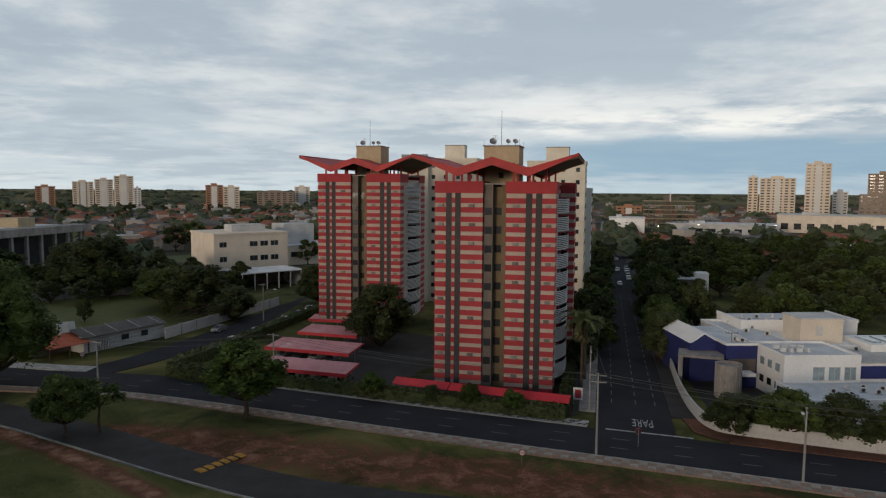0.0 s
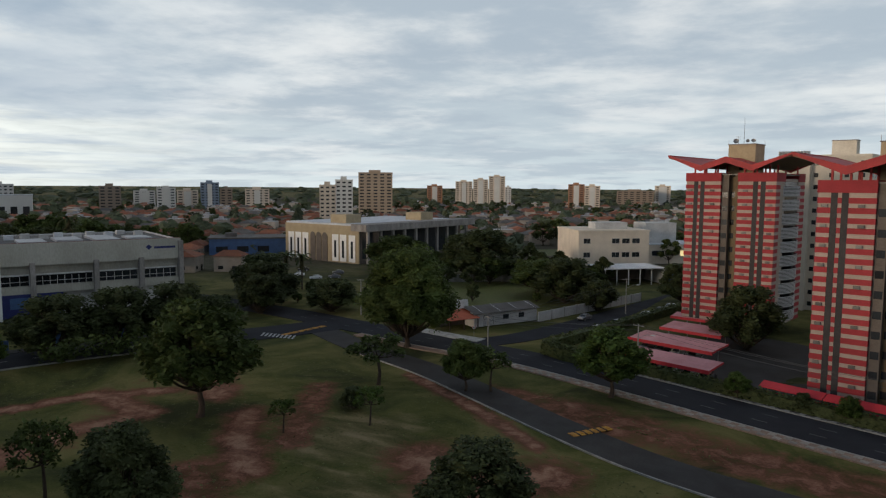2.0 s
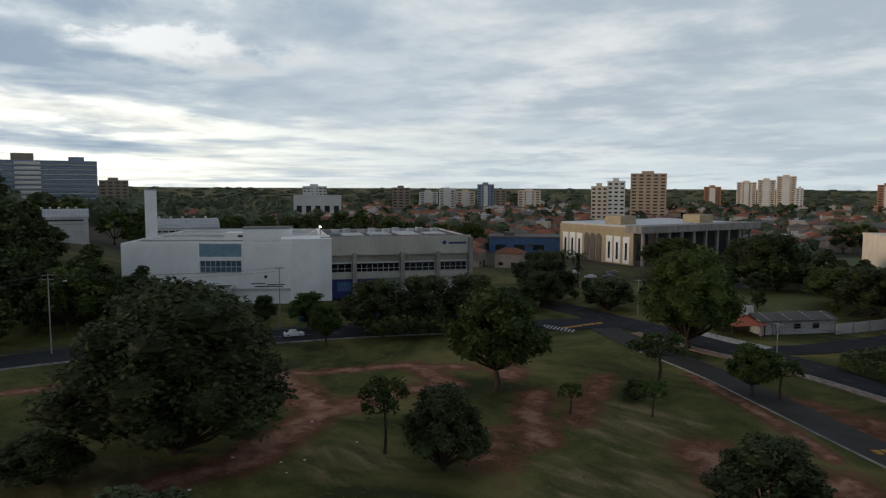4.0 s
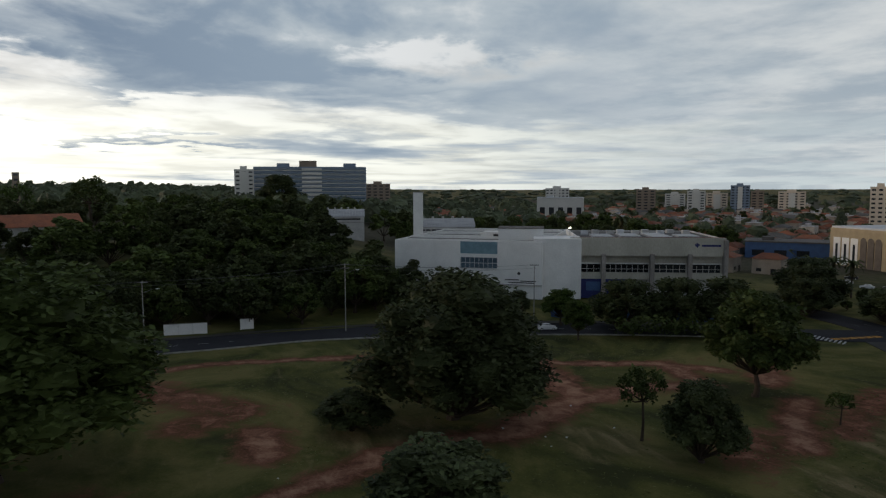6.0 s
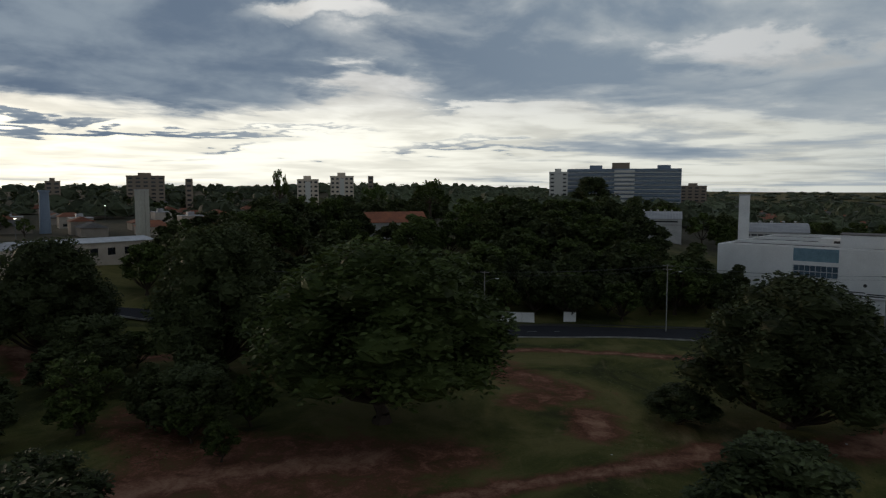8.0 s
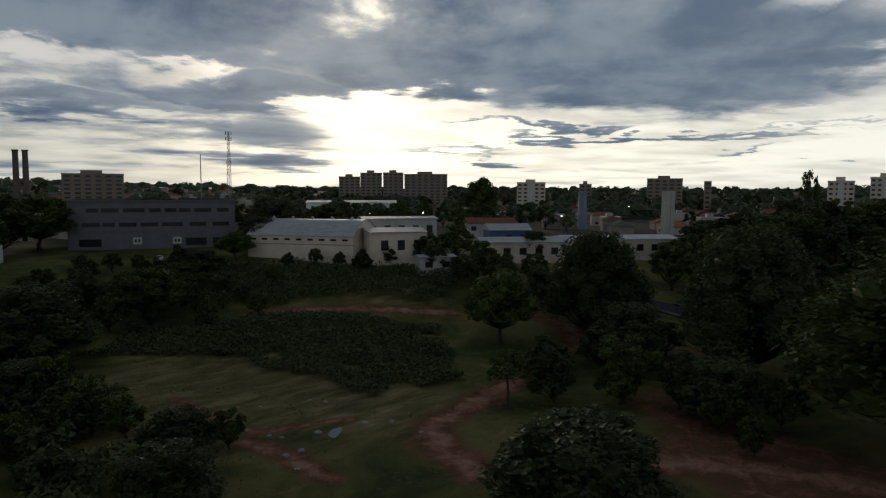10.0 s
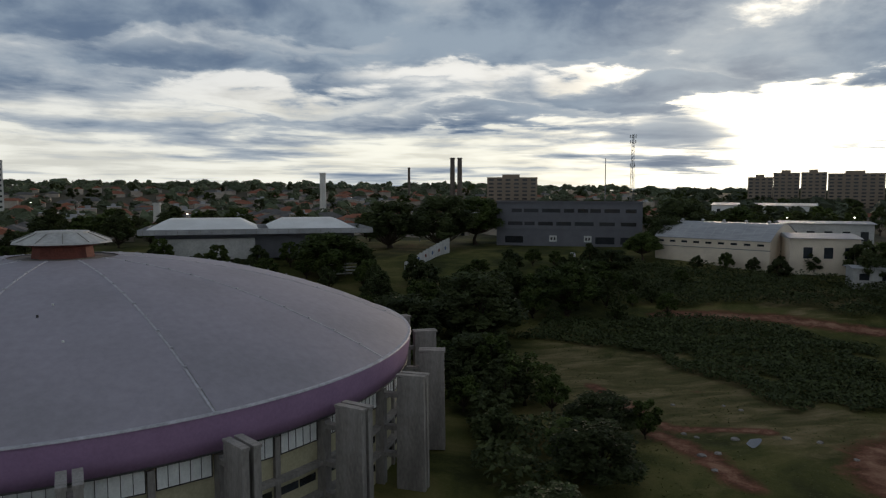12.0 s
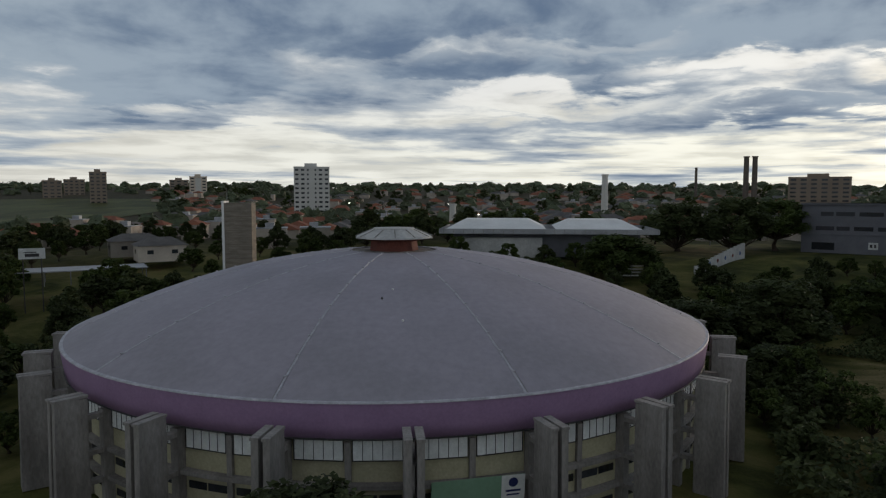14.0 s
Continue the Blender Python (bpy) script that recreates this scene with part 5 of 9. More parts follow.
# white courthouse-like building with glass bay
front = thing("white_building", pose(-189.0, 40.8, 0, 0, 0, 53.5), "white two-storey public building with blue glass bay", "public building")
L, D, H = 36.2, 62.0, 16.4
part("wall", box(-8.4, 12.0, -0.0, 0.5, 0, H), WHITE, front)
part("wall", box(23.2, L, 0.0, 0.5, 0, H), WHITE, front)
part("wall", box(12.0, 23.2, 0.0, 0.5, 0, 8.5), WHITE, front)
part("wall", box(12.0, 23.2, 0.9, 1.3, 8.5, H), WHITE, front)
bay = part("glass_bay", box(12.0, 23.2, 0.30, 0.55, 12.7, H - 0.2), BLUE_GLASS, front, "pale blue glass band")
part("glass_bay", box(12.0, 23.2, 0.45, 0.6, 8.5, 11.6), BAND_GLASS, front, "dark window band")
for i in range(9):
    part("mullion", box(12.1 + i * 1.36, 12.2 + i * 1.36, 0.35, 0.45, 8.5, 11.6), LIGHT_METAL, front)
part("spandrel", box(12.0, 23.2, 0.2, 0.9, 11.6, 12.7), WHITE, front)
part("transom", box(12.0, 23.2, 0.33, 0.44, 9.9, 10.05), LIGHT_METAL, front)
part("sun_shade", box(12.0, 23.2, -0.3, 0.2, 8.4, 8.55), LIGHT_METAL, front)
part("side_wall", box(-8.4, -7.9, 0.5, D, 0, H), WHITE, front)
for i in range(12):
    part("side_glass", box(-8.46, -8.4, 2 + i * 3.3, 4.9 + i * 3.3, 6.0, 13.5), BLUE_GLASS, front)
part("side_wall", box(L - 0.5, L, 0.5, D, 0, H), WHITE, front)
part("rear_wall", box(-8.4, L, D - 0.5, D, 0, H), WHITE, front)
roof = part("roof", box(-7.9, L - 0.5, 0.5, D - 0.5, H - 0.7, H - 0.3), ROOF_DARK, front, "dark recessed roof with pale fascias")
for i in range(6):
    part("roof_fin", box(-7.9, L - 0.5, 4.0 + i * 9.2, 4.9 + i * 9.2, H - 0.3, H + 0.05 + 0.25 * (i % 2)), WHITE, roof)
part("roof_house", box(14, 26, 18, 25, H - 1.0, H + 1.5), WHITE, roof)
part("roof_house_slot", box(18, 22, 17.95, 18.0, H + 0.2, H + 0.9), CHARCOAL, roof)
porch = part("porch", box(3.5, 21.5, -5.5, 0.0, 4.4, 5.1), GREYWHITE, front, "flat concrete entrance porch")
for u in (4.0, 12.0, 20.8):
    part("porch_post", box(u - 0.4, u + 0.4, -5.3, -4.6, 0, 4.4), GREYWHITE, porch)
part("porch_roof", box(4.2, 12.0, -5.0, -0.5, 5.1, 5.16), ROOF_DARK, porch)
part("porch_roof", box(12.6, 20.8, -5.0, -0.5, 5.1, 5.16), ROOF_DARK, porch)
# dark glass door sheet also stands in for the shade under the porch
part("porch_shadow_door", box(6, 18, -0.06, 0.0, 0.2, 3.8), DARK_GLASS, front)
part("ledge", box(21.5, L, -0.5, 0.0, 3.9, 4.2), GREYWHITE, front)
for i, (a, b, z) in enumerate(((25.5, 29.5, 5.3), (29.9, 34.5, 5.0), (26.5, 34.0, 4.5))):
    part("text_bar", box(a, b, -0.05, 0.0, z, z + 0.28), CHARCOAL, front, "small dark lettering as plain bars")
part("crest", Shape().turned([(0.0, 0), (0.45, 0), (0.45, 0.06)], 14).moved(pose(29.5, -0.01, 7.3, 90, 0, 0)), CHARCOAL, front)
link_m = pose(-168.6, 67.4, 0, 0, 0, 62)
stair = thing("white_stair_block", link_m, "tall plain white stair block between the two wings", "building wing")
part("wall", box(0.2, 13.8, 2.6, 16.0, 0, 17.3), WHITE, stair)
part("roof_box", box(-10.5, 3.0, 12.0, 22.0, 14.0, 19.6), WHITE, stair)
part("roof_box_cap", box(-10.7, 3.2, 11.8, 22.2, 19.6, 19.8), ROOF_DARK, stair)

# long office wing with concrete fins, recessed windows and a blue base
WING = pose(-166.6, 81.5, 0, 0, 0, 65.0)
WL = 41.0
wing = thing("office_wing", WING, "long grey-white office wing with concrete fins", "office building")
part("upper_wall", box(-2.6, WL, 0.0, 0.6, 12.3, 17.6), WING_WALL, wing, "broad blank upper wall")
part("recess_wall", box(0, WL, 2.2, 2.6, 0, 12.3), WING_WALL, wing)
part("sill_wall", box(0, WL, 0.3, 0.8, 5.6, 7.4), WING_WALL, wing)
part("blue_base", box(0, WL * 0.32, 0.2, 0.9, 0.0, 5.6), BLUE, wing, "deep blue ground floor wall")
part("blue_panel", box(2.0, 6.0, 0.1, 0.2, 2.2, 4.8), SKYBLUE, wing)
part("base_wall", box(WL * 0.32, WL, 1.8, 2.2, 0.0, 5.6), GREYWHITE, wing)
for i, u in enumerate((6.8, 20.5, 31.0, WL - 0.2)):
    part("fin", box(u - 0.55, u + 0.55, -1.2, 0.9, 0, 13.0 if i < 3 else 17.0), CONCRETE, wing, "grey concrete fin")
for a, b in ((0.3, 6.2), (7.4, 19.9), (21.1, 30.4), (31.6, WL - 0.9)):
    n = max(2, int((b - a) / 1.55))
    part("window_band", box(a, b, 2.1, 2.16, 7.4, 10.0), DARK_GLASS, wing, "dark band of windows behind pale bars")
    for i in range(n + 1):
        u = a + (b - a) * i / n
        part("bar", box(u - 0.05, u + 0.05, 1.0, 1.12, 7.4, 9.6), LIGHT_METAL, wing)
    part("shade_rail", box(a, b, 0.6, 1.3, 9.9, 10.2), LIGHT_METAL, wing)
    part("rail", box(a, b, 0.9, 1.0, 8.4, 8.5), LIGHT_METAL, wing)
part("flank", box(-0.4, 0.0, 0.62, 40.0, 0, 17.6), WHITE, wing)
part("end_wall", box(WL, WL + 0.4, 1.5, 40.0, 0, 17.2), GREYWHITE, wing)
part("rear_wall", box(0, WL, 39.6, 40.0, 0, 17.2), GREYWHITE, wing)
wroof = part("roof", box(0.0, WL, 0.6, 39.6, 16.4, 16.8), ROOF_DARK, wing, "dark flat roof with pale rooflights")
for i in range(4):
    part("rooflight", box(5 + i * 8.5, 11 + i * 8.5, 8 + (i % 2) * 3, 20 + (i % 3) * 3, 16.8, 17.35), ROOF_METAL, wroof)
part("parapet", box(0, WL, 0.6, 0.9, 16.8, 17.7), RUST, wroof)
for i in range(9):
    part("roof_plant", box(3 + i * 4.1, 5.2 + i * 4.1, 24 + (i * 5) % 9, 26 + (i * 5) % 9, 16.8, 18.0), GREYWHITE if i % 3 else ROOF_PALE, wroof)
logo = Shape().add([(32.2, -0.03, 15.6), (33.0, -0.03, 14.8), (33.8, -0.03, 15.6), (33.0, -0.03, 16.2)], [(0, 1, 2, 3)])
part("emblem", logo, BLUE, wing, "dark blue diamond emblem")
part("text_bar", box(34.3, 39.6, -0.04, 0.0, 15.1, 15.65), BLUE, wing, "name as a plain blue bar")
lamp = part("roof_lamp", Shape().turned([(0.0, 0.5), (0.35, 0.3), (0.35, 0), (0, 0)], 10).moved(pose(-1.0, 20, 19.0)), LAMP_ON, wing)
part("roof_lamp_post", Shape().tube((-1.0, 20, 16.5), (-1.0, 20, 19.0), 0.08, 0.08, 6), STEEL, wing)
# blue hoarding and forecourt wall along the road
fence = thing("blue_hoarding", pose(-131.0, 78.0, 0, 0, 0, 62), "low blue painted wall along the pavement", "wall")
for i in range(12):
    part("panel", box(i * 2.5 - 8, i * 2.5 - 5.56, 0, 0.18, 0, 2.0), SKYBLUE, fence)
fence2 = thing("blue_hoarding", pose(-139.0, 62.5, 0, 0, 0, 40), "low blue painted wall beside the entrance", "wall")
for i in range(4):
    part("panel", box(i * 2.5 - 5, i * 2.5 - 2.56, 0, 0.18, 0, 1.9), SKYBLUE, fence2)

for x, y, n, turn in ((-152.0, -30.0, 3, 86), (-153.0, -14.0, 1, 88)):
    gw = thing("garden_wall", pose(x, y, 0, 0, 0, turn), "short white plot wall at the foot of the wood", "wall")
    for i in range(n):
        part("wall_panel", box(i * 3.0, i * 3.0 + 2.95, 0, 0.2, -0.3, 2.6), WHITE, gw)
        part("coping", box(i * 3.0, i * 3.0 + 2.95, -0.04, 0.24, 2.6, 2.68), KERB, gw)

# slab water towers of pale concrete
for x, y, w, d, z1, lab in ((-219.6, 49.8, 4.3, 3.2, 30.5, "white slab water tower above the roofs"), (-212.6, -151.0, 3.8, 2.6, 32.2, "weathered concrete slab water tower")):
    z0 = hill(x, y)
    wt = thing("water_tower", pose(x, y, z0 - 0.4, 0, 0, 70), lab, "water tower")
    part("shaft", box(-d / 2, d / 2, -w / 2, w / 2, 0, z1 - z0), WHITE if y > 0 else WING_WALL, wt)
    part("cap", box(-d / 2 - 0.1, d / 2 + 0.1, -w / 2 - 0.1, w / 2 + 0.1, z1 - z0, z1 - z0 + 0.3), GREYWHITE, wt)
    part("joint", box(-d / 2 - 0.03, d / 2 + 0.03, -0.1, 0.1, 0.5, z1 - z0 - 0.3), KERB, wt)
z0 = hill(97, -166)
st = thing("stair_tower", pose(97.2, -166.5, z0 - 0.3, 0, 0, 12), "brown board-marked concrete tower with white edge", "tower")
part("shaft", box(-2.6, 3.2, -2, 2, 0, 30.2 - z0), BOARD_CONC, st)
for i in range(26):
    part("board_joint", box(-2.64, 3.24, 1.98, 2.03, 1 + i, 1.06 + i), TAUPE, st)
part("pale_edge", box(3.2, 3.7, -2.05, 2.05, 0, 30.6 - z0), WHITE, st)
part("aerial", Shape().tube((3.0, 0, 30.2 - z0), (3.0, 0, 32.4 - z0), 0.06, 0.04, 6), STEEL, st)

# civic building with arches
bk = thing("civic_building", pose(-207.0, 224.5, 0, 0, 0, -8), "ochre civic building with arches and deep flat roof", "public building")
part("wall", box(0, 44, 0, 0.6, 0, 15.2), TAN, bk)
part("side_wall", box(43.4, 44, 0.6, 70, 0, 13.0), TAUPE, bk)
part("side_wall", box(0, 0.6, 0.6, 70, 0, 15.2), TAN, bk)
part("rear_wall", box(0.6, 43.4, 69.4, 70, 0, 15.2), TAN, bk)
for i in range(3):
    s = Shape().box(16.0 + i * 3.6, 19.0 + i * 3.6, -0.25, 0.0, 0, 10.5)
    s.add([(17.5 + i * 3.6 + 1.5 * math.cos(a), -0.25, 10.5 + 1.6 * math.sin(a)) for a in [math.pi * k / 8 for k in range(9)]], [tuple(range(8, -1, -1))])
    part("arch", s, TAUPE, bk, "tall dark arched opening")
for u in (2.0, 6.5, 11.0, 29.0, 33.5, 38.5):
    part("white_panel", box(u, u + 3.6, -0.12, 0.0, 0.5, 11.5), WHITE, bk)
    part("window", box(u + 1.2, u + 2.4, -0.16, -0.12, 2, 9), DARK_GLASS, bk)
deep = part("deep_eave", box(40, 48.5, -0.4, 76, 13.2, 16.0), CONCRETE, bk, "deep grey concrete eave")
part("roof", box(0, 42, 0.6, 70, 15.2, 15.9), ROOF_PALE, bk)
for i in range(10):
    part("column", box(46.2, 47.2, 2 + i * 7.6, 3.1 + i * 7.6, 0, 13.2), CONCRETE, bk)
part("dark_glazing", box(43.98, 44.06, 2, 68, 2.0, 12.8), DARK_GLASS, bk)
for u, v in ((24, 4), (30, 46)):
    part("roof_house", box(u, u + 9, v, v + 9, 15.9, 19.4), TAN, bk)

# cream two-storey building behind the towers
be = thing("cream_building", pose(-86.3, 261.0, 0, 0, 0, 38), "cream two-storey building with flat roofs", "building")
part("wall", box(0, 30, 0, 26, 0, 13.6), BONE, be)
part("parapet", box(-0.3, 30.3, -0.3, 26.3, 13.6, 14.3), BONE, be)
part("wing", box(30, 58, 4, 24, 0, 7.8), BONE, be, "lower cream wing")
part("wing_roof", box(29.9, 58.2, 3.8, 24.2, 7.8, 8.1), ROOF_PALE, be)
part("tall_block", box(34, 48, 12, 24, 0, 16.5), GREYWHITE, be)
part("roof_house", box(10, 24, 8, 16, 14.3, 17.0), GREYWHITE, be)
for z in (3.4, 9.0):
    window_row(be, 2.0, 5.0, 0, z, 1.9, 1, DARK_GLASS)
    window_row(be, 13.5, 26.5, 0, z, 1.9, 3, DARK_GLASS, 1.2)
window_row(be, 33, 45, 4, 3.4, 2.0, 2, DARK_GLASS, 0.6)
part("lit_window", box(46, 50, 3.93, 3.99, 3.2, 5.4), WINDOW_ON, be, "lit yellow window")
part("lit_window", box(52, 54.5, 3.93, 3.99, 3.4, 5.2), WINDOW_ON, be)
sh = thing("open_shed", pose(-61.5, 211.0, 0, 0, 0, 40), "open shed with pale metal roof on thin posts", "shed")
part("roof", box(0, 21, 0, 14, 5.2, 5.5), ROOF_PALE, sh)
for i in range(20):
    part("roof_rib", box(0.5 + i * 1.05, 0.58 + i * 1.05, 0, 14, 5.5, 5.56), WHITE, sh)
for i in range(6):
    part("post", box(0.3 + i * 4.05, 0.55 + i * 4.05, 0.2, 0.45, 0, 5.2), LIGHT_METAL, sh)
part("back_wall", box(0, 21, 13.4, 13.8, 0, 5.0), TAUPE, sh)
part("side_wall", box(21, 21.4, 0, 14, 0, 5.6), GREYWHITE, sh)
part("blue_fence", box(22, 31, 2, 2.2, 0, 3.2), SKYBLUE, sh)

# corner house with the tarpaulin
ch = thing("corner_house", pose(-70.5, 124.8, 0, 0, 0, 60), "low white corner house with grey roof and red lean-to", "house")
part("wall", box(6, 24, 1, 9, 0, 3.1), GREYWHITE, ch)
s = Shape().add([(5.6, 0.4, 3.1), (24.4, 0.4, 3.1), (24.4, 5.0, 4.2), (5.6, 5.0, 4.2), (5.6, 9.6, 3.1), (24.4, 9.6, 3.1)], [(0, 1, 2, 3), (3, 2, 5, 4)])
s.add([(5.6, 0.4, 3.0), (24.4, 0.4, 3.0), (24.4, 9.6, 3.0), (5.6, 9.6, 3.0)], [(3, 2, 1, 0)])
part("roof", s, ROOF_DARK, ch)
for i in range(18):
    part("roof_rib", Shape().add([(6 + i, 0.4, 3.16), (6.12 + i, 0.4, 3.16), (6.12 + i, 5.0, 4.26), (6 + i, 5.0, 4.26)], [(0, 1, 2, 3)]), ROOF_PALE if i % 5 == 2 else ROOF_DARK, ch)
lean = Shape().add([(-1.5, -0.6, 2.5), (6.5, -0.6, 2.5), (6.5, 6.0, 3.6), (-1.5, 6.0, 3.6), (-1.5, -0.6, 2.38), (6.5, -0.6, 2.38), (6.5, 6.0, 3.48), (-1.5, 6.0, 3.48)],
                   [(0, 1, 2, 3), (7, 6, 5, 4), (4, 5, 1, 0), (5, 6, 2, 1), (6, 7, 3, 2), (7, 4, 0, 3)])
part("lean_to_roof", lean, CLAY_BRIGHT, ch, "red clay tile lean-to roof")
for u in (-1.2, 2.5, 6.2):
    part("post", box(u - 0.1, u + 0.1, -0.3, -0.1, 0, 2.42), BARK, ch)
part("back_wall", box(-1.4, 6, 5.4, 5.7, 0, 3.3), TAUPE, ch)
part("gate", box(8.5, 11.5, 0.93, 0.99, 0.05, 2.5), STEEL, ch)
for i in range(9):
    part("gate_bar", box(8.6 + i * 0.34, 8.68 + i * 0.34, 0.88, 0.93, 0.05, 2.5), WHITE, ch)
for u in (14, 18.5):
    part("window", box(u, u + 1.6, 0.94, 0.99, 1.2, 2.3), DARK_GLASS, ch)
sheet = Shape()
for i in range(5):
    for j in range(4):
        pts = [(3.4 + (i + a) * 0.75, 5.0 + (j + b) * 0.1 + 0.15 * math.sin((i + a) * 1.7), 3.75 + (j + b) * 0.55 - 0.3 * ((i + a) - 2.5) ** 2 * 0.12 + 0.1 * math.sin((j + b) * 2 + i)) for a, b in ((0, 0), (1, 0), (1, 1), (0, 1))]
        sheet.add(pts, [(0, 1, 2, 3)])
solid("tarpaulin", sheet, PLASTIC_WHITE, "white rumpled tarpaulin propped on the lean-to roof", "tarpaulin", pose(-70.5, 124.8, 0, 0, 0, 60))
wall_line = thing("garden_wall", pose(-57.6, 146.0, 0, 0, 0, 72), "long pale rendered garden wall along the back street", "wall")
for i in range(9):
    part("wall_panel", box(i * 5 - 2, i * 5 + 2.9, 0, 0.25, 0, 2.3), GREYWHITE, wall_line)
    part("pier", box(i * 5 + 2.9, i * 5 + 3.2, -0.05, 0.3, 0, 2.5), KERB, wall_line)
wall2 = thing("garden_wall", pose(-118.0, 186.0, 0, 0, 0, 35), "long grey wall behind the rough field", "wall")
for i in range(12):
    part("wall_panel", box(i * 5, i * 5 + 4.9, 0, 0.25, 0, 2.4), KERB, wall2)
solid("field", Shape().add([(-122, 150, 0.03), (-74, 144, 0.03), (-66, 170, 0.03), (-72, 215, 0.03), (-112, 190, 0.03)], [(0, 1, 2, 3, 4)]), GRASS, "rough overgrown green field", "field", kind="structure")
solid("field", Shape().add([(-150, 262, 0.03), (-100, 300, 0.03), (-112, 330, 0.03), (-165, 290, 0.03)], [(0, 1, 2, 3)]), GRASS, "bright green lawn beyond the field", "field", kind="structure")

# clinic: white boxes, blue gable, drum water tank, roof plant
cl = thing("clinic", pose(51.6, 103.0, 0, 0, 0, 3), "white and deep blue clinic with flat grey roofs", "clinic")
part("main_block", box(0, 12.0, 0, 10, 0, 6.9), WHITE, cl, "white main block")
part("roof", box(0.3, 11.7, 0.3, 9.7, 6.9, 6.94), ROOF_PALE, cl)
par = Shape()
for a in ((0, 12, 0, 0.3), (0, 12, 9.7, 10), (0, 0.3, 0.3, 9.7), (11.7, 12, 0.3, 9.7)):
    par.box(*a, 6.9, 7.3)
part("parapet", par, WHITE, cl)
window_row(cl, 4.2, 11.6, 0.0, 3.5, 1.9, 3, PALE_GLASS, 0.7)
for i in range(3):
    part("side_window", box(-0.04, 0.02, 1.2 + i * 2.3, 2.4 + i * 2.3, 4.4, 5.6), PALE_GLASS, cl)
    part("side_window", box(-0.04, 0.02, 1.2 + i * 2.3, 2.4 + i * 2.3, 1.6, 2.7), DARK_GLASS, cl)
part("low_wing", box(-1.2, 20, -10, -0.02, 0, 3.0), WHITE, cl, "low wing with pale grey roof")
part("low_roof", box(-0.9, 19.7, -9.7, -0.05, 3.0, 3.04), ROOF_PALE, cl)
part("low_parapet", Shape().box(-1.2, -0.9, -10, 0, 3.0, 3.45).box(-0.9, 20, -10, -9.7, 3.0, 3.45), WHITE, cl)
part("blue_band", box(-1.26, -1.2, -10, -0.5, 0.6, 2.9), BLUE, cl)
part("blue_block", box(-5.2, -0.02, 8.0, 24.0, 0, 7.0), BLUE, cl, "deep blue block with gabled parapet")
part("blue_flank", box(-9.5, -5.2, 12.0, 24.0, 0, 6.6), BLUE, cl)
gb = Shape().add([(-9.8, 11.8, 6.6), (-7.2, 11.8, 8.3), (-5.0, 11.8, 7.0), (-9.8, 24, 6.6), (-7.2, 24, 8.3), (-5.0, 24, 7.0)], [(0, 2, 1), (3, 4, 5), (0, 1, 4, 3), (1, 2, 5, 4)])
part("gable_roof", gb, WHITE, cl)
part("gable_face", Shape().add([(-9.6, 11.76, 6.4), (-5.1, 11.76, 6.8), (-7.2, 11.76, 8.05)], [(0, 1, 2)]), BLUE, cl)
part("blue_roof", box(-5.0, -0.2, 8.2, 23.8, 7.0, 7.06), ROOF_PALE, cl)
part("blue_parapet", Shape().box(-5.3, 0.0, 7.9, 8.2, 7.0, 7.35).box(-5.3, -5.0, 8.2, 24, 7.0, 7.35), WHITE, cl)
part("grey_panel", box(-4.8, -0.3, 7.9, 7.98, 2.8, 4.8), TAUPE, cl)
part("entrance_canopy", box(-4.6, -1.2, 5.8, 8.0, 2.4, 2.9), WHITE, cl)
part("penthouse", box(9.0, 16.4, 11.5, 17, 6.5, 10.6), BONE, cl, "cream penthouse box on the roof")
part("penthouse_base", box(7.0, 18.0, 10.0, 20, 0, 6.5), WHITE, cl)
part("penthouse_cap", box(8.8, 16.6, 11.3, 17.2, 10.6, 10.8), GREYWHITE, cl)
part("penthouse_sign", box(11.8, 12.8, 11.43, 11.49, 7.8, 9.4), GREYWHITE, cl)
part("rear_block", box(0, 7.0, 10.0, 30, 0, 6.7), WHITE, cl, "white rear block")
part("rear_roof", box(0.2, 7.0, 10.2, 29.7, 6.7, 6.76), ROOF_PALE, cl)
part("rear_hall", box(4, 26, 22, 32, 0, 7.9), WHITE, cl, "white rear hall")
part("rear_hall_roof", box(4.3, 25.7, 22.3, 31.7, 7.9, 7.96), ROOF_PALE, cl)
part("east_block", box(12.0, 32, 1.5, 16, 0, 5.6), WHITE, cl)
part("east_roof", box(11.9, 32.2, 1.3, 16.2, 5.6, 5.8), GREYWHITE, cl)
part("east_blue", box(12.2, 32, 1.44, 1.5, 3.2, 5.2), BLUE, cl)
tank = thing("water_tank", pose(44.4, 105.8, 0), "round grey concrete water tank with seams", "water tank")
part("drum", Shape().turned([(1.9, 0), (1.9, 5.2), (1.7, 5.25), (1.7, 4.9), (0.1, 4.85)], 28), CONCRETE, tank, smooth=False)
for k in range(14):
    a = math.tau * k / 14
    part("seam", Shape().tube((1.92 * math.cos(a), 1.92 * math.sin(a), 0.1), (1.92 * math.cos(a), 1.92 * math.sin(a), 5.1), 0.05, 0.05, 4), KERB, tank)
part("rim", Shape().turned([(2.0, 5.1), (2.0, 5.3), (1.75, 5.3), (1.75, 5.1)], 28), CONCRETE, tank)
gate = thing("gatehouse", pose(42.2, 113.0, 0, 0, 0, -20), "flat-roofed concrete gate portal", "gate")
part("roof", box(-3, 4, -2.5, 2.5, 4.9, 5.3), CONCRETE, gate)
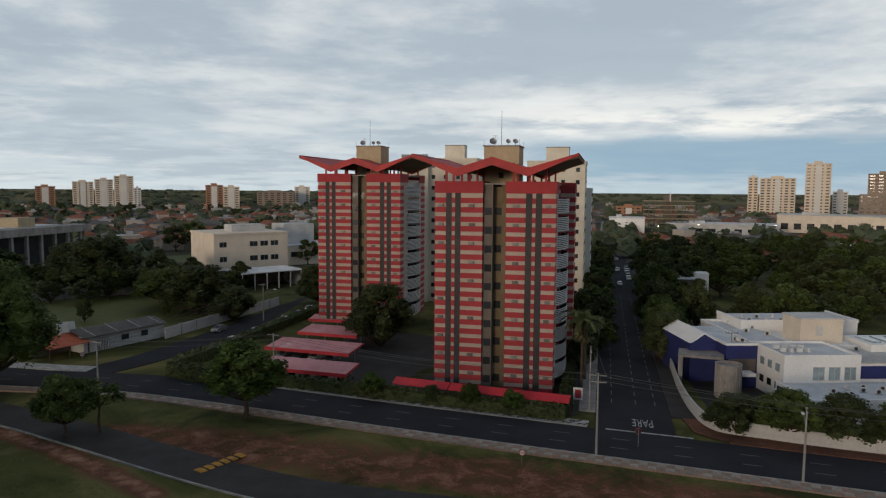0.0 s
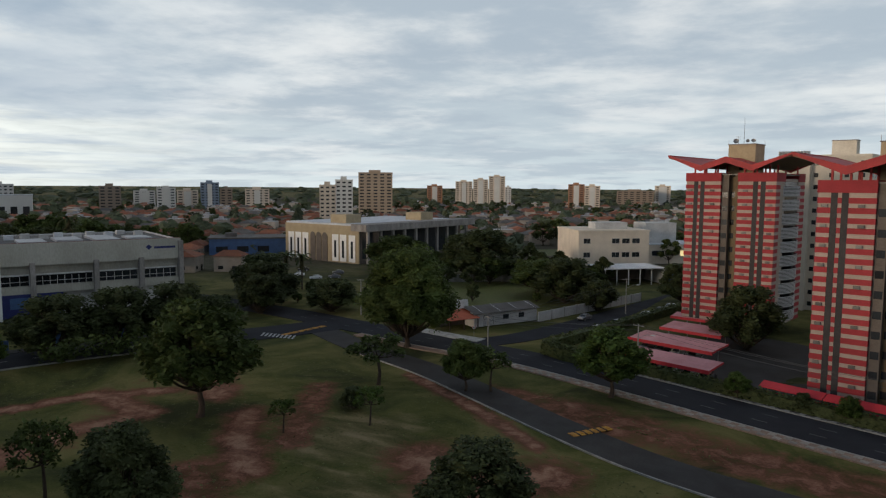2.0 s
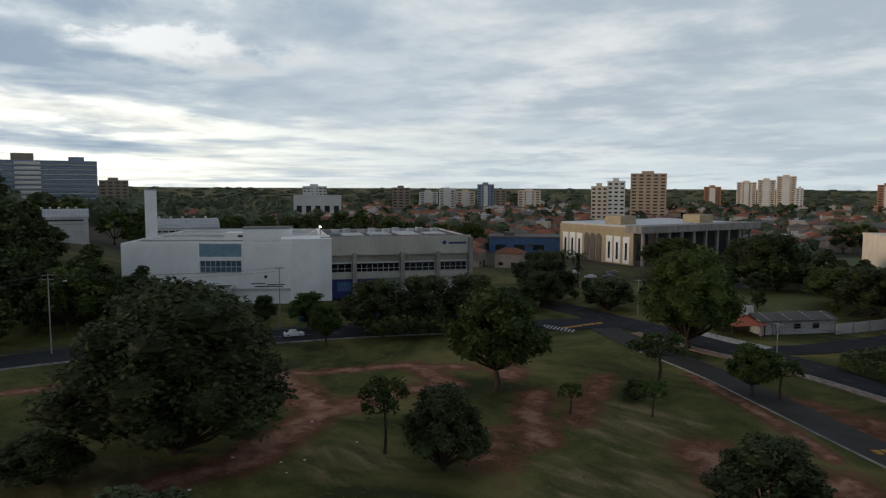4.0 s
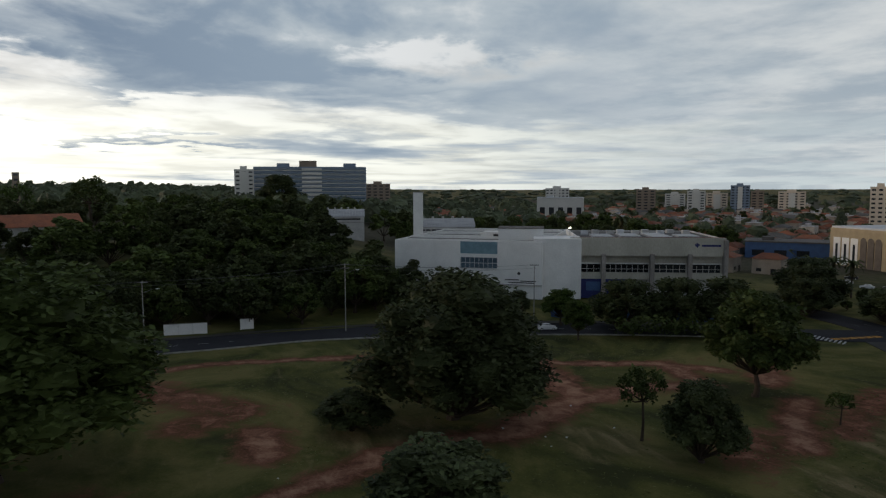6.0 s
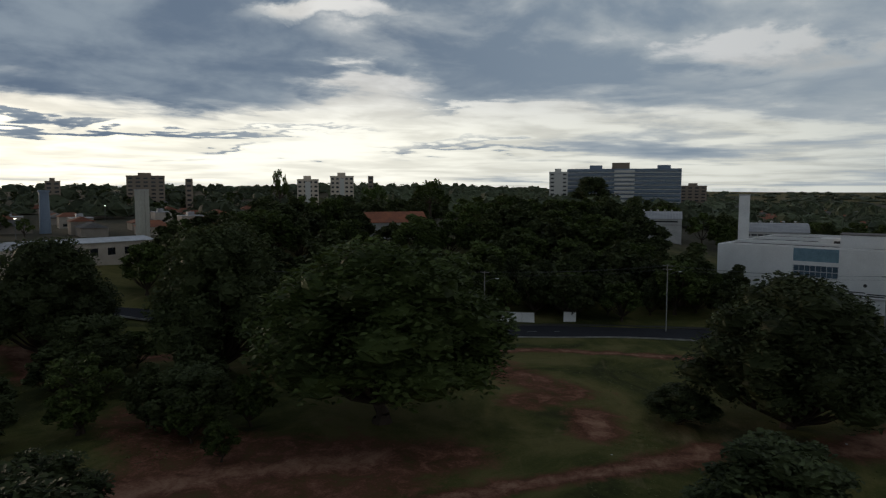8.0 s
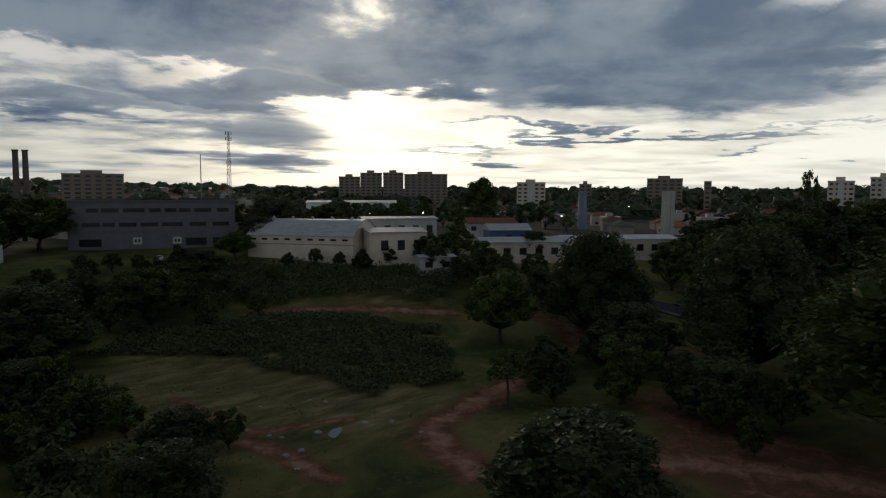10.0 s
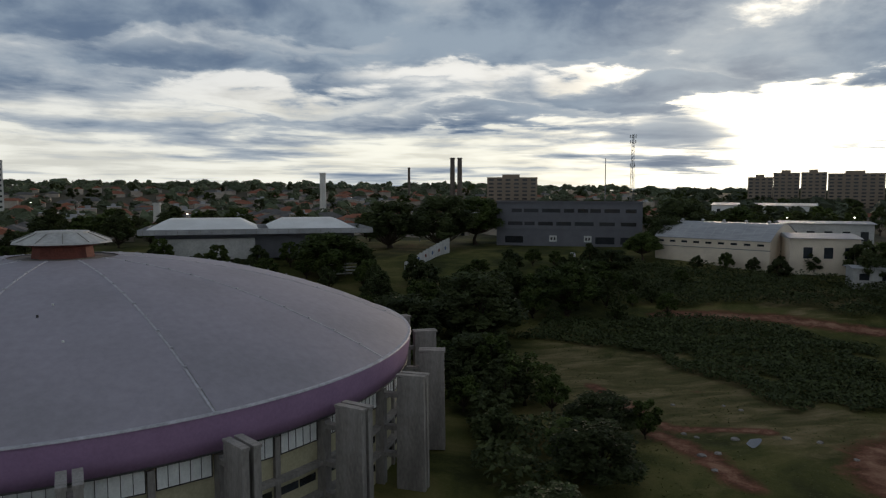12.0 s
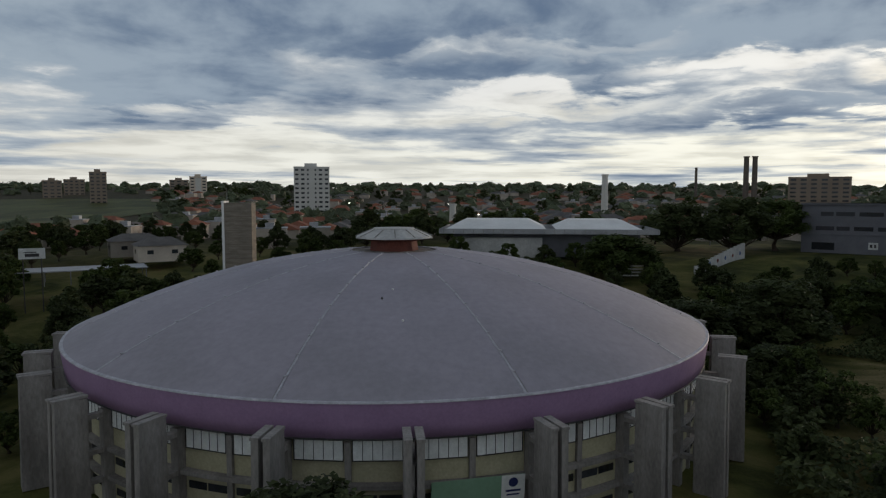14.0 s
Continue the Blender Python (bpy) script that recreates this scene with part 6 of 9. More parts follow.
for u, v in ((-2.6, -2.1), (3.6, -2.1), (-2.6, 2.1), (3.6, 2.1)):
    part("column", box(u - 0.35, u + 0.35, v - 0.35, v + 0.35, 0, 4.9), CONCRETE, gate)
rnd = random.Random(5)
for k in range(26):
    x, y, z = ((64 + rnd.uniform(0, 14), 108 + rnd.uniform(0, 8), 5.8) if k > 21 else (53 + rnd.uniform(0, 4), 118 + rnd.uniform(0, 12), 6.76) if k > 16 else (53.0 + (k % 4) * 1.3, 106.5 + (k // 4) * 2.2, 6.94) if k < 8 else (56 + rnd.uniform(0, 9), 95.5 + rnd.uniform(0, 5), 3.04) if k < 14 else (47.6 + rnd.uniform(0, 2), 113 + rnd.uniform(0, 8), 7.06))
    ac_unit(x, y, z, rnd.choice((0, 90, 180)) - 3)
part("rear_parapet", Shape().box(3.9, 26.1, 21.9, 22.2, 7.9, 8.5).box(3.9, 4.2, 22.2, 32, 7.9, 8.5).box(25.8, 26.1, 22.2, 32, 7.9, 8.5), WHITE, cl)
part("side_parapet", Shape().box(-0.1, 0.2, 10.0, 30, 6.7, 7.2).box(0.2, 7.0, 29.7, 30.0, 6.7, 7.2), WHITE, cl)
part("roof_step", box(19, 31, 8.0, 15.6, 5.8, 7.0), WHITE, cl)
for i in range(4):
    part("skylight", box(20.2 + i * 2.6, 21.8 + i * 2.6, 9.5, 14.0, 7.0, 7.25), PALE_GLASS, cl)
for k in range(14):
    ac_unit(56.5 + (k % 7) * 2.9, 126.5 + (k // 7) * 3.4, 7.96, (0, 90)[k % 2] - 3)
cw = thing("boundary_wall", Matrix(), "white curved boundary wall of the clinic", "wall")
cwl = rounded([(50, 166), (44.5, 140), (41.3, 123.8), (38.0, 109.5), (36.0, 97.5), (36.4, 90.6), (41.0, 87.6), (53.5, 82.4), (90, 70)], 8)
for a, b in zip(cwl, cwl[1:]):
    d = Vector((b[0] - a[0], b[1] - a[1]))
    part("wall_panel", box(0, d.length + 0.02, -0.12, 0.12, 0, 1.9), GREYWHITE, cw, at=pose(a[0], a[1], 0, 0, 0, math.degrees(math.atan2(d.y, d.x))))
solid("clinic_yard", Shape().add([(38, 92, 0.03), (52, 84, 0.03), (95, 70, 0.03), (100, 140, 0.03), (52, 160, 0.03), (43, 125, 0.03)], [(0, 1, 2, 3, 4, 5)]), OLD_ASPHALT, "dark yard inside the clinic wall", "yard", kind="structure")
wh = thing("flat_house", pose(62.5, 204.0, 0, 0, 0, -13), "flat white-roofed house among the street trees", "house")
part("wall", box(0, 11, 0, 10, 0, 6.0), TAUPE, wh)
part("roof", box(-0.4, 11.4, -0.4, 10.4, 6.0, 6.6), WHITE, wh)
part("tank_box", box(11.5, 15.5, 2, 8, 0, 7.6), WHITE, wh)

# grey office, workshops and halls to the south-west
oz = hill(-72, -257)
of = thing("grey_office", pose(-94.2, -246.2, oz - 0.2, 0, 0, -26.2), "long grey three-storey office with dark window bands", "office building")
oh = 28.9 - oz
part("wall", box(0, 50.5, 0, -16, 0, oh).moved(pose(0, 0, 0)), GREY_OFFICE, of)
part("cornice", box(-0.3, 50.8, -0.3 - 16, 0.5, oh - 0.5, oh), GREY_OFFICE, of)
rnd = random.Random(8)
for r, z in enumerate((oh - 4.0, oh - 8.6, 1.0)):
    u = 2.0
    while u < 46:
        w = rnd.choice((3.6, 5.2, 6.5))
        if r < 2 or rnd.random() < 0.6:
            win = part("window", box(u, min(u + w, 49.5), 0.0, 0.07, z, z + (1.3 if r < 2 else 2.4)), DARK_GLASS, of)
            part("window_lintel", box(u - 0.2, min(u + w, 49.5) + 0.2, 0.0, 0.3, z + (1.3 if r < 2 else 2.4), z + (1.5 if r < 2 else 2.6)), GREY_OFFICE, win)
        u += w + rnd.choice((1.2, 2.0, 0.7))
part("string_course", box(-0.1, 50.6, 0.0, 0.2, oh - 5.4, oh - 5.0), GREY_OFFICE, of)
part("string_course", box(-0.1, 50.6, 0.0, 0.2, oh - 10.0, oh - 9.6), GREY_OFFICE, of)
for u in (17.0, 29.0):
    b = part("sign_board", box(u, u + 2.6, 0.3, 0.42, 1.6, 3.8), PLASTIC_WHITE, of, "white sign board")
    part("sign_mark", box(u + 0.5, u + 1.1, 0.42, 0.45, 2.2, 3.2), CHARCOAL, b)
    part("sign_mark", box(u + 1.5, u + 2.2, 0.42, 0.45, 2.2, 3.2), CHARCOAL, b)


def vaulted_hall(x, y, rot, ln, dp, wall, rise, m_wall, label):
    z = hill(x, y) - 0.3
    h = thing("workshop_hall", pose(x, y, z, 0, 0, rot), label, "workshop")
    part("wall", box(0, ln, -dp, 0, 0, wall), m_wall, h)
    n = 12
    arc = [(-dp * k / n, wall + rise * math.sin(math.pi * k / n)) for k in range(n + 1)]
    s = Shape()
    outer = [(v * 1.03 + 0.3, zz + 0.12) for v, zz in arc]
    ring = outer + [(v * 1.03 + 0.3, zz - 0.03) for v, zz in reversed(arc)]
    m = len(ring)
    s.add([(-0.25, v, zz) for v, zz in ring] + [(ln + 0.25, v, zz) for v, zz in ring],
          [(i, (i + 1) % m, (i + 1) % m + m, i + m) for i in range(m)] + [(i, 2 * n + 1 - i, 2 * n - i, i + 1) for i in range(n)] + [(i + 1 + m, 2 * n - i + m, 2 * n + 1 - i + m, i + m) for i in range(n)])
    vault = part("roof", s, ROOF_METAL, h, "pale corrugated vaulted roof")
    rib = Shape()
    for (v0, z0), (v1, z1) in zip(outer, outer[1:]):
        rib.add([(-0.05, v0, z0 + 0.05), (0.05, v0, z0 + 0.05), (0.05, v1, z1 + 0.05), (-0.05, v1, z1 + 0.05)], [(0, 1, 2, 3)])
    rib = rib.mesh("roof_rib", GREYWHITE)
    for i in range(1, 12):
        part("roof_rib", rib, None, vault, at=(ln * i / 12, 0, 0))
    for u in (0.0, ln - 0.15):
        part("gable", Shape().add([(u, v, zz) for v, zz in arc] + [(u + 0.15, v, zz) for v, zz in arc], [tuple(range(n + 1)), tuple(range(2 * n + 1, n, -1))]), m_wall, h)
    for i in range(9):
        part("window", box(1.6 + i * ln / 9.2, 3.4 + i * ln / 9.2, -0.02, 0.06, wall - 1.35, wall - 0.75), DARK_GLASS, h)
    part("string_course", box(-0.1, ln + 0.1, 0.0, 0.12, wall - 2.6, wall - 2.35), KERB, h)
    for i in range(5):
        part("roof_vent", Shape().turned([(0.4, 0), (0.4, 0.5), (0.6, 0.7), (0.05, 1.0)], 10).moved(pose(4 + i * ln / 5.2, -dp * 0.45, wall + rise * 0.98)), GREYWHITE, h)
    return h


# white walls take cream render: the sunset glow is put into the colour
vaulted_hall(-103.3, -193.3, -58.2, 34.0, 22.0, 8.6, 4.6, BONE, "white workshop hall with vaulted metal roof")


def flat_hall(x, y, rot, ln, dp, h, wall, roof_m, label, rise=1.0):
    z = hill(x, y) - 0.3
    b = thing("low_hall", pose(x, y, z, 0, 0, rot), label, "hall")
    part("wall", box(0, ln, -dp, 0, 0, h), wall, b)
    part("roof", Shape().add([(-0.5, 0.6, h), (ln + 0.5, 0.6, h), (ln + 0.5, -dp / 2, h + rise), (-0.5, -dp / 2, h + rise), (-0.5, -dp - 0.6, h), (ln + 0.5, -dp - 0.6, h),
                              (-0.5, 0.6, h - 0.15), (ln + 0.5, 0.6, h - 0.15), (ln + 0.5, -dp - 0.6, h - 0.15), (-0.5, -dp - 0.6, h - 0.15)],
                             [(0, 1, 2, 3), (3, 2, 5, 4), (6, 7, 1, 0), (8, 9, 4, 5), (9, 8, 7, 6), (0, 3, 4, 9, 6), (1, 7, 8, 5, 2)]), roof_m, b)
    for i in range(max(2, int(ln / 5))):
        part("window", box(1.5 + i * 5, 3.7 + i * 5, -0.02, 0.06, h * 0.45, h * 0.75), DARK_GLASS, b)
    return b


# cream on the white annex too, for the same sunset glow
flat_hall(-121.0, -181.0, -27, 17.0, 16.0, 9.8, BONE, ROOF_METAL, "white gabled annex of the workshop")
flat_hall(-150.0, -206.0, -30, 26.0, 12.0, 9.6, GREYWHITE, ROOF_METAL, "long white shed behind the workshop", 0.6)
flat_hall(-158.0, -152.0, -35, 30.0, 14.0, 7.0, HOUSE_WALL, ROOF_METAL, "low shed with white metal roof", 1.2)
flat_hall(-190.0, -136.0, -35, 38.0, 12.0, 7.0, HOUSE_WALL, ROOF_PALE, "long low pale-roofed building", 1.0)
flat_hall(-165.0, -176.0, -35, 14.0, 10.0, 6.6, SKYBLUE, ROOF_METAL, "blue gabled kiosk with white roof", 2.0)
flat_hall(-300.0, -400.0, -40, 62.0, 24.0, 10.0, WHITE, ROOF_METAL, "large white distant warehouse", 1.5)
flat_hall(-205.0, -215.0, -40, 20.0, 12.0, 6.0, GREYWHITE, ROOF_RED, "white house-like hall with red roof", 2.0)
flat_hall(-118.0, -166.0, -27, 10.0, 6.0, 5.4, GREYWHITE, ROOF_METAL, "small white lean-to by the workshop", 0.5)
flat_hall(-262.5, -59.0, -68, 36.0, 14.0, 6.6, GREYWHITE, ROOF_RED, "long house with red tiled roof in the wood", 4.0)
# pale hall with stepped roof beyond the arena
hz = hill(28, -255)
ha = thing("market_hall", pose(0.5, -245.0, hz - 0.2, 0, 0, 3), "broad hall with stepped white metal roof", "hall")
hh = 21.4 - hz
part("wall", box(4, 62, -26, -2.0, 0, hh - 1.8), GREY_OFFICE, ha, "dark blue-grey hall wall")
part("front_wall", box(34, 61, -2.0, 0.4, 0, hh - 3.2), GREYWHITE, ha, "pale grimy front wall")
part("eave", Shape().add([(-1, 3, hh - 1.8), (66, 3, hh - 1.8), (66, 3, hh - 0.3), (-1, 3, hh - 0.3), (-1, -30, hh - 1.8), (66, -30, hh - 1.8), (66, -30, hh - 0.3), (-1, -30, hh - 0.3)],
                         [(0, 1, 2, 3), (5, 4, 7, 6), (1, 5, 6, 2), (4, 0, 3, 7), (4, 5, 1, 0)]), ROOF_METAL, ha, "pale deep metal eave")
for u0, u1 in ((4, 30), (33, 64)):
    part("roof_vault", Shape().add([(u0, 2, hh - 0.3), (u1, 2, hh - 0.3), (u1 - 5, -7, hh + 2.3), (u0 + 5, -7, hh + 2.3), (u0, -28, hh - 0.3), (u1, -28, hh - 0.3), (u1 - 5, -20, hh + 2.3), (u0 + 5, -20, hh + 2.3)],
                                   [(0, 1, 2, 3), (2, 6, 7, 3), (1, 5, 6, 2), (0, 3, 7, 4), (4, 7, 6, 5)]), WHITE, ha, "raised white roof bay")
for i in range(22):
    part("eave_rib", box(-0.6 + i * 3.1, -0.45 + i * 3.1, 3.0, 3.06, hh - 1.75, hh - 0.4), KERB, ha)
stalls = thing("white_railing", pose(9.5, -224.0, hill(9, -224), 0, 0, 10), "white slatted barrier below the hall", "barrier")
for i in range(4):
    part("slat", box(-5, 5, 0, 0.12, 0.5 + i * 0.9, 0.9 + i * 0.9), WHITE, stalls)
for u in (-4.8, 0, 4.8):
    part("post", box(u - 0.1, u + 0.1, 0.12, 0.3, -0.2, 4.2), STEEL, stalls)
mural = thing("mural_wall", pose(-27.0, -251.0, 0, 0, 0, 51.6), "white painted wall stepping down the slope", "wall")
for i in range(13):
    z = hill(-27.0 + i * 1.46, -251.0 + i * 1.84)
    part("wall_step", box(i * 2.35, i * 2.35 + 2.33, -0.2, 0.2, z - 1.5, z + 4.4 - 0.18 * i), GREYWHITE, mural)
    if i % 2:
        part("painted_patch", Shape().turned([(0.0, 0), (0.6, 0)], 9).moved(pose(i * 2.35 + 1.0, 0.22, z + 1.6, -90, 0, 0)), SKYBLUE if i % 4 == 1 else RUST, mural)
sail = Shape()
for i in range(8):
    for j in range(6):
        f = lambda a, b: (a * 0.9 - 3.6 + b * 0.4, 0.8 * math.sin(a * 0.5), (1 - ((a - 3.2 - b * 0.2) / 5) ** 2) * b * 1.25)
        sail.add([f(i, j), f(i + 1, j), f(i + 1, j + 1), f(i, j + 1)], [(0, 1, 2, 3)])
solid("tent_sail", sail, WHITE, "white tensile sail above the trees", "sail roof", pose(-25.0, -290.0, hill(-25, -290) + 2.2, 0, 0, 30))
solid("tent_mast", Shape().tube((0, 0, -0.3), (0, 0, 10.5), 0.18, 0.1, 8), STEEL, "grey steel mast of the sail roof", "mast", pose(-25.0, -290.4, hill(-25, -290)))
sgn = thing("club_sign", pose(145.6, -163.0, hill(145.6, -163) + 2.7, 0, 0, 40), "white sign board on two posts, lettering as plain bars", "sign")
part("board", box(-2.6, 2.6, -0.1, 0.1, 9.2, 11.6), PLASTIC_WHITE, sgn)
part("text_bar", box(-1.4, 1.4, 0.1, 0.14, 9.7, 10.4), CHARCOAL, sgn)
part("swoosh", box(-0.9, 1.6, 0.1, 0.14, 10.6, 10.8), CHARCOAL, sgn)
for u in (-1.8, 1.8):
    part("post", Shape().tube((u, 0, -3.0), (u, 0, 9.3), 0.12, 0.12, 8), CHARCOAL, sgn)


# ---- trees ----
def make_tree(seed, lobes, cards, size, leaf, label, trunk_share=0.26, spread=1.0, flat=0.75, cores=True, airy=0.0):
    """A tree of height 1 and crown radius 0.5: a tapered forked trunk and a crown of many leaf clumps on uneven lobes."""
    rnd = random.Random(seed)
    t = thing("tree", Matrix(), label, "tree", "trees")
    trunk = Shape()
    top = Vector((rnd.uniform(-0.03, 0.03), rnd.uniform(-0.03, 0.03), trunk_share * 1.25))
    bend = Vector((rnd.uniform(-0.02, 0.02), rnd.uniform(-0.02, 0.02), trunk_share * 0.6))
    trunk.tube((0, 0, -0.03), bend, 0.034, 0.026, 8, False).tube(bend, top, 0.026, 0.020, 8, False)
    trunk.tube((0, 0, -0.03), (0, 0, 0.03), 0.05, 0.033, 8, False)
    centres = []
    mid_z = trunk_share + (1 - trunk_share) * 0.36
    for k in range(lobes):
        share = (k + 0.5) / lobes
        a = k * 2.399 + rnd.uniform(-0.35, 0.35)
        high = 1.0 - 1.32 * share
        out = math.sqrt(max(0.0, 1 - high * high)) * rnd.uniform(0.84, 1.06)
        reach = 1.0 if rnd.random() < 0.75 else rnd.uniform(0.55, 0.85)
        rad = rnd.uniform(0.10, 0.155) * (1.1 if share < 0.2 else 1.0)
        rr = 0.385 * out * reach * spread
        z = mid_z + (high * (1 - mid_z - 0.11) * reach * rnd.uniform(0.88, 1.08) if high > 0 else high * (mid_z - trunk_share) * 0.9)
        c = Vector((rr * math.cos(a), rr * math.sin(a), z))
        centres.append((c, rad))
        mid = top.lerp(c, 0.5) + Vector((0, 0, -0.03))
        trunk.tube(top, mid, 0.014, 0.009, 6, False).tube(mid, c, 0.009, 0.003, 5, False)
    part("trunk", trunk, BARK, t)
    s = Shape()
    if cores:
        for c, rad in centres:
            n = len(s.v)
            for j in range(5):
                for i in range(7):
                    ph, th = math.pi * (j + 0.5) / 5, math.tau * (i + 0.5 * (j % 2)) / 7
                    q = rad * 0.66 * (1 + 0.22 * rnd.uniform(-1, 1))
                    s.v.append((c.x + q * math.sin(ph) * math.cos(th), c.y + q * math.sin(ph) * math.sin(th), c.z + q * flat * math.cos(ph)))
            for j in range(4):
                for i in range(7):
                    s.f.append((n + j * 7 + i, n + (j + 1) * 7 + i, n + (j + 1) * 7 + (i + 1) % 7, n + j * 7 + (i + 1) % 7))
            s.f += [tuple(n + i for i in range(7)), tuple(n + 28 + i for i in range(6, -1, -1))]
    weights = [r * r for _, r in centres]
    for c, rad in rnd.choices(centres, weights, k=cards):
        d = Vector((rnd.gauss(0, 1), rnd.gauss(0, 1), rnd.gauss(0.25, 1))).normalized()
        if d.z < -0.35 and rnd.random() < 0.6:
            d.z = -d.z
        p = c + Vector((d.x, d.y, d.z * flat)) * rad * (rnd.uniform(0.66, 1.10) if rnd.random() > airy else rnd.uniform(0.3, 1.25))
        leaf_card(s, p, size * rnd.uniform(0.6, 1.35), rnd)
    part("crown", s, leaf, t)
    return t


LAB = {"dark": "broad dark-leaved tree in full leaf", "mid": "spreading green leafy tree on a forked trunk", "light": "light green young tree with open crown",
       "far": "dark rounded distant tree", "sap": "slender sapling with a thin open crown"}
KINDS = {
    "big": [make_tree(21, 70, 24000, 0.0135, LEAF_MID, LAB["mid"], 0.08, 1.0, 0.85), make_tree(22, 70, 24000, 0.0135, LEAF_DARK, LAB["dark"], 0.03, 1.03, 0.9)],
    "round": [make_tree(31, 34, 6000, 0.022, LEAF_DARK, LAB["dark"], 0.02, 0.98, 0.95), make_tree(32, 34, 6000, 0.022, LEAF_MID, LAB["mid"], 0.17), make_tree(33, 32, 5600, 0.023, LEAF_LIGHT, LAB["light"], 0.18, 1.0)],
    "sap": [make_tree(41, 9, 1100, 0.034, LEAF_MID, LAB["sap"], 0.42, 0.95, 0.8, False, 0.5), make_tree(42, 8, 800, 0.034, LEAF_LIGHT, LAB["sap"], 0.38, 0.85, 0.9, False, 0.6)],
    "wood": [make_tree(51, 18, 1900, 0.040, LEAF_DARK, LAB["dark"], 0.06), make_tree(52, 19, 1900, 0.040, LEAF_MID, LAB["mid"], 0.08), make_tree(53, 17, 1900, 0.040, LEAF_DARK, LAB["dark"], 0.05, 0.9, 1.0), make_tree(54, 18, 1800, 0.040, LEAF_MID, LAB["mid"], 0.1)],
    "far": [make_tree(61, 8, 420, 0.07, LEAF_DARK, LAB["far"], 0.1), make_tree(62, 9, 420, 0.07, LEAF_MID, LAB["far"], 0.12), make_tree(63, 7, 420, 0.07, LEAF_DARK, LAB["far"], 0.1, 0.8, 1.1)],
}
used = {}


def tree(kind, which, x, y, h, r, turn=None, label=""):
    """Places a tree of that height and crown radius; the first of a kind is the model itself."""
    src = KINDS[kind][which % len(KINDS[kind])]
    base = pose(x, y, level(x, y), 0, 0, (x * 37 + y * 53) % 360 if turn is None else turn)
    if src.name in used:
        w0, h0 = used[src.name]
        ob = copy_thing(src, base @ Matrix.Diagonal((2 * r / w0, 2 * r / w0, h / h0, 1)))
    else:
        used[src.name] = (2 * r, h)
        src.matrix_basis = base @ Matrix.Diagonal((2 * r, 2 * r, h, 1))
        ob = src
    return tagged(ob, label) if label else ob


def joined(name, meshes, places, label, category):
    """Many copies of models in one mesh: places are (model index, matrix); each model is a list of (mesh, material)."""
    verts, faces, mats, slots, n = [], [], [], [], 0
    for which, m in places:
        for data, material in meshes[which]:
            co = np.empty(len(data.vertices) * 3, np.float32)
            data.vertices.foreach_get("co", co)
            mm = np.array(m)
            verts.append(co.reshape(-1, 3) @ mm[:3, :3].T + mm[:3, 3])
            if material not in mats:
                mats.append(material)
            k = mats.index(material)
            faces += [tuple(v + n for v in p.vertices) for p in data.polygons]
            slots += [k] * len(data.polygons)
            n += len(data.vertices)
    me = bpy.data.meshes.new(name)
    me.from_pydata(np.concatenate(verts).tolist(), [], faces)
    for m in mats:
        me.materials.append(m)
    me.polygons.foreach_set("material_index", slots)
    return solid(name, me, None, label, category, kind="stuff")


# park and roadside trees
tree("big", 0, -71.4, 106.8, 20.0, 10.2)
tree("round", 1, -74.6, 57.5, 16.5, 8.4)
tree("sap", 0, -64.8, 29.6, 9.9, 3.4)
tree("round", 0, -56.3, 31.8, 9.9, 5.3)
tree("big", 1, -81.0, 10.0, 20.3, 14.0)
tree("round", 0, -27.3, 48.0, 8.4, 6.0)
tree("round", 1, -48.0, 86.2, 8.3, 4.1)
tree("sap", 0, -61.5, 82.0, 8.4, 5.0)
tree("round", 2, -27.4, 94.6, 10.6, 6.4)
tree("sap", 0, -44.5, 88.0, 7.0, 3.6)
tree("sap", 1, -52.0, 66.0, 6.0, 2.4)
tree("sap", 1, -60.0, 58.0, 5.0, 2.0)
tree("round", 0, -58.0, 70.5, 3.2, 2.2, label="low dark bush in the grass")
tree("big", 0, -78.5, -45.5, 25.2, 18.5)
tree("round", 0, -47.9, -3.6, 9.6, 8.4)
tree("round", 0, -81.0, -4.5, 5.4, 5.6, label="dark bush in the hollow")
tree("round", 0, -30.5, -66.0, 11.6, 9.6)
tree("round", 0, -44.0, -72.0, 8.0, 6.5)
tree("big", 1, -104.7, -111.0, 22.0, 11.5)
tree("round", 1, -85.0, -121.0, 15.0, 8.0)
tree("big", 1, -102.6, -78.0, 25.5, 12.5)
tree("sap", 0, -70.0, -84.0, 10.5, 5.0)
tree("sap", 0, -56.0, -95.0, 9.0, 4.0)
tree("round", 0, -92.0, -96.0, 12.0, 7.5)
tree("round", 0, -72.0, -70.0, 9.0, 6.5)
tree("round", 1, -38.0, -179.0, 12.0, 8.6)
tree("round", 0, -12.0, -166.0, 15.0, 11.0)
tree("round", 0, 4.0, -163.0, 11.5, 9.0)
tree("round", 0, -4.5, -142.0, 8.0, 6.5)
tree("sap", 0, -8.5, -126.0, 8.0, 4.2)
tree("round", 0, 4.5, -84.0, 6.5, 5.5)
tree("round", 0, -6.0, -97.0, 7.0, 5.6)
tree("round", 0, -13.0, -110.0, 6.0, 5.0)
tree("round", 0, 47.0, -69.8, 12.0, 7.2, label="dark tree top close to the arena wall")
tree("round", 1, 13.5, -225.0, 12.0, 11.5)
tree("round", 0, -27.0, -262.0, 18.0, 13.0)
tree("round", 1, -42.0, -272.0, 17.0, 13.0)
tree("round", 0, -10.0, -268.0, 16.0, 12.0)
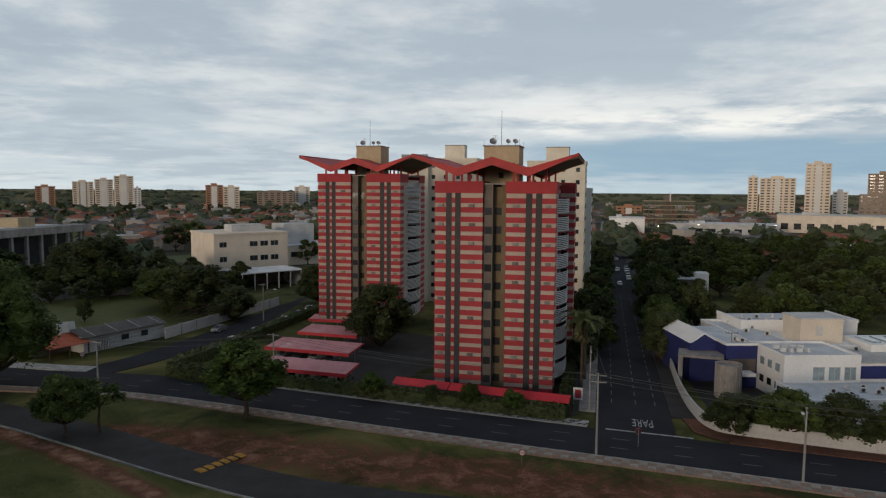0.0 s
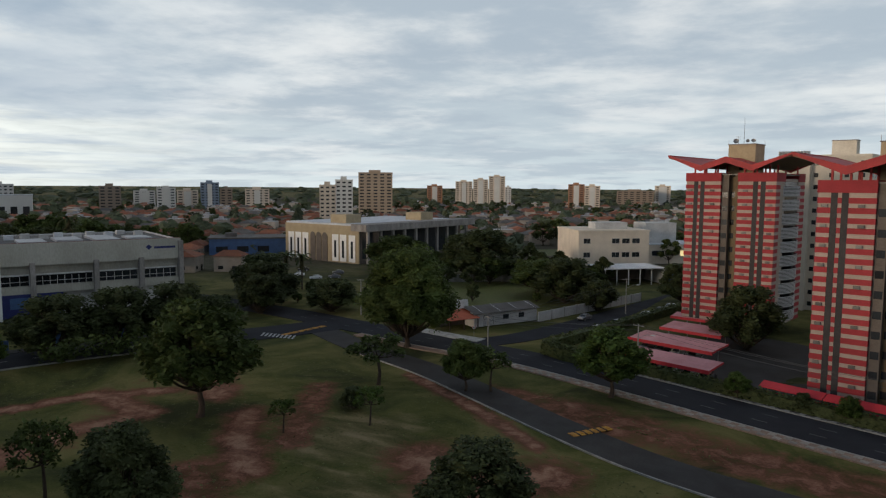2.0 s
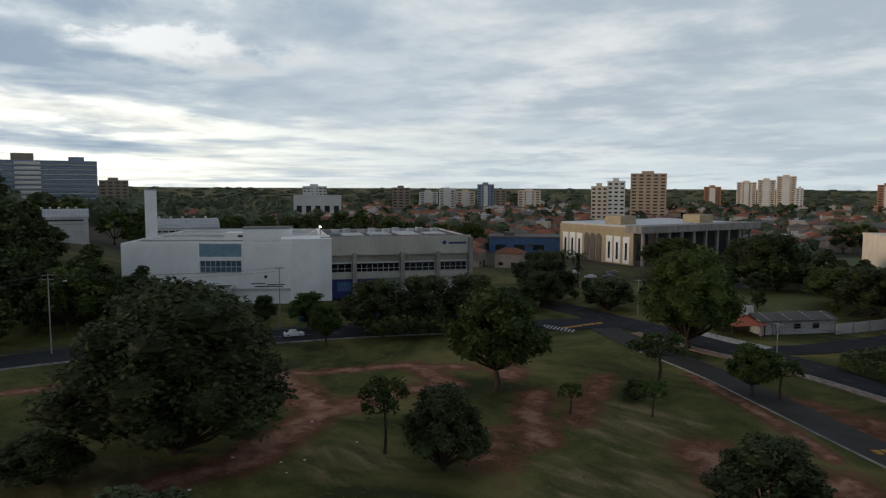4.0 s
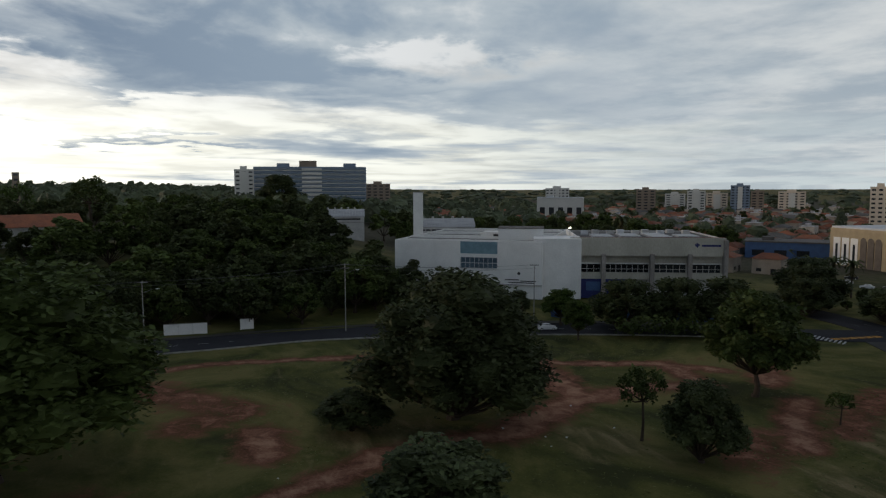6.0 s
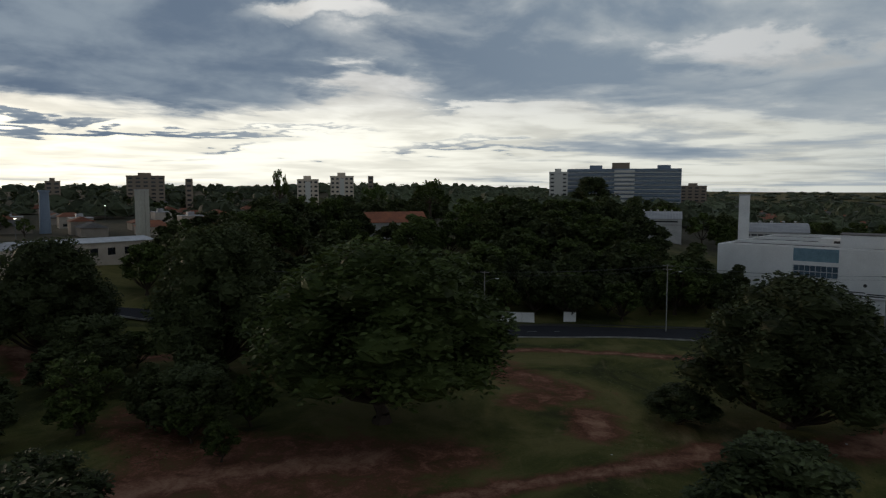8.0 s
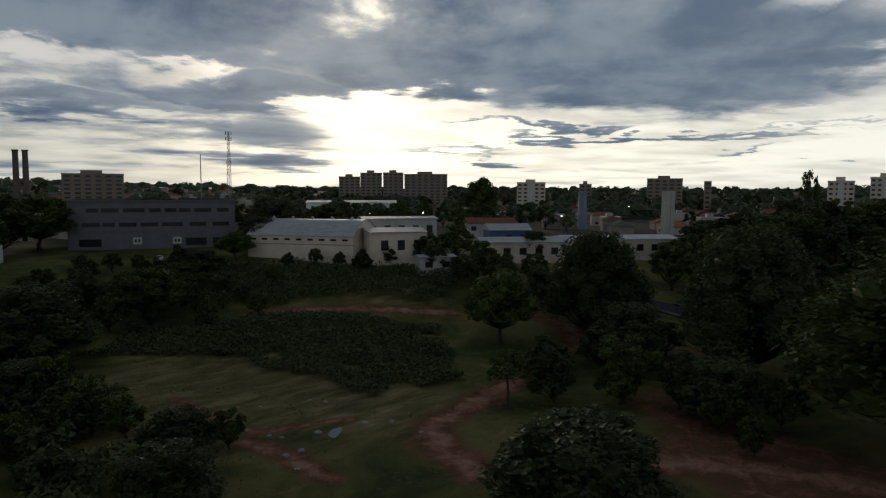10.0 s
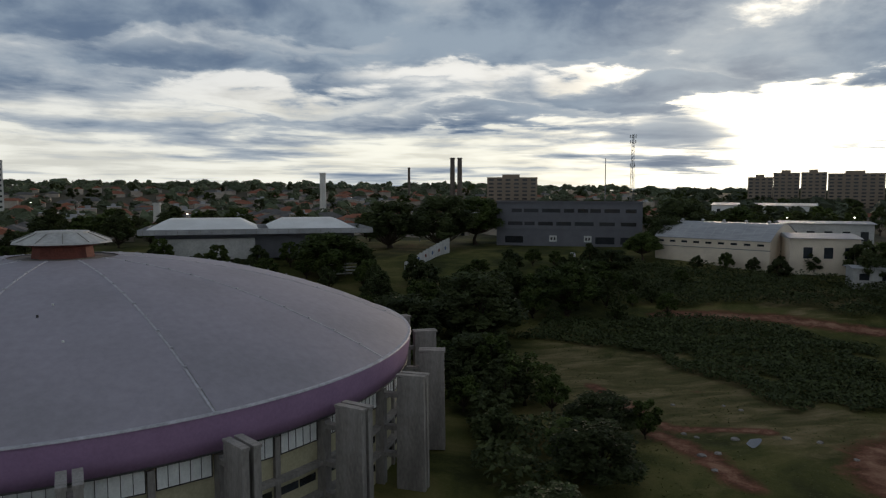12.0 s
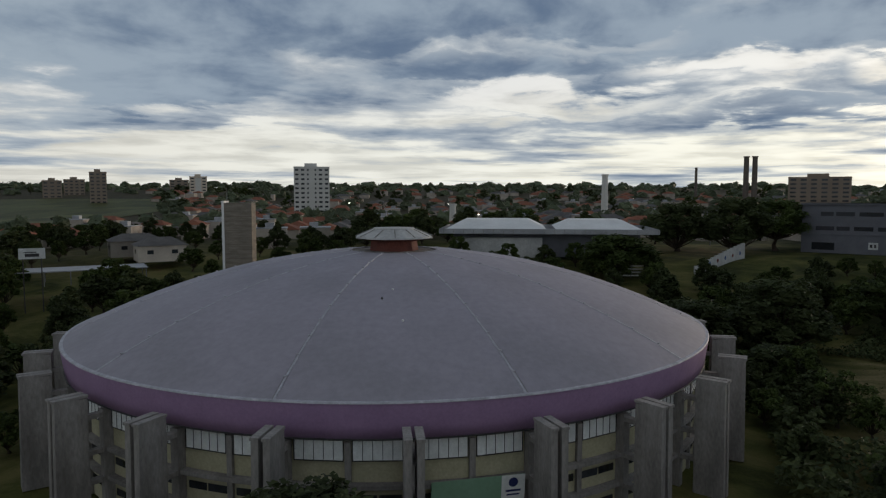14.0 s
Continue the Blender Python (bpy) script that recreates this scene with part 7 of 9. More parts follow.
tree("round", 0, -91.0, -226.0, 12.0, 7.0)
tree("round", 1, -80.0, -220.0, 8.5, 6.0)
tree("round", 0, -66.0, -212.0, 6.0, 6.0)
tree("round", 1, -56.0, -206.0, 5.0, 5.5)
tree("round", 0, -104.0, -236.0, 16.0, 10.0)
tree("round", 0, -118.0, -262.0, 17.0, 13.0)
tree("round", 1, -134.0, -250.0, 14.0, 10.0)
tree("round", 0, -150.0, -163.0, 9.0, 6.0)
tree("sap", 0, -302.0, -132.0, 41.5 - hill(-302, -132), 4.6, label="tall narrow dark tree above the wood")
tree("sap", 0, -317.0, -63.0, 36.8 - hill(-317, -63), 11.0, label="tall flat-topped tree with open crown")
tree("sap", 1, -325.0, -92.0, 36.0 - hill(-325, -92), 8.0, label="tall flat-topped tree with open crown")
tree("round", 1, -277.0, -299.0, 39.5 - hill(-277, -299), 10.5, label="broad dark tree on the skyline")
tree("round", 0, -520.0, 38.0, 41.5 - hill(-520, 40), 17.0, label="large dark tree before the hospital")
for i, (x, y, h, r) in enumerate([(-123, 67, 11.7, 7.2), (-117.5, 76.5, 12.4, 6.8), (-112.5, 85.5, 12.6, 7.4), (-108.0, 92.0, 9.5, 5.5), (-121.4, 119, 9.9, 6.5), (-107.9, 130, 8.5, 7.5)]):
    tree("round", 0, x, y, h, r * 1.1 if i < 4 else r)
for x, y, h, r in [(-118.5, 52.5, 8.6, 3.8), (-133.0, 56.5, 9.0, 5.0), (-148.5, 53.5, 6.0, 3.2), (-150.0, 44.5, 7.2, 4.2), (-124.0, 41.0, 4.6, 2.7), (-152.0, 32.0, 6.5, 4.0)]:
    tree("round", 0 if h < 8 else 2, x, y, h, r)
tree("round", 0, -128.0, 128.0, 12.0, 9.0)
tree("round", 0, -143.0, 142.0, 12.0, 9.0)
tree("round", 0, -100.1, 203.9, 17.4, 13.0)
tree("round", 0, -112.0, 212.0, 15.0, 11.0)
tree("round", 1, -135.7, 203.2, 14.0, 12.0)
tree("round", 0, -62.0, 173.8, 12.5, 10.0)
tree("round", 1, -72.0, 180.0, 11.0, 9.0)
tree("round", 0, -50.5, 166.0, 8.0, 6.0)
tree("round", 0, -12.7, 139.3, 13.0, 7.6)
tree("round", 0, -34.0, 190.0, 11.0, 7.0)
tree("round", 2, -10.5, 103.3, 4.2, 2.3)
tree("round", 2, 4.0, 98.3, 4.0, 1.9)
tree("round", 2, 10.1, 96.0, 3.9, 1.9)
tree("round", 0, -1.5, 101.0, 3.0, 1.8)
for i, (x, y, h, r) in enumerate([(38.6, 89.6, 5.3, 4.0), (44.2, 86.6, 6.9, 4.2), (50.6, 85.0, 6.8, 4.6), (57.0, 82.6, 6.4, 4.4), (64.0, 80.5, 6.6, 4.4)]):
    tree("round", i % 2, x, y, h, r)
for i, (x, y, h, r) in enumerate([(41.5, 128, 9.5, 4.6), (45.0, 139, 9.0, 5.0), (48.0, 150, 9.5, 5.4), (51.0, 163, 11, 5.8), (54.9, 176, 13.6, 6.6), (59, 190, 13, 6.6), (64, 208, 13, 7), (69, 228, 13, 7), (74, 250, 13, 7),
                                  (30.5, 134, 8, 4), (33, 146, 9, 4.5), (36, 160, 10, 5), (40, 178, 11, 5), (45, 200, 11, 5), (50, 224, 12, 6), (56, 250, 12, 6), (62, 275, 12, 6)]):
    tree("round" if i < 5 else "wood", i, x, y, h, r)


def palm(x, y, h, r, seed, label):
    """A palm: ringed trunk and drooping fronds of many leaflets, with a dead skirt."""
    rnd = random.Random(seed)
    z = level(x, y)
    p = thing("palm", pose(x, y, z, 0, 0, rnd.uniform(0, 360)), label, "palm", "palms")
    s = Shape()
    for k in range(10):
        s.tube((0, 0, h * 0.74 * k / 10 - 0.1), (0, 0, h * 0.74 * (k + 1) / 10), 0.27 - 0.008 * k, 0.25 - 0.008 * k, 8, k == 9)
    part("trunk", s, BARK, p)
    for dead in (0, 1):
        for k in range(16 if not dead else 12):
            a = math.tau * k / (16 if not dead else 12) + rnd.uniform(-0.2, 0.2)
            up0 = rnd.uniform(-0.1, 0.9) if not dead else rnd.uniform(-1.6, -1.1)
            f, last = Shape(), Vector((0, 0, h * 0.76))
            for i in range(1, 9):
                q = i / 8
                el = up0 - 1.4 * q * q
                step = Vector((math.cos(a) * math.cos(el), math.sin(a) * math.cos(el), math.sin(el))) * (r / 7)
                nxt = last + step
                side_v = Vector((-math.sin(a), math.cos(a), 0)) * r * 0.16 * (1 - 0.5 * q)
                for sg in (-1, 1):
                    f.add([last, nxt, nxt + side_v * sg - Vector((0, 0, r * 0.07)), last + side_v * sg - Vector((0, 0, r * 0.05))], [(0, 1, 2, 3)])
                last = nxt
            part("dead_frond" if dead else "frond", f, LEAF_DRY if dead else LEAF_DARK, p)
    return p


for i, d in enumerate((38, 47, 57, 66, 77, 90, 104)):
    tree("round", 0, 24.4 + STREET_DIR[0] * d - 8.6, 84.5 + STREET_DIR[1] * d + 1.0, 6.0 + 1.3 * (i * 5 % 3), 3.4 + 0.5 * (i % 3), label="dark street tree beside the tower wall")
palm(22.3, 109.1, 15.5, 3.6, 1, "tall palm with a dry skirt beside the tower")
palm(24.0, 115.0, 13.0, 3.2, 2, "tall palm beside the side street")
for k, (x, y) in enumerate(((-150.5, 152.0), (-147.0, 157.0), (-139.0, 155.0))):
    palm(x, y, 13.0, 3.6, 3 + k, "dark palm before the civic building")
palm(-258.0, 158.0, 24.0, 5.0, 9, "tall palm above the roofs")

# woods and street trees, spread by chance over stretches of the plan
def stand(n, x0, x1, y0, y1, h0, h1, kind, seed, keep=lambda x, y: True, gap=4.5, label=""):
    rnd = random.Random(seed)
    placed, many = [], []
    tries = 0
    while len(placed) < n and tries < n * 30:
        tries += 1
        x, y = rnd.uniform(x0, x1), rnd.uniform(y0, y1)
        if not keep(x, y) or any(math.hypot(x - a, y - b) < gap for a, b in placed):
            continue
        placed.append((x, y))
        h = rnd.uniform(h0, h1)
        r = h * rnd.uniform(0.42, 0.62)
        if label:
            many.append((rnd.randrange(len(KINDS[kind])), pose(x, y, level(x, y), 0, 0, rnd.uniform(0, 360)) @ Matrix.Diagonal((2 * r, 2 * r, h, 1))))
        else:
            tree(kind, rnd.randrange(8), x, y, h, r)
    if label:
        joined("woodland", MODELS[kind], many, label, "woodland")


MODELS = {k: [[(c.data, c.data.materials[0]) for c in t.children] for t in KINDS[k]] for k in ("wood", "far")}


def clear_of_roads(x, y):
    for line, half in ((AVENUE, 5.0), (WEST_ROAD, 6.0), (STREET, 5.2), (BACK_STREET, 3.6), (LOW_ROAD, 3.4)):
        for (ax, ay), (bx, by) in zip(line, line[1:]):
            dx, dy = bx - ax, by - ay
            k = min(1.0, max(0.0, ((x - ax) * dx + (y - ay) * dy) / (dx * dx + dy * dy)))
            if math.hypot(x - ax - k * dx, y - ay - k * dy) < half + 5:
                return False
    return True


def outside(*boxes):
    return lambda x, y: clear_of_roads(x, y) and not any(a < x < b and c < y < d for a, b, c, d in boxes)


stand(62, -300, -156, -130, 26, 11, 17, "wood", 101, outside((-240, -182, -100, 80), (-285, -240, -75, -40)), 9.0)
stand(30, -250, -205, -120, 20, 12, 17, "wood", 102, outside((-285, -240, -75, -40)), 9.0)
stand(10, -205, -182, -60, 18, 10, 14, "wood", 103, clear_of_roads, 8.0)
stand(40, -420, -300, -140, 90, 11, 17, "far", 104, clear_of_roads, 12.0, label="dense dark wood on the western rise")
stand(46, 75, 230, 150, 330, 9, 14, "wood", 105, outside((95, 140, 150, 170)), 9.0)
stand(30, 110, 330, 90, 330, 9, 14, "wood", 106, outside((75, 230, 150, 330), (85, 110, 90, 150)), 12.0, label="dark trees behind the clinic")
stand(30, -140, -20, 285, 420, 9, 14, "far", 107, outside((-150, -95, 255, 335)), 12.0, label="dark trees behind the cream building")
stand(26, -330, -200, 60, 240, 9, 14, "wood", 108, outside((-240, -120, 60, 160), (-250, -130, 180, 300)), 10.0, label="dark trees round the civic building")
stand(46, -380, -235, 90, 215, 11, 17, "wood", 141, outside((-262, -205, 60, 130), (-262, -190, 195, 260)), 9.0, label="dark belt of trees behind the white building")
stand(14, -118, -60, -330, -275, 11, 17, "wood", 109, clear_of_roads, 9.0)
stand(30, -260, -120, -330, -215, 8, 14, "far", 110, outside((-215, -120, -240, -130)), 12.0, label="dark trees among the workshops")
stand(30, -10, 110, -330, -275, 8, 13, "wood", 111, outside((-5, 70, -285, -240)), 10.0, label="dark trees behind the stepped hall")
stand(30, 100, 240, -260, -120, 6, 10, "wood", 112, outside((135, 155, -175, -150), (105, 185, -262, -184)), 10.0, label="dark trees beside the club grounds")
stand(14, -140, -112, -180, -120, 7, 12, "wood", 113, clear_of_roads, 8.0, label="dark scrub trees at the meadow edge")
stand(16, -120, -40, -205, -186, 3.5, 6.5, "wood", 114, clear_of_roads, 5.0, label="low dark shrubs before the workshops")
stand(34, 95, 232, -216, -104, 6, 10, "wood", 115, outside((135, 155, -175, -150), (105, 185, -262, -184)), 9.0)
stand(22, -20, 8, -215, -92, 5, 9, "wood", 116, lambda x, y: math.hypot(x - 53, y + 122.5) > 51 and clear_of_roads(x, y), 6.0)
stand(34, -62, 2, -214, -168, 3.5, 6.5, "wood", 142, outside((-30, 4, -216, -200)), 5.5, label="dark rounded bushes on the slope beside the arena")
stand(14, -62, -20, -226, -196, 4, 7, "wood", 117, clear_of_roads, 6.0, label="dark low shrubs below the grey office")
stand(52, -30, 62, -238, -172, 5, 8.5, "wood", 118, outside((-8, 70, -300, -242), (-34, 2, -240, -200)), 6.5, label="dark trees behind the arena")
stand(16, -112, -60, -100, -58, 5, 9, "wood", 119, clear_of_roads, 8.0)


stand(150, 48, 250, 150, 345, 8.5, 13, "wood", 131, outside((66, 96, 168, 205)), 8.5, label="dense dark tree canopy east of the side street")
stand(12, -135, -62, 132, 172, 3, 6, "wood", 133, clear_of_roads, 7.0, label="scrub and small trees on the vacant lot")
stand(26, -128, -60, 182, 250, 6, 10, "wood", 134, outside((-90, -40, 225, 300), (-128, -95, 215, 245)), 8.0, label="dark trees between the lots")

stand(46, -184, -151, -95, 34, 8, 13, "wood", 135, clear_of_roads, 6.5, label="dense dark trees close behind the park road")
stand(190, 96, 280, -290, -85, 5, 9, "wood", 136, outside((138, 153, -172, -153), (136, 172, -240, -186)), 6.5, label="dark tree mass beside the arena")


def thicket(corners, h, density, label, seed, material):
    """Low dense scrub over a stretch of ground: many overlapping leaf clumps, one mesh."""
    rnd = random.Random(seed)
    xs, ys = [p[0] for p in corners], [p[1] for p in corners]
    s = Shape()
    count = int((max(xs) - min(xs)) * (max(ys) - min(ys)) * density)
    for _ in range(count):
        x, y = rnd.uniform(min(xs), max(xs)), rnd.uniform(min(ys), max(ys))
        inside = False
        px, py = x, y
        x, y = x + 7 * noise.noise((px * 0.09, py * 0.09, 1.0)), y + 7 * noise.noise((px * 0.09, py * 0.09, 4.0))
        for (ax, ay), (bx, by) in zip(corners, corners[1:] + corners[:1]):
            if (ay > y) != (by > y) and x < (bx - ax) * (y - ay) / (by - ay) + ax:
                inside = not inside
        x, y = px, py
        if not inside:
            continue
        lump = 0.75 + 0.6 * noise.noise((x * 0.16, y * 0.16, seed))
        if lump < 0.45 or (h < 4.2 and not clear_of_roads(x, y)):
            continue
        leaf_card(s, Vector((x, y, level(x, y) + h * lump * rnd.uniform(0.3, 1.0))), (rnd.uniform(0.18, 0.42) if h < 4 else rnd.uniform(0.3, 0.6)), rnd)
    return solid("scrub", s, material, label, "scrub", kind="stuff")


thicket([(-19, -167), (-33, -160), (-42, -146), (-44, -127), (-48, -110), (-62, -112), (-84, -138), (-76, -156), (-65, -166), (-52, -172), (-30, -175)], 1.8, 13.0, "dense low green scrub in the damp hollow", 5, LEAF_DARK)
thicket([(-64, -176), (-82, -170), (-98, -152), (-112, -160), (-119, -168), (-104, -189), (-92, -198), (-86, -210), (-72, -214), (-45, -214), (-36, -196)], 2.6, 9.0, "dark overgrown brush before the workshops", 6, LEAF_DARK)
thicket([(-3, -157), (-19, -167), (-13, -140), (-9, -119), (-12, -110), (-6, -95), (8, -98), (4, -112), (-1, -135)], 4.0, 6.0, "dark thicket along the arena", 7, LEAF_DARK)
thicket([(-121, 60), (-114, 62), (-101, 90), (-107, 96), (-112, 92)], 7.0, 9.0, "leafy green hedge trees before the office wing", 8, LEAF_MID)


# ---- the town beyond ----
def far_tower(x, y, rot, w, h, wall, cols, group="distant towers"):
    """A distant block: shaft, windows storey by storey, parapet and roof house."""
    z = hill(x, y) - 0.5
    d = w * 0.7 if w > 8 else w
    floors = max(2, int(h / 3.0))
    words = {TOWER_ORANGE: "terracotta", TOWER_WALL: "cream", TOWER_WHITE: "white", TOWER_BROWN: "brown", TOWER_TAN: "tan", TOWER_BLUE: "blue-grey"}[wall]
    t = thing("distant_tower", pose(x, y, z, 0, 0, rot), words + " distant apartment tower with rows of windows", "tower block", group)
    part("wall", box(-w / 2, w / 2, 0, d, 0, h), wall, t)
    if w > 8:
        part("roof_house", box(-w * 0.2, w * 0.15, d * 0.2, d * 0.6, h, h + 3.2), wall, t)
        part("parapet", box(-w / 2 - 0.2, w / 2 + 0.2, -0.2, d + 0.2, h - 0.2, h + 0.8), wall, t)
    pw = w / cols
    pane = box(-0.28 * pw, 0.28 * pw, -0.12, 0.02, 0, 1.3).mesh("window", DARK_GLASS)
    for i in range(floors):
        for k in range(cols):
            part("window", pane, None, t, at=(-w / 2 + (k + 0.5) * pw, 0, i * h / floors + 1.0))
    if w > 14 and wall not in (TOWER_BROWN, TOWER_TAN):
        part("balcony_strip", box(-pw * 0.5, pw * 0.5, -0.5, 0.0, 1.0, h - 1.0), TOWER_WHITE, t)
    return t


far_tower(-595, 1042, 29.7, 26.4, 30.5, TOWER_ORANGE, 3)
far_tower(-528, 1022, 27.3, 27.9, 37.6, TOWER_WALL, 4)
far_tower(-503, 1034, 25.9, 24.9, 41.2, TOWER_WALL, 3)
far_tower(-479, 1046, 24.6, 26.8, 46.6, TOWER_WALL, 3)
far_tower(-462, 1053, 23.7, 10.2, 29.0, TOWER_WHITE, 2)
far_tower(-312, 950, 18.2, 22.6, 33.9, TOWER_ORANGE, 3)
far_tower(-291, 957, 16.9, 21.5, 31.8, TOWER_WALL, 3)
far_tower(-281, 1167, 13.5, 59.8, 23.9, TOWER_BROWN, 6)
far_tower(-248, 1225, 11.5, 26.2, 32.7, TOWER_WALL, 2)
far_tower(365, 823, -23.9, 11.0, 47.7, TOWER_WALL, 2)
far_tower(380, 794, -25.6, 36.9, 46.1, TOWER_WALL, 6)
far_tower(378, 705, -28.2, 23.0, 59.5, TOWER_WALL, 4)
far_tower(445, 782, -29.7, 15.3, 31.3, TOWER_WHITE, 3)
far_tower(428, 676, -32.3, 29.6, 49.1, TOWER_BROWN, 4)
far_tower(367, 596, -31.6, 19.8, 29.3, TOWER_BROWN, 4)
far_tower(206, 773, -14.9, 27.3, 13.3, TOWER_ORANGE, 4)
far_tower(-393, 566, 34.2, 33.5, 43.6, TOWER_TAN, 5)
far_tower(-344, 428, 38.0, 12.7, 31.3, TOWER_WALL, 3)
far_tower(-334, 436, 36.7, 13.6, 35.4, TOWER_WHITE, 3)
far_tower(-659, 599, 47.2, 21.5, 32.8, TOWER_BLUE, 4)
far_tower(-646, 613, 46.0, 14.5, 25.7, TOWER_BROWN, 2)
far_tower(-648, 456, 54.2, 20.8, 28.4, TOWER_BROWN, 3)
far_tower(-786, 605, 51.9, 26.6, 21.4, TOWER_WHITE, 3)
far_tower(-692, 562, 50.3, 21.2, 26.1, TOWER_WHITE, 3)
far_tower(-714, 613, 48.8, 25.7, 22.9, TOWER_WALL, 3)
far_tower(-620, 639, 43.6, 29.1, 25.2, TOWER_WALL, 4)
far_tower(-700, 373, 61.1, 26.7, 29.8, TOWER_WHITE, 6)
far_tower(-549, 16, 85.8, 14.5, 31.4, TOWER_WHITE, 3)
far_tower(-668, 153, 75.3, 23.8, 27.4, TOWER_BROWN, 4)
far_tower(-470, -166, -253.6, 14.9, 24.7, TOWER_WALL, 4)
far_tower(-477, -143, -256.4, 16.4, 27.0, TOWER_WALL, 5)
far_tower(-481, -123, -258.7, 3.9, 27.8, TOWER_BROWN, 1)
far_tower(-403, -588, -217.2, 21.0, 27.1, TOWER_BROWN, 4)
far_tower(-420, -575, -219.0, 21.4, 31.1, TOWER_BROWN, 4)
far_tower(-437, -561, -220.7, 20.3, 31.4, TOWER_BROWN, 4)
far_tower(-461, -539, -223.5, 43.1, 30.1, TOWER_BROWN, 7)
far_tower(-453, -400, -232.0, 24.0, 23.3, TOWER_WALL, 5)
far_tower(-496, -374, -236.4, 10.5, 21.7, TOWER_BROWN, 2)
far_tower(-556, -331, -242.5, 30.2, 26.2, TOWER_BROWN, 5)
far_tower(-435, -237, -245.7, 4.7, 25.5, TOWER_BROWN, 1)
far_tower(201, -495, -159.9, 24.6, 35.4, TOWER_WHITE, 6)
far_tower(438, -594, -144.3, 14.0, 28.2, TOWER_BROWN, 3)
far_tower(414, -727, -151.3, 17.9, 22.1, TOWER_WALL, 3)
far_tower(529, -650, -141.4, 17.2, 17.3, TOWER_BROWN, 3)
far_tower(481, -804, -149.9, 21.7, 15.2, TOWER_BROWN, 3)
far_tower(544, -702, -142.8, 20.5, 16.7, TOWER_BROWN, 4)
far_tower(-154, -561, -198.6, 40.0, 27.0, TOWER_BROWN, 6)
# hospital-like blue slab
z0 = hill(-583, 72)
hs = thing("hospital", pose(-588.2, 27.7, z0, 0, 0, 80.6), "long blue-grey hospital slab with window bands", "hospital")
hh = 48.4 - z0
part("wall", box(0, 90, -0.0, -18, 0, hh).moved(pose(0, 0, 0)), TOWER_BLUE, hs)
for i in range(9):
    part("window_band", box(1, 89, -18.3, -18.0, hh - 3.0 - i * 3.4, hh - 1.6 - i * 3.4), BAND_GLASS, hs)
    part("sill_band", box(0.5, 89.5, -18.5, -18.0, hh - 3.4 - i * 3.4, hh - 3.0 - i * 3.4), TOWER_WHITE, hs)
    part("pale_band", box(38, 54, -19.2, -18.0, hh - 2.9 - i * 3.4, hh - 1.1 - i * 3.4), TOWER_WHITE, hs)
for u in (18, 38, 72):
    part("roof_house", box(u, u + 10, -12, -4, hh, hh + 3), TOWER_BLUE, hs)
part("roof_house", box(36, 50, -14, -3, hh, hh + 5), TOWER_BROWN, hs)

# unfinished frame building
cs = thing("unfinished_building", pose(154.2, 538.3, 0, 0, 0, -17.8), "unfinished concrete frame of seven bare storeys", "building shell")
for i in range(7):
    part("floor_slab", box(0, 38, 0, 16, 3.4 * i + 2.9, 3.4 * i + 3.3), TAN, cs)
for i in range(10):
    for v in (0.5, 8, 15.3):
        part("column", box(i * 4.15, i * 4.15 + 0.6, v, v + 0.6, 0, 23.7), TAUPE, cs)
part("core", box(15, 22, 5, 11, 0, 28), TAUPE, cs)
part("hoist", Shape().tube((20, 4, 23), (20, 4, 30), 0.5, 0.5, 4), TOWER_WHITE, cs)


def big_shed(x, y, rot, w, d, h, wall, roof_m, label):
    t = thing("store_building", pose(x, y, hill(x, y) - 0.3, 0, 0, rot), label, "store")
    part("wall", box(0, w, 0, d, 0, h), wall, t)
    part("roof", box(-0.4, w + 0.4, -0.4, d + 0.4, h, h + 0.6), roof_m, t)
    for i in range(max(2, int(w / 9))):
        part("opening", box(3 + i * 9, 8 + i * 9, -0.1, 0.02, h * 0.2, h * 0.55), BRIGHT_RED if "red" in label and i % 3 == 0 else DARK_GLASS, t)
    part("roof_plant", box(w * 0.2, w * 0.35, d * 0.3, d * 0.6, h + 0.6, h + 2.2), roof_m, t)
    return t


big_shed(259.5, 541, -29, 84, 40, 13.5, BONE, GREYWHITE, "wide cream shopping building with flat roof")
big_shed(169.5, 528, -21, 78, 30, 7.0, GREYWHITE, ROOF_PALE, "low pale shop row")
big_shed(116.0, 486.4, -15, 24, 18, 12.6, WHITE, ROOF_PALE, "white shop building with dark lettering band")
big_shed(168, 337, -28, 26, 16, 6.5, WHITE, ROOF_PALE, "white low building among trees")
big_shed(150, 388, -24, 44, 18, 6.0, GREYWHITE, ROOF_DARK, "low grey-roofed hall among trees")
big_shed(196, 300, -30, 34, 18, 7.0, GREYWHITE, ROOF_PALE, "white hall with red sign panels")
big_shed(-618, 304, 58, 46, 20, 21.0, TOWER_WHITE, ROOF_PALE, "distant white slab building")
big_shed(-240.8, 212.2, 44, 34, 20, 7.4, SKYBLUE, ROOF_DARK, "low hall with dark roof and blue wall")
vaulted_hall(-237.0, 78.0, 255, 20.0, 12.0, 16.5, 3.0, GREYWHITE, "hall with a dark vaulted roof behind the white building")
vaulted_hall(-287.0, 47.0, 258, 15.0, 12.0, 11.0, 3.0, GREYWHITE, "hall with a pale vaulted roof behind the wood")

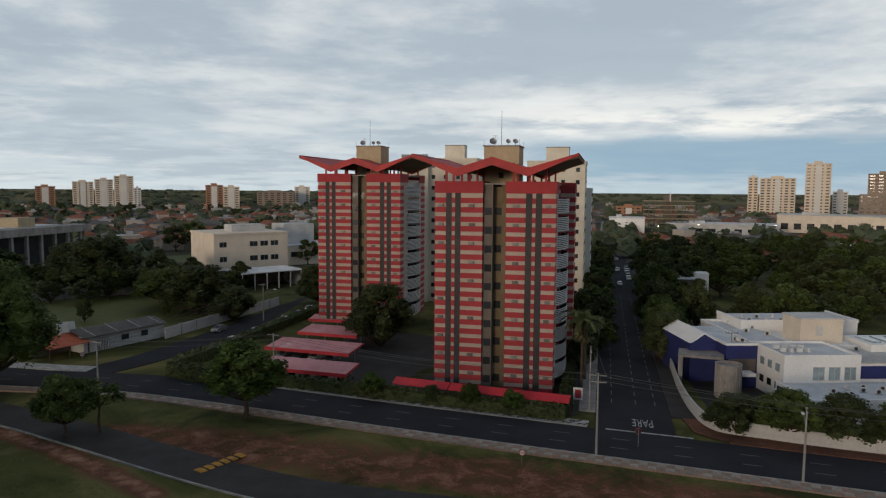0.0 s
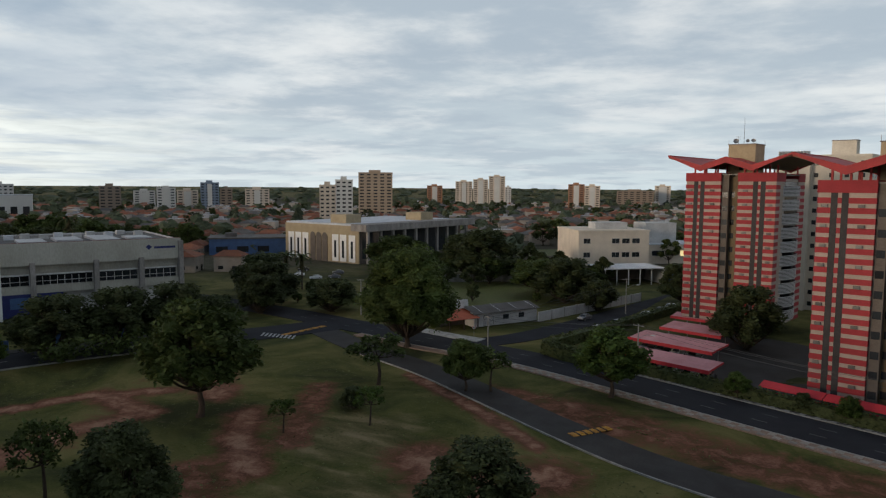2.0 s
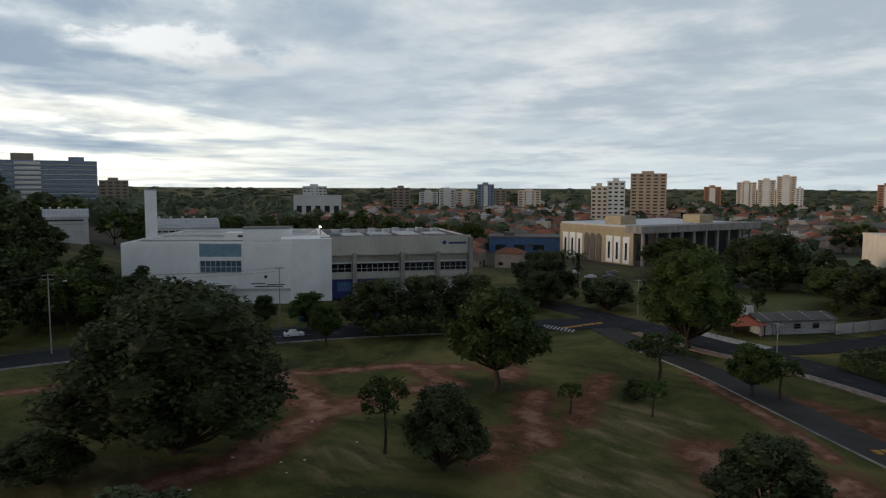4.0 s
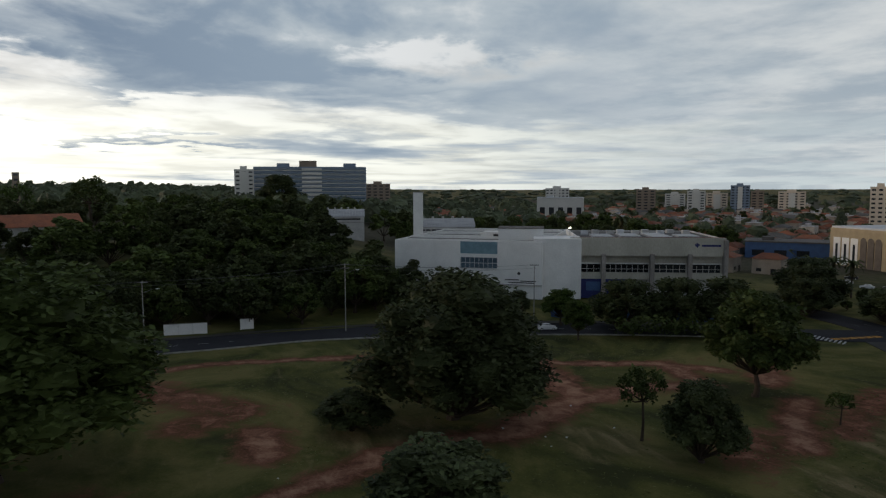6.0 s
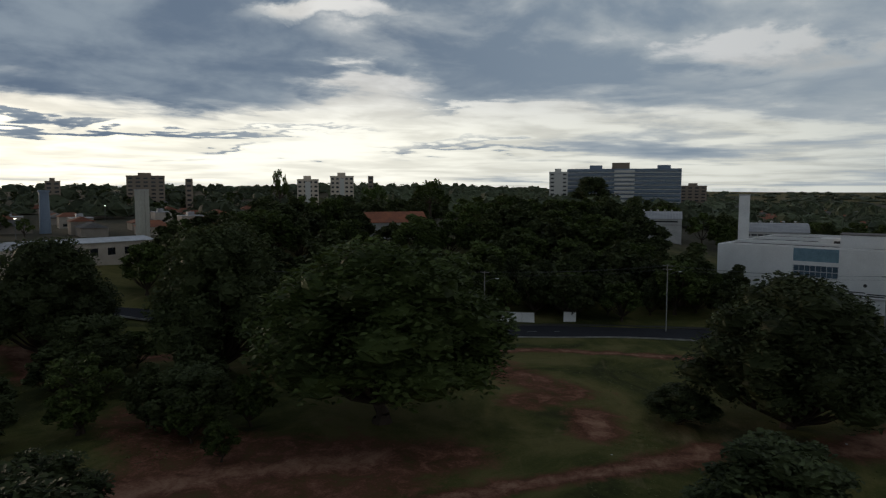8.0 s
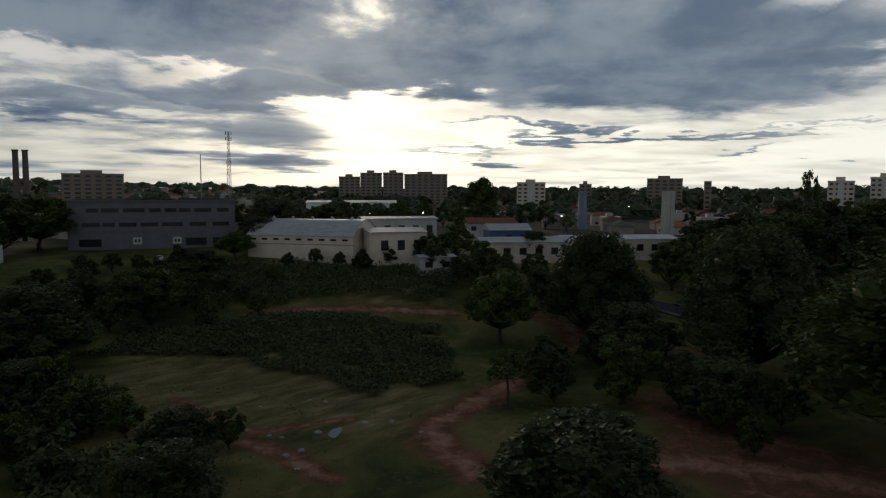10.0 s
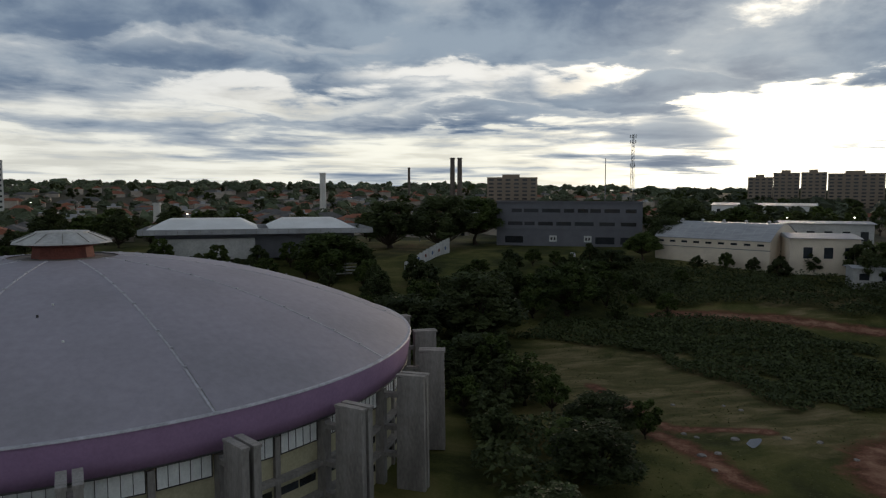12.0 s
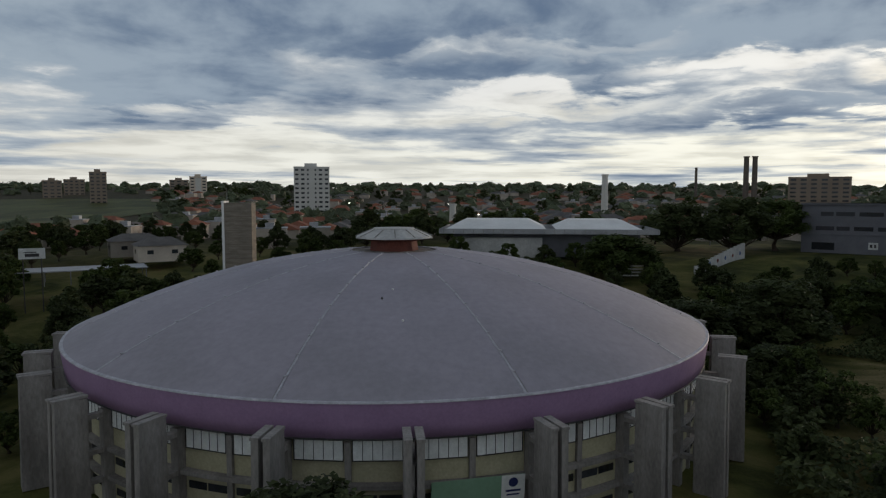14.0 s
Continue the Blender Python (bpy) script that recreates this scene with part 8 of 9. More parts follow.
# masts, chimneys and water towers on the skyline
def chimney(x, y, top, w, material, label):
    z = hill(x, y) - 0.5
    s = thing("chimney", pose(x, y, z), label, "chimney", "skyline chimneys")
    part("shaft", Shape().tube((0, 0, 0), (0, 0, top - z), w * 0.55, w * 0.45, 12), material, s)
    part("rim", Shape().turned([(w * 0.45, top - z - 1), (w * 0.56, top - z - 0.9), (w * 0.56, top - z), (w * 0.2, top - z)], 12), material, s)


chimney(-140.2, -704.4, 65.4, 5.0, TAUPE, "tall brown twin chimney on the skyline")
chimney(-147.2, -702.7, 65.4, 5.0, TAUPE, "tall brown twin chimney on the skyline")
chimney(-98.0, -713.5, 55.7, 2.6, TAUPE, "thin dark chimney on the skyline")
chimney(-2.2, -524.2, 44.8, 4.4, TOWER_WHITE, "white water tower on the skyline")
chimney(-270.4, -226.0, 31.7, 4.2, TOWER_BLUE, "pale blue water tower among low roofs")
chimney(78.0, -345.0, 27.0, 3.2, TOWER_WHITE, "small white water tower among houses")
z0 = hill(-258, -559)
mast = thing("telecom_mast", pose(-258.5, -559.5, z0), "tall lattice telecom mast with antennas", "mast")
mh = 79.5 - z0
leg = Shape()
for k in range(3):
    a = math.tau * k / 3
    leg.tube((2.2 * math.cos(a), 2.2 * math.sin(a), -0.5), (0.9 * math.cos(a), 0.9 * math.sin(a), mh), 0.22, 0.16, 5)
part("legs", leg, STEEL, mast)
brace = Shape()
for i in range(22):
    za, zb = mh * i / 22, mh * (i + 1) / 22
    ra, rb = 2.2 - 1.3 * i / 22, 2.2 - 1.3 * (i + 1) / 22
    for k in range(3):
        a, b = math.tau * k / 3, math.tau * (k + 1) / 3
        brace.tube((ra * math.cos(a), ra * math.sin(a), za), (rb * math.cos(b), rb * math.sin(b), zb), 0.1, 0.1, 4)
part("braces", brace, STEEL, mast)
for z, r in ((mh - 1.5, 2.6), (mh - 6, 2.4), (mh * 0.6, 1.8)):
    for k in range(6):
        a = math.tau * k / 6
        part("antenna", box(-0.25, 0.25, -0.25, 0.25, -1.3, 1.3), PLASTIC_WHITE, mast, at=(r * math.cos(a), r * math.sin(a), z))
solid("radio_pole", Shape().tube((0, 0, -0.5), (0, 0, 60.3 - hill(-239, -569)), 0.5, 0.3, 6), STEEL, "thin distant radio pole", "mast", pose(-239, -569.4, hill(-239, -569)))


# small houses: five models, then copies over the districts
def house_model(seed, w, d, h, roof_m, flat_roof):
    rnd = random.Random(seed)
    t = thing("house", Matrix(), ("plastered low house with flat pale roof" if flat_roof else "plastered low house with hipped tile roof"), "house", "town houses")
    part("wall", box(-w / 2, w / 2, -d / 2, d / 2, -1.5, h), HOUSE_WALL, t)
    if flat_roof:
        part("roof", Shape().box(-w / 2 - 0.2, w / 2 + 0.2, -d / 2 - 0.2, d / 2 + 0.2, h, h + 0.3).box(-w * 0.1, w * 0.2, -1, 2, h + 0.3, h + 2.0), roof_m, t)
    else:
        e = 0.6
        r = Shape().add([(-w / 2 - e, -d / 2 - e, h), (w / 2 + e, -d / 2 - e, h), (w / 2 + e, d / 2 + e, h), (-w / 2 - e, d / 2 + e, h), (-w / 4, 0, h + d * 0.22), (w / 4, 0, h + d * 0.22)],
                        [(0, 1, 5, 4), (1, 2, 5), (2, 3, 4, 5), (3, 0, 4), (3, 2, 1, 0)])
        part("roof", r, roof_m, t)
    for k, (x, y, rz) in enumerate(((-w / 4, -d / 2, 0), (w / 4, -d / 2, 0), (w / 2, 0, 90), (-w / 4, d / 2, 180), (w / 4, d / 2, 180), (-w / 2, 0, 270))):
        win = part("window" if k != 1 else "door", box(-0.9, 0.9, -0.08, 0.02, 0.9 if k != 1 else 0.0, 2.1), DARK_GLASS, t, at=pose(x, y, 0, 0, 0, rz))
    return t


HOUSES = [house_model(1, 13, 10, 3.2, ROOF_RED, False), house_model(2, 10, 9, 5.6, ROOF_RED, False), house_model(3, 14, 11, 3.4, ROOF_DARK, False),
          house_model(4, 11, 9, 6.0, ROOF_METAL, True), house_model(5, 16, 10, 3.6, ROOF_DARK, False), house_model(6, 12, 12, 3.4, ROOF_RED, False)]
housed = set()


def off_lawn(x, y):
    """Outside the open lawn on the south-eastern slope and the strip before it."""
    return not (math.hypot(x, y) > 430 and 213 < math.degrees(math.atan2(-x, y + 10)) % 360 < 226 and math.hypot(x, y) < 900)


def district(n, near, cx, cy, r0, r1, a0, a1, grid, seed, keep, label):
    """Houses on a loose grid within a ring sector round (cx, cy); angles turn left from +y."""
    rnd = random.Random(seed)
    spots = []
    span = int(r1 / 20) + 1
    for i in range(-span, span + 1):
        for j in range(-span, span + 1):
            u, v = i * 19.0, j * 25.0
            x = cx + u * math.cos(radians(grid)) - v * math.sin(radians(grid)) + rnd.uniform(-3, 3)
            y = cy + u * math.sin(radians(grid)) + v * math.cos(radians(grid)) + rnd.uniform(-3, 3)
            d, turn = math.hypot(x - cx, y - cy), math.degrees(math.atan2(-(x - cx), y - cy)) % 360
            if r0 < d < r1 and a0 < turn < a1 and keep(x, y) and off_lawn(x, y):
                spots.append((x, y))
    spots.sort(key=lambda p: math.hypot(p[0] - cx, p[1] - cy) * rnd.uniform(0.6, 1.4))
    many = []
    for k, (x, y) in enumerate(spots[:n]):
        which = rnd.choice((0, 0, 1, 2, 3, 4, 5, 5))
        src = HOUSES[which]
        m = pose(x, y, hill(x, y), 0, 0, grid + rnd.choice((0, 90, 180, 270)))
        if k >= near:
            many.append((which, m))
        elif src.name in housed:
            copy_thing(src, m)
        else:
            housed.add(src.name)
            src.matrix_basis = m
    if many:
        joined("far_houses", HOUSE_MODELS, many, label, "houses")
    return spots[n:]


HOUSE_MODELS = [[(c.data, c.data.materials[0]) for c in t.children] for t in HOUSES]
rest = district(420, 60, 25, -25, 290, 900, 150, 222, 12, 5, outside((-5, 70, -290, -235), (-110, -40, -290, -240), (180, 225, -515, -475)), "low town houses on the southern slope")
for which, x, y, turn in ((2, 152, -224, 40), (4, 166, -233, 40), (3, 134, -268, 20), (3, 120, -276, 20)):
    copy_thing(HOUSES[which], pose(x, y, hill(x, y), 0, 0, turn))
pav = thing("open_shed", pose(139, -196, hill(139, -196) - 0.4, 0, 0, 38), "long open pavilion with pale flat metal roof", "shed")
part("roof", box(0, 30, -6, 5, 3.5, 3.75), ROOF_METAL, pav)
for i in range(6):
    for v in (-5.6, 4.6):
        part("post", box(0.3 + i * 5.85, 0.5 + i * 5.85, v - 0.1, v + 0.1, 0, 3.5), STEEL, pav)
rest += district(300, 50, 0, 0, 260, 1000, 8, 62, 30, 6, outside((-150, -30, 150, 340), (-245, -130, 180, 320), (-420, -370, 540, 600), (-360, -320, 410, 450)), "low town houses to the north-west")
rest += district(70, 20, 25, -25, 330, 900, 105, 150, 40, 7, outside((-310, -240, -430, -370), (-220, -120, -240, -130)), "low houses to the south-west")
rest += district(90, 15, 0, 0, 330, 1000, 318, 352, 20, 8, outside((150, 360, 470, 600)), "low houses to the north-east")
rest += district(420, 0, 0, 0, 560, 1700, 4, 78, 28, 9, outside((-420, -370, 540, 600), (-620, -460, 1000, 1080)), "pale roofs of the wide town to the north-west")
rest += district(340, 0, 0, 0, 560, 1500, 318, 356, 20, 10, outside((100, 380, 450, 620)), "pale roofs of the wide town to the north-east")
rest = rest[:1500]
rnd = random.Random(77)
many = []
for x, y in rnd.sample(rest, min(260, len(rest))):
    h = rnd.uniform(7, 12)
    r = h * rnd.uniform(0.45, 0.7)
    many.append((rnd.randrange(3), pose(x, y, hill(x, y), 0, 0, rnd.uniform(0, 360)) @ Matrix.Diagonal((2 * r, 2 * r, h, 1))))
joined("town_trees", MODELS["far"], many, "dark leafy trees between the houses", "trees")
for t in KINDS["far"]:
    for c in list(t.children):
        bpy.data.objects.remove(c)
    bpy.data.objects.remove(t)


def far_wood(name, a0, a1, r0, r1, n, h, label, seed, lump=1.0):
    """A far belt of trees in one mesh: uneven leafy mounds with gaps."""
    rnd = random.Random(seed)
    s = Shape()
    for _ in range(n):
        a, d = radians(rnd.uniform(a0, a1)), rnd.uniform(r0, r1)
        x, y = -math.sin(a) * d, math.cos(a) * d - 10
        if not off_lawn(x, y):
            continue
        z = hill(x, y)
        hh, rr = h * rnd.uniform(0.6, 1.25), h * rnd.uniform(0.5, 0.9) * lump
        base = len(s.v)
        for j in range(4):
            for i in range(6):
                ph, th = (0.12 + 0.38 * j / 3) * math.pi, math.tau * (i + 0.5 * (j % 2)) / 6
                q = 1 + 0.25 * rnd.uniform(-1, 1)
                s.v.append((x + rr * q * math.sin(ph) * math.cos(th), y + rr * q * math.sin(ph) * math.sin(th), z - 1 + hh * (0.25 + 0.7 * math.cos(ph)) * q))
        for j in range(3):
            for i in range(6):
                s.f.append((base + j * 6 + i, base + (j + 1) * 6 + i, base + (j + 1) * 6 + (i + 1) % 6, base + j * 6 + (i + 1) % 6))
        s.f.append(tuple(base + i for i in range(6)))
        for _ in range(34):
            th, ph = rnd.uniform(0, math.tau), rnd.uniform(0.05, 0.5) * math.pi
            leaf_card(s, Vector((x + rr * math.sin(ph) * math.cos(th), y + rr * math.sin(ph) * math.sin(th), z - 1 + hh * (0.28 + 0.72 * math.cos(ph)))), h * rnd.uniform(0.07, 0.15), rnd)
    return solid(name, s, LEAF_HAZE, label, "woodland", kind="stuff")


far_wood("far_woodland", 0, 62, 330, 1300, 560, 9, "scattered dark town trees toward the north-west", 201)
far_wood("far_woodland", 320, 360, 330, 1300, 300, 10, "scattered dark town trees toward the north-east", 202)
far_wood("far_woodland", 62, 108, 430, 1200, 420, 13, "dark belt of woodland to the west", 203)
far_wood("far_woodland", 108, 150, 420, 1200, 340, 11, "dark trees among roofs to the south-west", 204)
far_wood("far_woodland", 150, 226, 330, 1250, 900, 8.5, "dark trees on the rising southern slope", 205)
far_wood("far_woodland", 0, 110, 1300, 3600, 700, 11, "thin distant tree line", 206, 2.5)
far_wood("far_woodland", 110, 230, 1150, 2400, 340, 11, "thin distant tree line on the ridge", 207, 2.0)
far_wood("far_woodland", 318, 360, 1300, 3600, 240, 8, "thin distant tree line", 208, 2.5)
lawn = Shape()
for i in range(10):
    for j in range(10):
        spot = lambda a, b: ((310 + 23 * a + 6 * b, -395 + 12 * a - 31 * b))
        q = [spot(i + a, j + b) for a, b in ((0, 0), (0, 1), (1, 1), (1, 0))]
        lawn.add([(x, y, hill(x, y) + 0.5) for x, y in q], [(0, 1, 2, 3)])
solid("lawn", lawn, GRASS, "open green sports lawn on the slope", "lawn", kind="structure")


# ---- poles, wires, signs, cars ----
def utility_pole(x, y, rot, h, arms, label, lamp=False):
    z = level(x, y)
    p = thing("utility_pole", pose(x, y, z, 0, 0, rot), label, "utility pole", "utility poles")
    part("post", Shape().tube((0, 0, -0.4), (0, 0, h), 0.15, 0.09, 8), POLE_CONC, p)
    for i in range(arms):
        part("crossarm", box(-1.0, 1.0, -0.06, 0.06, h - 0.35 - i * 0.8, h - 0.22 - i * 0.8), POLE_CONC, p)
        for u in (-0.9, -0.45, 0.45, 0.9):
            part("insulator", Shape().turned([(0.03, 0), (0.07, 0.04), (0.04, 0.09), (0.07, 0.14), (0.02, 0.2)], 8).moved(pose(u, 0, h - 0.22 - i * 0.8)), CHARCOAL, p)
    if lamp:
        part("lamp_arm", Shape().tube((0, 0, h - 2.4), (1.6, 0, h - 1.6), 0.04, 0.04, 6).tube((1.6, 0, h - 1.6), (2.6, 0, h - 1.5), 0.04, 0.04, 6), STEEL, p)
        part("lamp_head", box(2.4, 3.1, -0.13, 0.13, h - 1.58, h - 1.43), PLASTIC_WHITE, p, "pale street lamp head")
    return p


def wire(a, b, sag, n=10, r=0.022):
    """A sagging cable between two points."""
    a, b = Vector(a), Vector(b)
    pts = [a.lerp(b, k / n) - Vector((0, 0, sag * 4 * (k / n) * (1 - k / n))) for k in range(n + 1)]
    across = (b - a).cross(Vector((0, 0, 1))).normalized() * r
    rise = Vector((0, 0, r))
    s = Shape().add([p + d for p in pts for d in (across, rise, -across, -rise)], [(4 * i + j, 4 * i + (j + 1) % 4, 4 * i + 4 + (j + 1) % 4, 4 * i + 4 + j) for i in range(n) for j in range(4)])
    return solid("overhead_cable", s, WIRE, "thin dark overhead cable between poles", "cable", group="overhead cables")


utility_pole(-52.7, 104.3, -19, 8.6, 1, "grey concrete utility pole at the avenue")
utility_pole(-26.8, 108.6, -19, 9.0, 1, "grey concrete utility pole beside the carports", True)
utility_pole(18.7, 81.6, -19, 10.2, 2, "grey concrete utility pole with crossarms at the junction")
utility_pole(21.4, 98.5, 77, 9.6, 2, "grey concrete utility pole with street lamp", True)
utility_pole(39.8, 74.0, 70, 8.6, 1, "grey concrete lamp pole beside the avenue", True)
utility_pole(47.5, 112.5, -19, 9.0, 1, "grey concrete pole inside the clinic yard")
utility_pole(-131.5, -32.6, 75, 15.0, 1, "grey concrete pole on the far side of the park road", True)
utility_pole(-144.2, 8.2, 75, 15.3, 2, "grey concrete pole with crossarms by the park road", True)
utility_pole(-138.6, 52.4, 75, 14.0, 1, "dark slender pole before the white building")
utility_pole(-43.0, 165.0, 20, 9.0, 1, "grey pole with lamp along the back street", True)
utility_pole(60.0, 165.0, 77, 10.0, 1, "grey pole along the side street", True)
utility_pole(-99.2, 130.0, 20, 9.0, 1, "grey pole near the road junction", True)
for dz, du in ((0.0, -0.9), (0.0, 0.9), (-0.8, 0.4)):
    wire((-52.7 + du, 104.3, 8.4 + dz), (-26.8 + du, 108.6, 8.8 + dz), 0.5)
    wire((-26.8 + du, 108.6, 8.8 + dz), (18.7 + du, 81.6, 10.0 + dz), 1.0)
    wire((18.7 + du, 81.6, 10.0 + dz), (63.0 + du, 66.0, 9.0 + dz), 0.9)
    wire((18.7 + du, 81.6, 10.0 + dz), (21.4 + du, 98.5, 9.4 + dz), 0.3)
    wire((-131.5, -32.6 + du, 14.8 + dz), (-144.2, 8.2 + du, 15.1 + dz), 0.6)
    wire((-131.5, -32.6 + du, 14.8 + dz), (-133.0, -90 + du, 14.8 + dz), 0.8)
    wire((-144.2, 8.2 + du, 15.1 + dz), (-138.6, 52.4 + du, 13.8 + dz), 0.7)
    wire((-52.7 + du, 104.3, 8.4 + dz), (-43.0 + du, 165.0, 8.8 + dz), 0.8)
utility_pole(63.0, 66.0, -19, 9.2, 1, "grey concrete utility pole farther down the avenue")
utility_pole(-133.0, -90.0, 75, 15.0, 1, "grey concrete pole beside the wood")


def road_sign(x, y, rot, h, r, material, label):
    z = level(x, y)
    s = thing("road_sign", pose(x, y, z, 0, 0, rot), label, "road sign", "road signs")
    part("post", Shape().tube((0, 0, -0.3), (0, 0, h), 0.035, 0.035, 6), STEEL, s)
    part("disc", Shape().turned([(0.0, 0.02), (r, 0.02), (r, -0.02), (0.0, -0.02)], 20).moved(pose(0, -0.05, h - r, 90, 0, 0)), material, s)
    part("rim", Shape().turned([(r * 0.86, 0.03), (r * 1.02, 0.03), (r * 1.02, -0.03), (r * 0.86, -0.03)], 20).moved(pose(0, -0.06, h - r, 90, 0, 0)), BRIGHT_RED, s)
    part("mark", box(-r * 0.5, r * 0.5, -0.09, -0.075, h - r * 1.12, h - r * 0.88), CHARCOAL, s)


road_sign(9.4, 78.8, 0, 1.9, 0.34, PLASTIC_WHITE, "round white and red road sign on the verge")
road_sign(24.5, 84.2, 190, 2.6, 0.42, CHARCOAL, "dark back of a road sign at the junction")
road_sign(-64.0, 121.5, 30, 2.6, 0.4, PLASTIC_WHITE, "round road sign at the corner house")
gp = thing("gate_board", pose(20.2, 101.0, 0, 0, 0, -13), "white framed board with a red emblem at the forecourt", "board")
part("board", box(-0.7, 0.7, -0.05, 0.05, 0.9, 2.7), PLASTIC_WHITE, gp)
part("emblem", box(-0.45, 0.45, -0.07, -0.05, 1.1, 2.4), RED_PAINT, gp)
part("legs", Shape().box(-0.65, -0.55, -0.05, 0.05, 0, 0.9).box(0.55, 0.65, -0.05, 0.05, 0, 0.9), STEEL, gp)


def car_model(paint, label, long=4.2):
    c = thing("car", Matrix(), label, "car", "cars")
    prof = [(-long / 2, 0.45), (-long / 2 + 0.06, 0.78), (-long * 0.27, 0.90), (-long * 0.13, 1.40), (long * 0.22, 1.44), (long * 0.40, 0.98), (long / 2 - 0.02, 0.92), (long / 2, 0.42), (long / 2 - 0.1, 0.26), (-long / 2 + 0.1, 0.26)]
    s = Shape()
    n = len(prof)
    ws = [0.84 if z < 1.1 else 0.66 for _, z in prof]
    s.add([(x, -w, z) for (x, z), w in zip(prof, ws)] + [(x, w, z) for (x, z), w in zip(prof, ws)],
          [tuple(range(n)), tuple(range(2 * n - 1, n - 1, -1))] + [(i, i + n, (i + 1) % n + n, (i + 1) % n) for i in range(n)])
    body = part("body", s, paint, c)
    g = Shape()
    g.add([(-long * 0.262, -0.72, 0.94), (-long * 0.262, 0.72, 0.94), (-long * 0.142, 0.60, 1.38), (-long * 0.142, -0.60, 1.38)], [(0, 3, 2, 1)])
    g.add([(long * 0.235, -0.60, 1.40), (long * 0.235, 0.60, 1.40), (long * 0.395, 0.70, 1.01), (long * 0.395, -0.70, 1.01)], [(0, 3, 2, 1)])
    for sg in (-1, 1):
        g.add([(-long * 0.24, sg * 0.80, 0.95), (long * 0.36, sg * 0.80, 0.98), (long * 0.21, sg * 0.685, 1.38), (-long * 0.12, sg * 0.685, 1.36)], [(0, 1, 2, 3) if sg < 0 else (3, 2, 1, 0)])
    part("glazing", g.moved(pose(0, 0, 0.012)), DARK_GLASS, c)
    wheel = Shape().turned([(0.0, -0.09), (0.24, -0.09), (0.31, -0.07), (0.31, 0.07), (0.24, 0.09), (0.0, 0.09)], 16).moved(pose(0, 0, 0, 90, 0, 0)).mesh("tyre", RUBBER)
    rim = Shape().turned([(0.0, 0.0), (0.19, 0.01)], 12).moved(pose(0, 0, 0, 90, 0, 0)).mesh("rim", LIGHT_METAL)
    for x in (-long * 0.31, long * 0.30):
        for sg in (-1, 1):
            w = part("wheel", wheel, None, c, at=(x, sg * 0.78, 0.31))
            part("rim", rim, None, w, at=(0, sg * 0.10, 0))
    for sg in (-1, 1):
        part("headlight", box(-long / 2 - 0.01, -long / 2 + 0.1, sg * 0.62 - 0.14, sg * 0.62 + 0.14, 0.62, 0.76), PLASTIC_WHITE, c)
        part("tail_light", box(long / 2 - 0.1, long / 2 + 0.012, sg * 0.66 - 0.1, sg * 0.66 + 0.1, 0.68, 0.86), BRIGHT_RED, c)
    return c


CARS = [car_model(CAR_WHITE, "white hatchback car on the road"), car_model(CAR_GREY, "grey car parked at the kerb"), car_model(CAR_DARK, "dark car parked under the trees"), car_model(CAR_WHITE, "white car with lit headlights", 4.4)]
for sg in (-1, 1):
    part("lit_headlight", box(-2.23, -2.19, sg * 0.62 - 0.13, sg * 0.62 + 0.13, 0.60, 0.76), LAMP_ON, CARS[3])
parked = [0, 0, 0, 0]


def car(which, x, y, rot, z=None):
    m = pose(x, y, (0.06 + hill(x, y)) if z is None else z, 0, 0, rot)
    if parked[which]:
        copy_thing(CARS[which], m)
    else:
        CARS[which].matrix_basis = m
    parked[which] += 1


car(0, -129.5, 51.0, 250)
for i in range(11):
    s = 120 + i * 17
    off = -2.6 if i % 2 else 0.9
    car(3, 24.4 + STREET_DIR[0] * s * 1.25 + off, 84.5 + STREET_DIR[1] * s * 1.25, 77 + 180)
for i in range(5):
    car(i % 3, 24.4 + STREET_DIR[0] * (165 + i * 8) + 4.4, 84.5 + STREET_DIR[1] * (165 + i * 8), 77)
for x, y, w in ((-43.0, 140.0, 0), (-40.8, 149.0, 1), (-37.6, 163.0, 0), (-35.8, 171.0, 2), (-34.5, 178.0, 0), (-49.5, 152.0, 1)):
    car(w, x, y, 76)
for i in range(5):
    car((i * 2) % 3, -27.6 + i * 2.9, 114.2 - i * 0.85, 73)
for i in range(4):
    car((i + 1) % 3, -29.6 + i * 3.1, 128.6 - i * 0.95, 73)
for k, (x, y) in enumerate(((-150, 175), (-146, 180), (-155, 168), (-160, 178), (-152, 190), (-168, 190), (-175, 184))):
    car(k % 3, x, y, 40)
car(0, -62.0, -231.0, 64)
car(1, -68.0, -234.0, 64)

# lamps that are already lit, far off in the town
rnd = random.Random(9)
for k in range(16):
    a, d = radians(rnd.choice((rnd.uniform(150, 200), rnd.uniform(120, 150), rnd.uniform(335, 350)))), rnd.uniform(300, 620)
    x, y = -math.sin(a) * d + 25, math.cos(a) * d - 25
    z = hill(x, y)
    lm = thing("street_lamp", pose(x, y, z, 0, 0, rnd.uniform(0, 360)), "distant street lamp already lit", "street lamp", "lit street lamps")
    part("post", Shape().tube((0, 0, -0.5), (0, 0, 8.5), 0.12, 0.08, 6), STEEL, lm)
    part("lamp_head", Shape().turned([(0.0, 0.35), (0.4, 0.2), (0.4, 0.0), (0.0, -0.1)], 8).moved(pose(0, 0, 8.5)), LAMP_ON, lm)

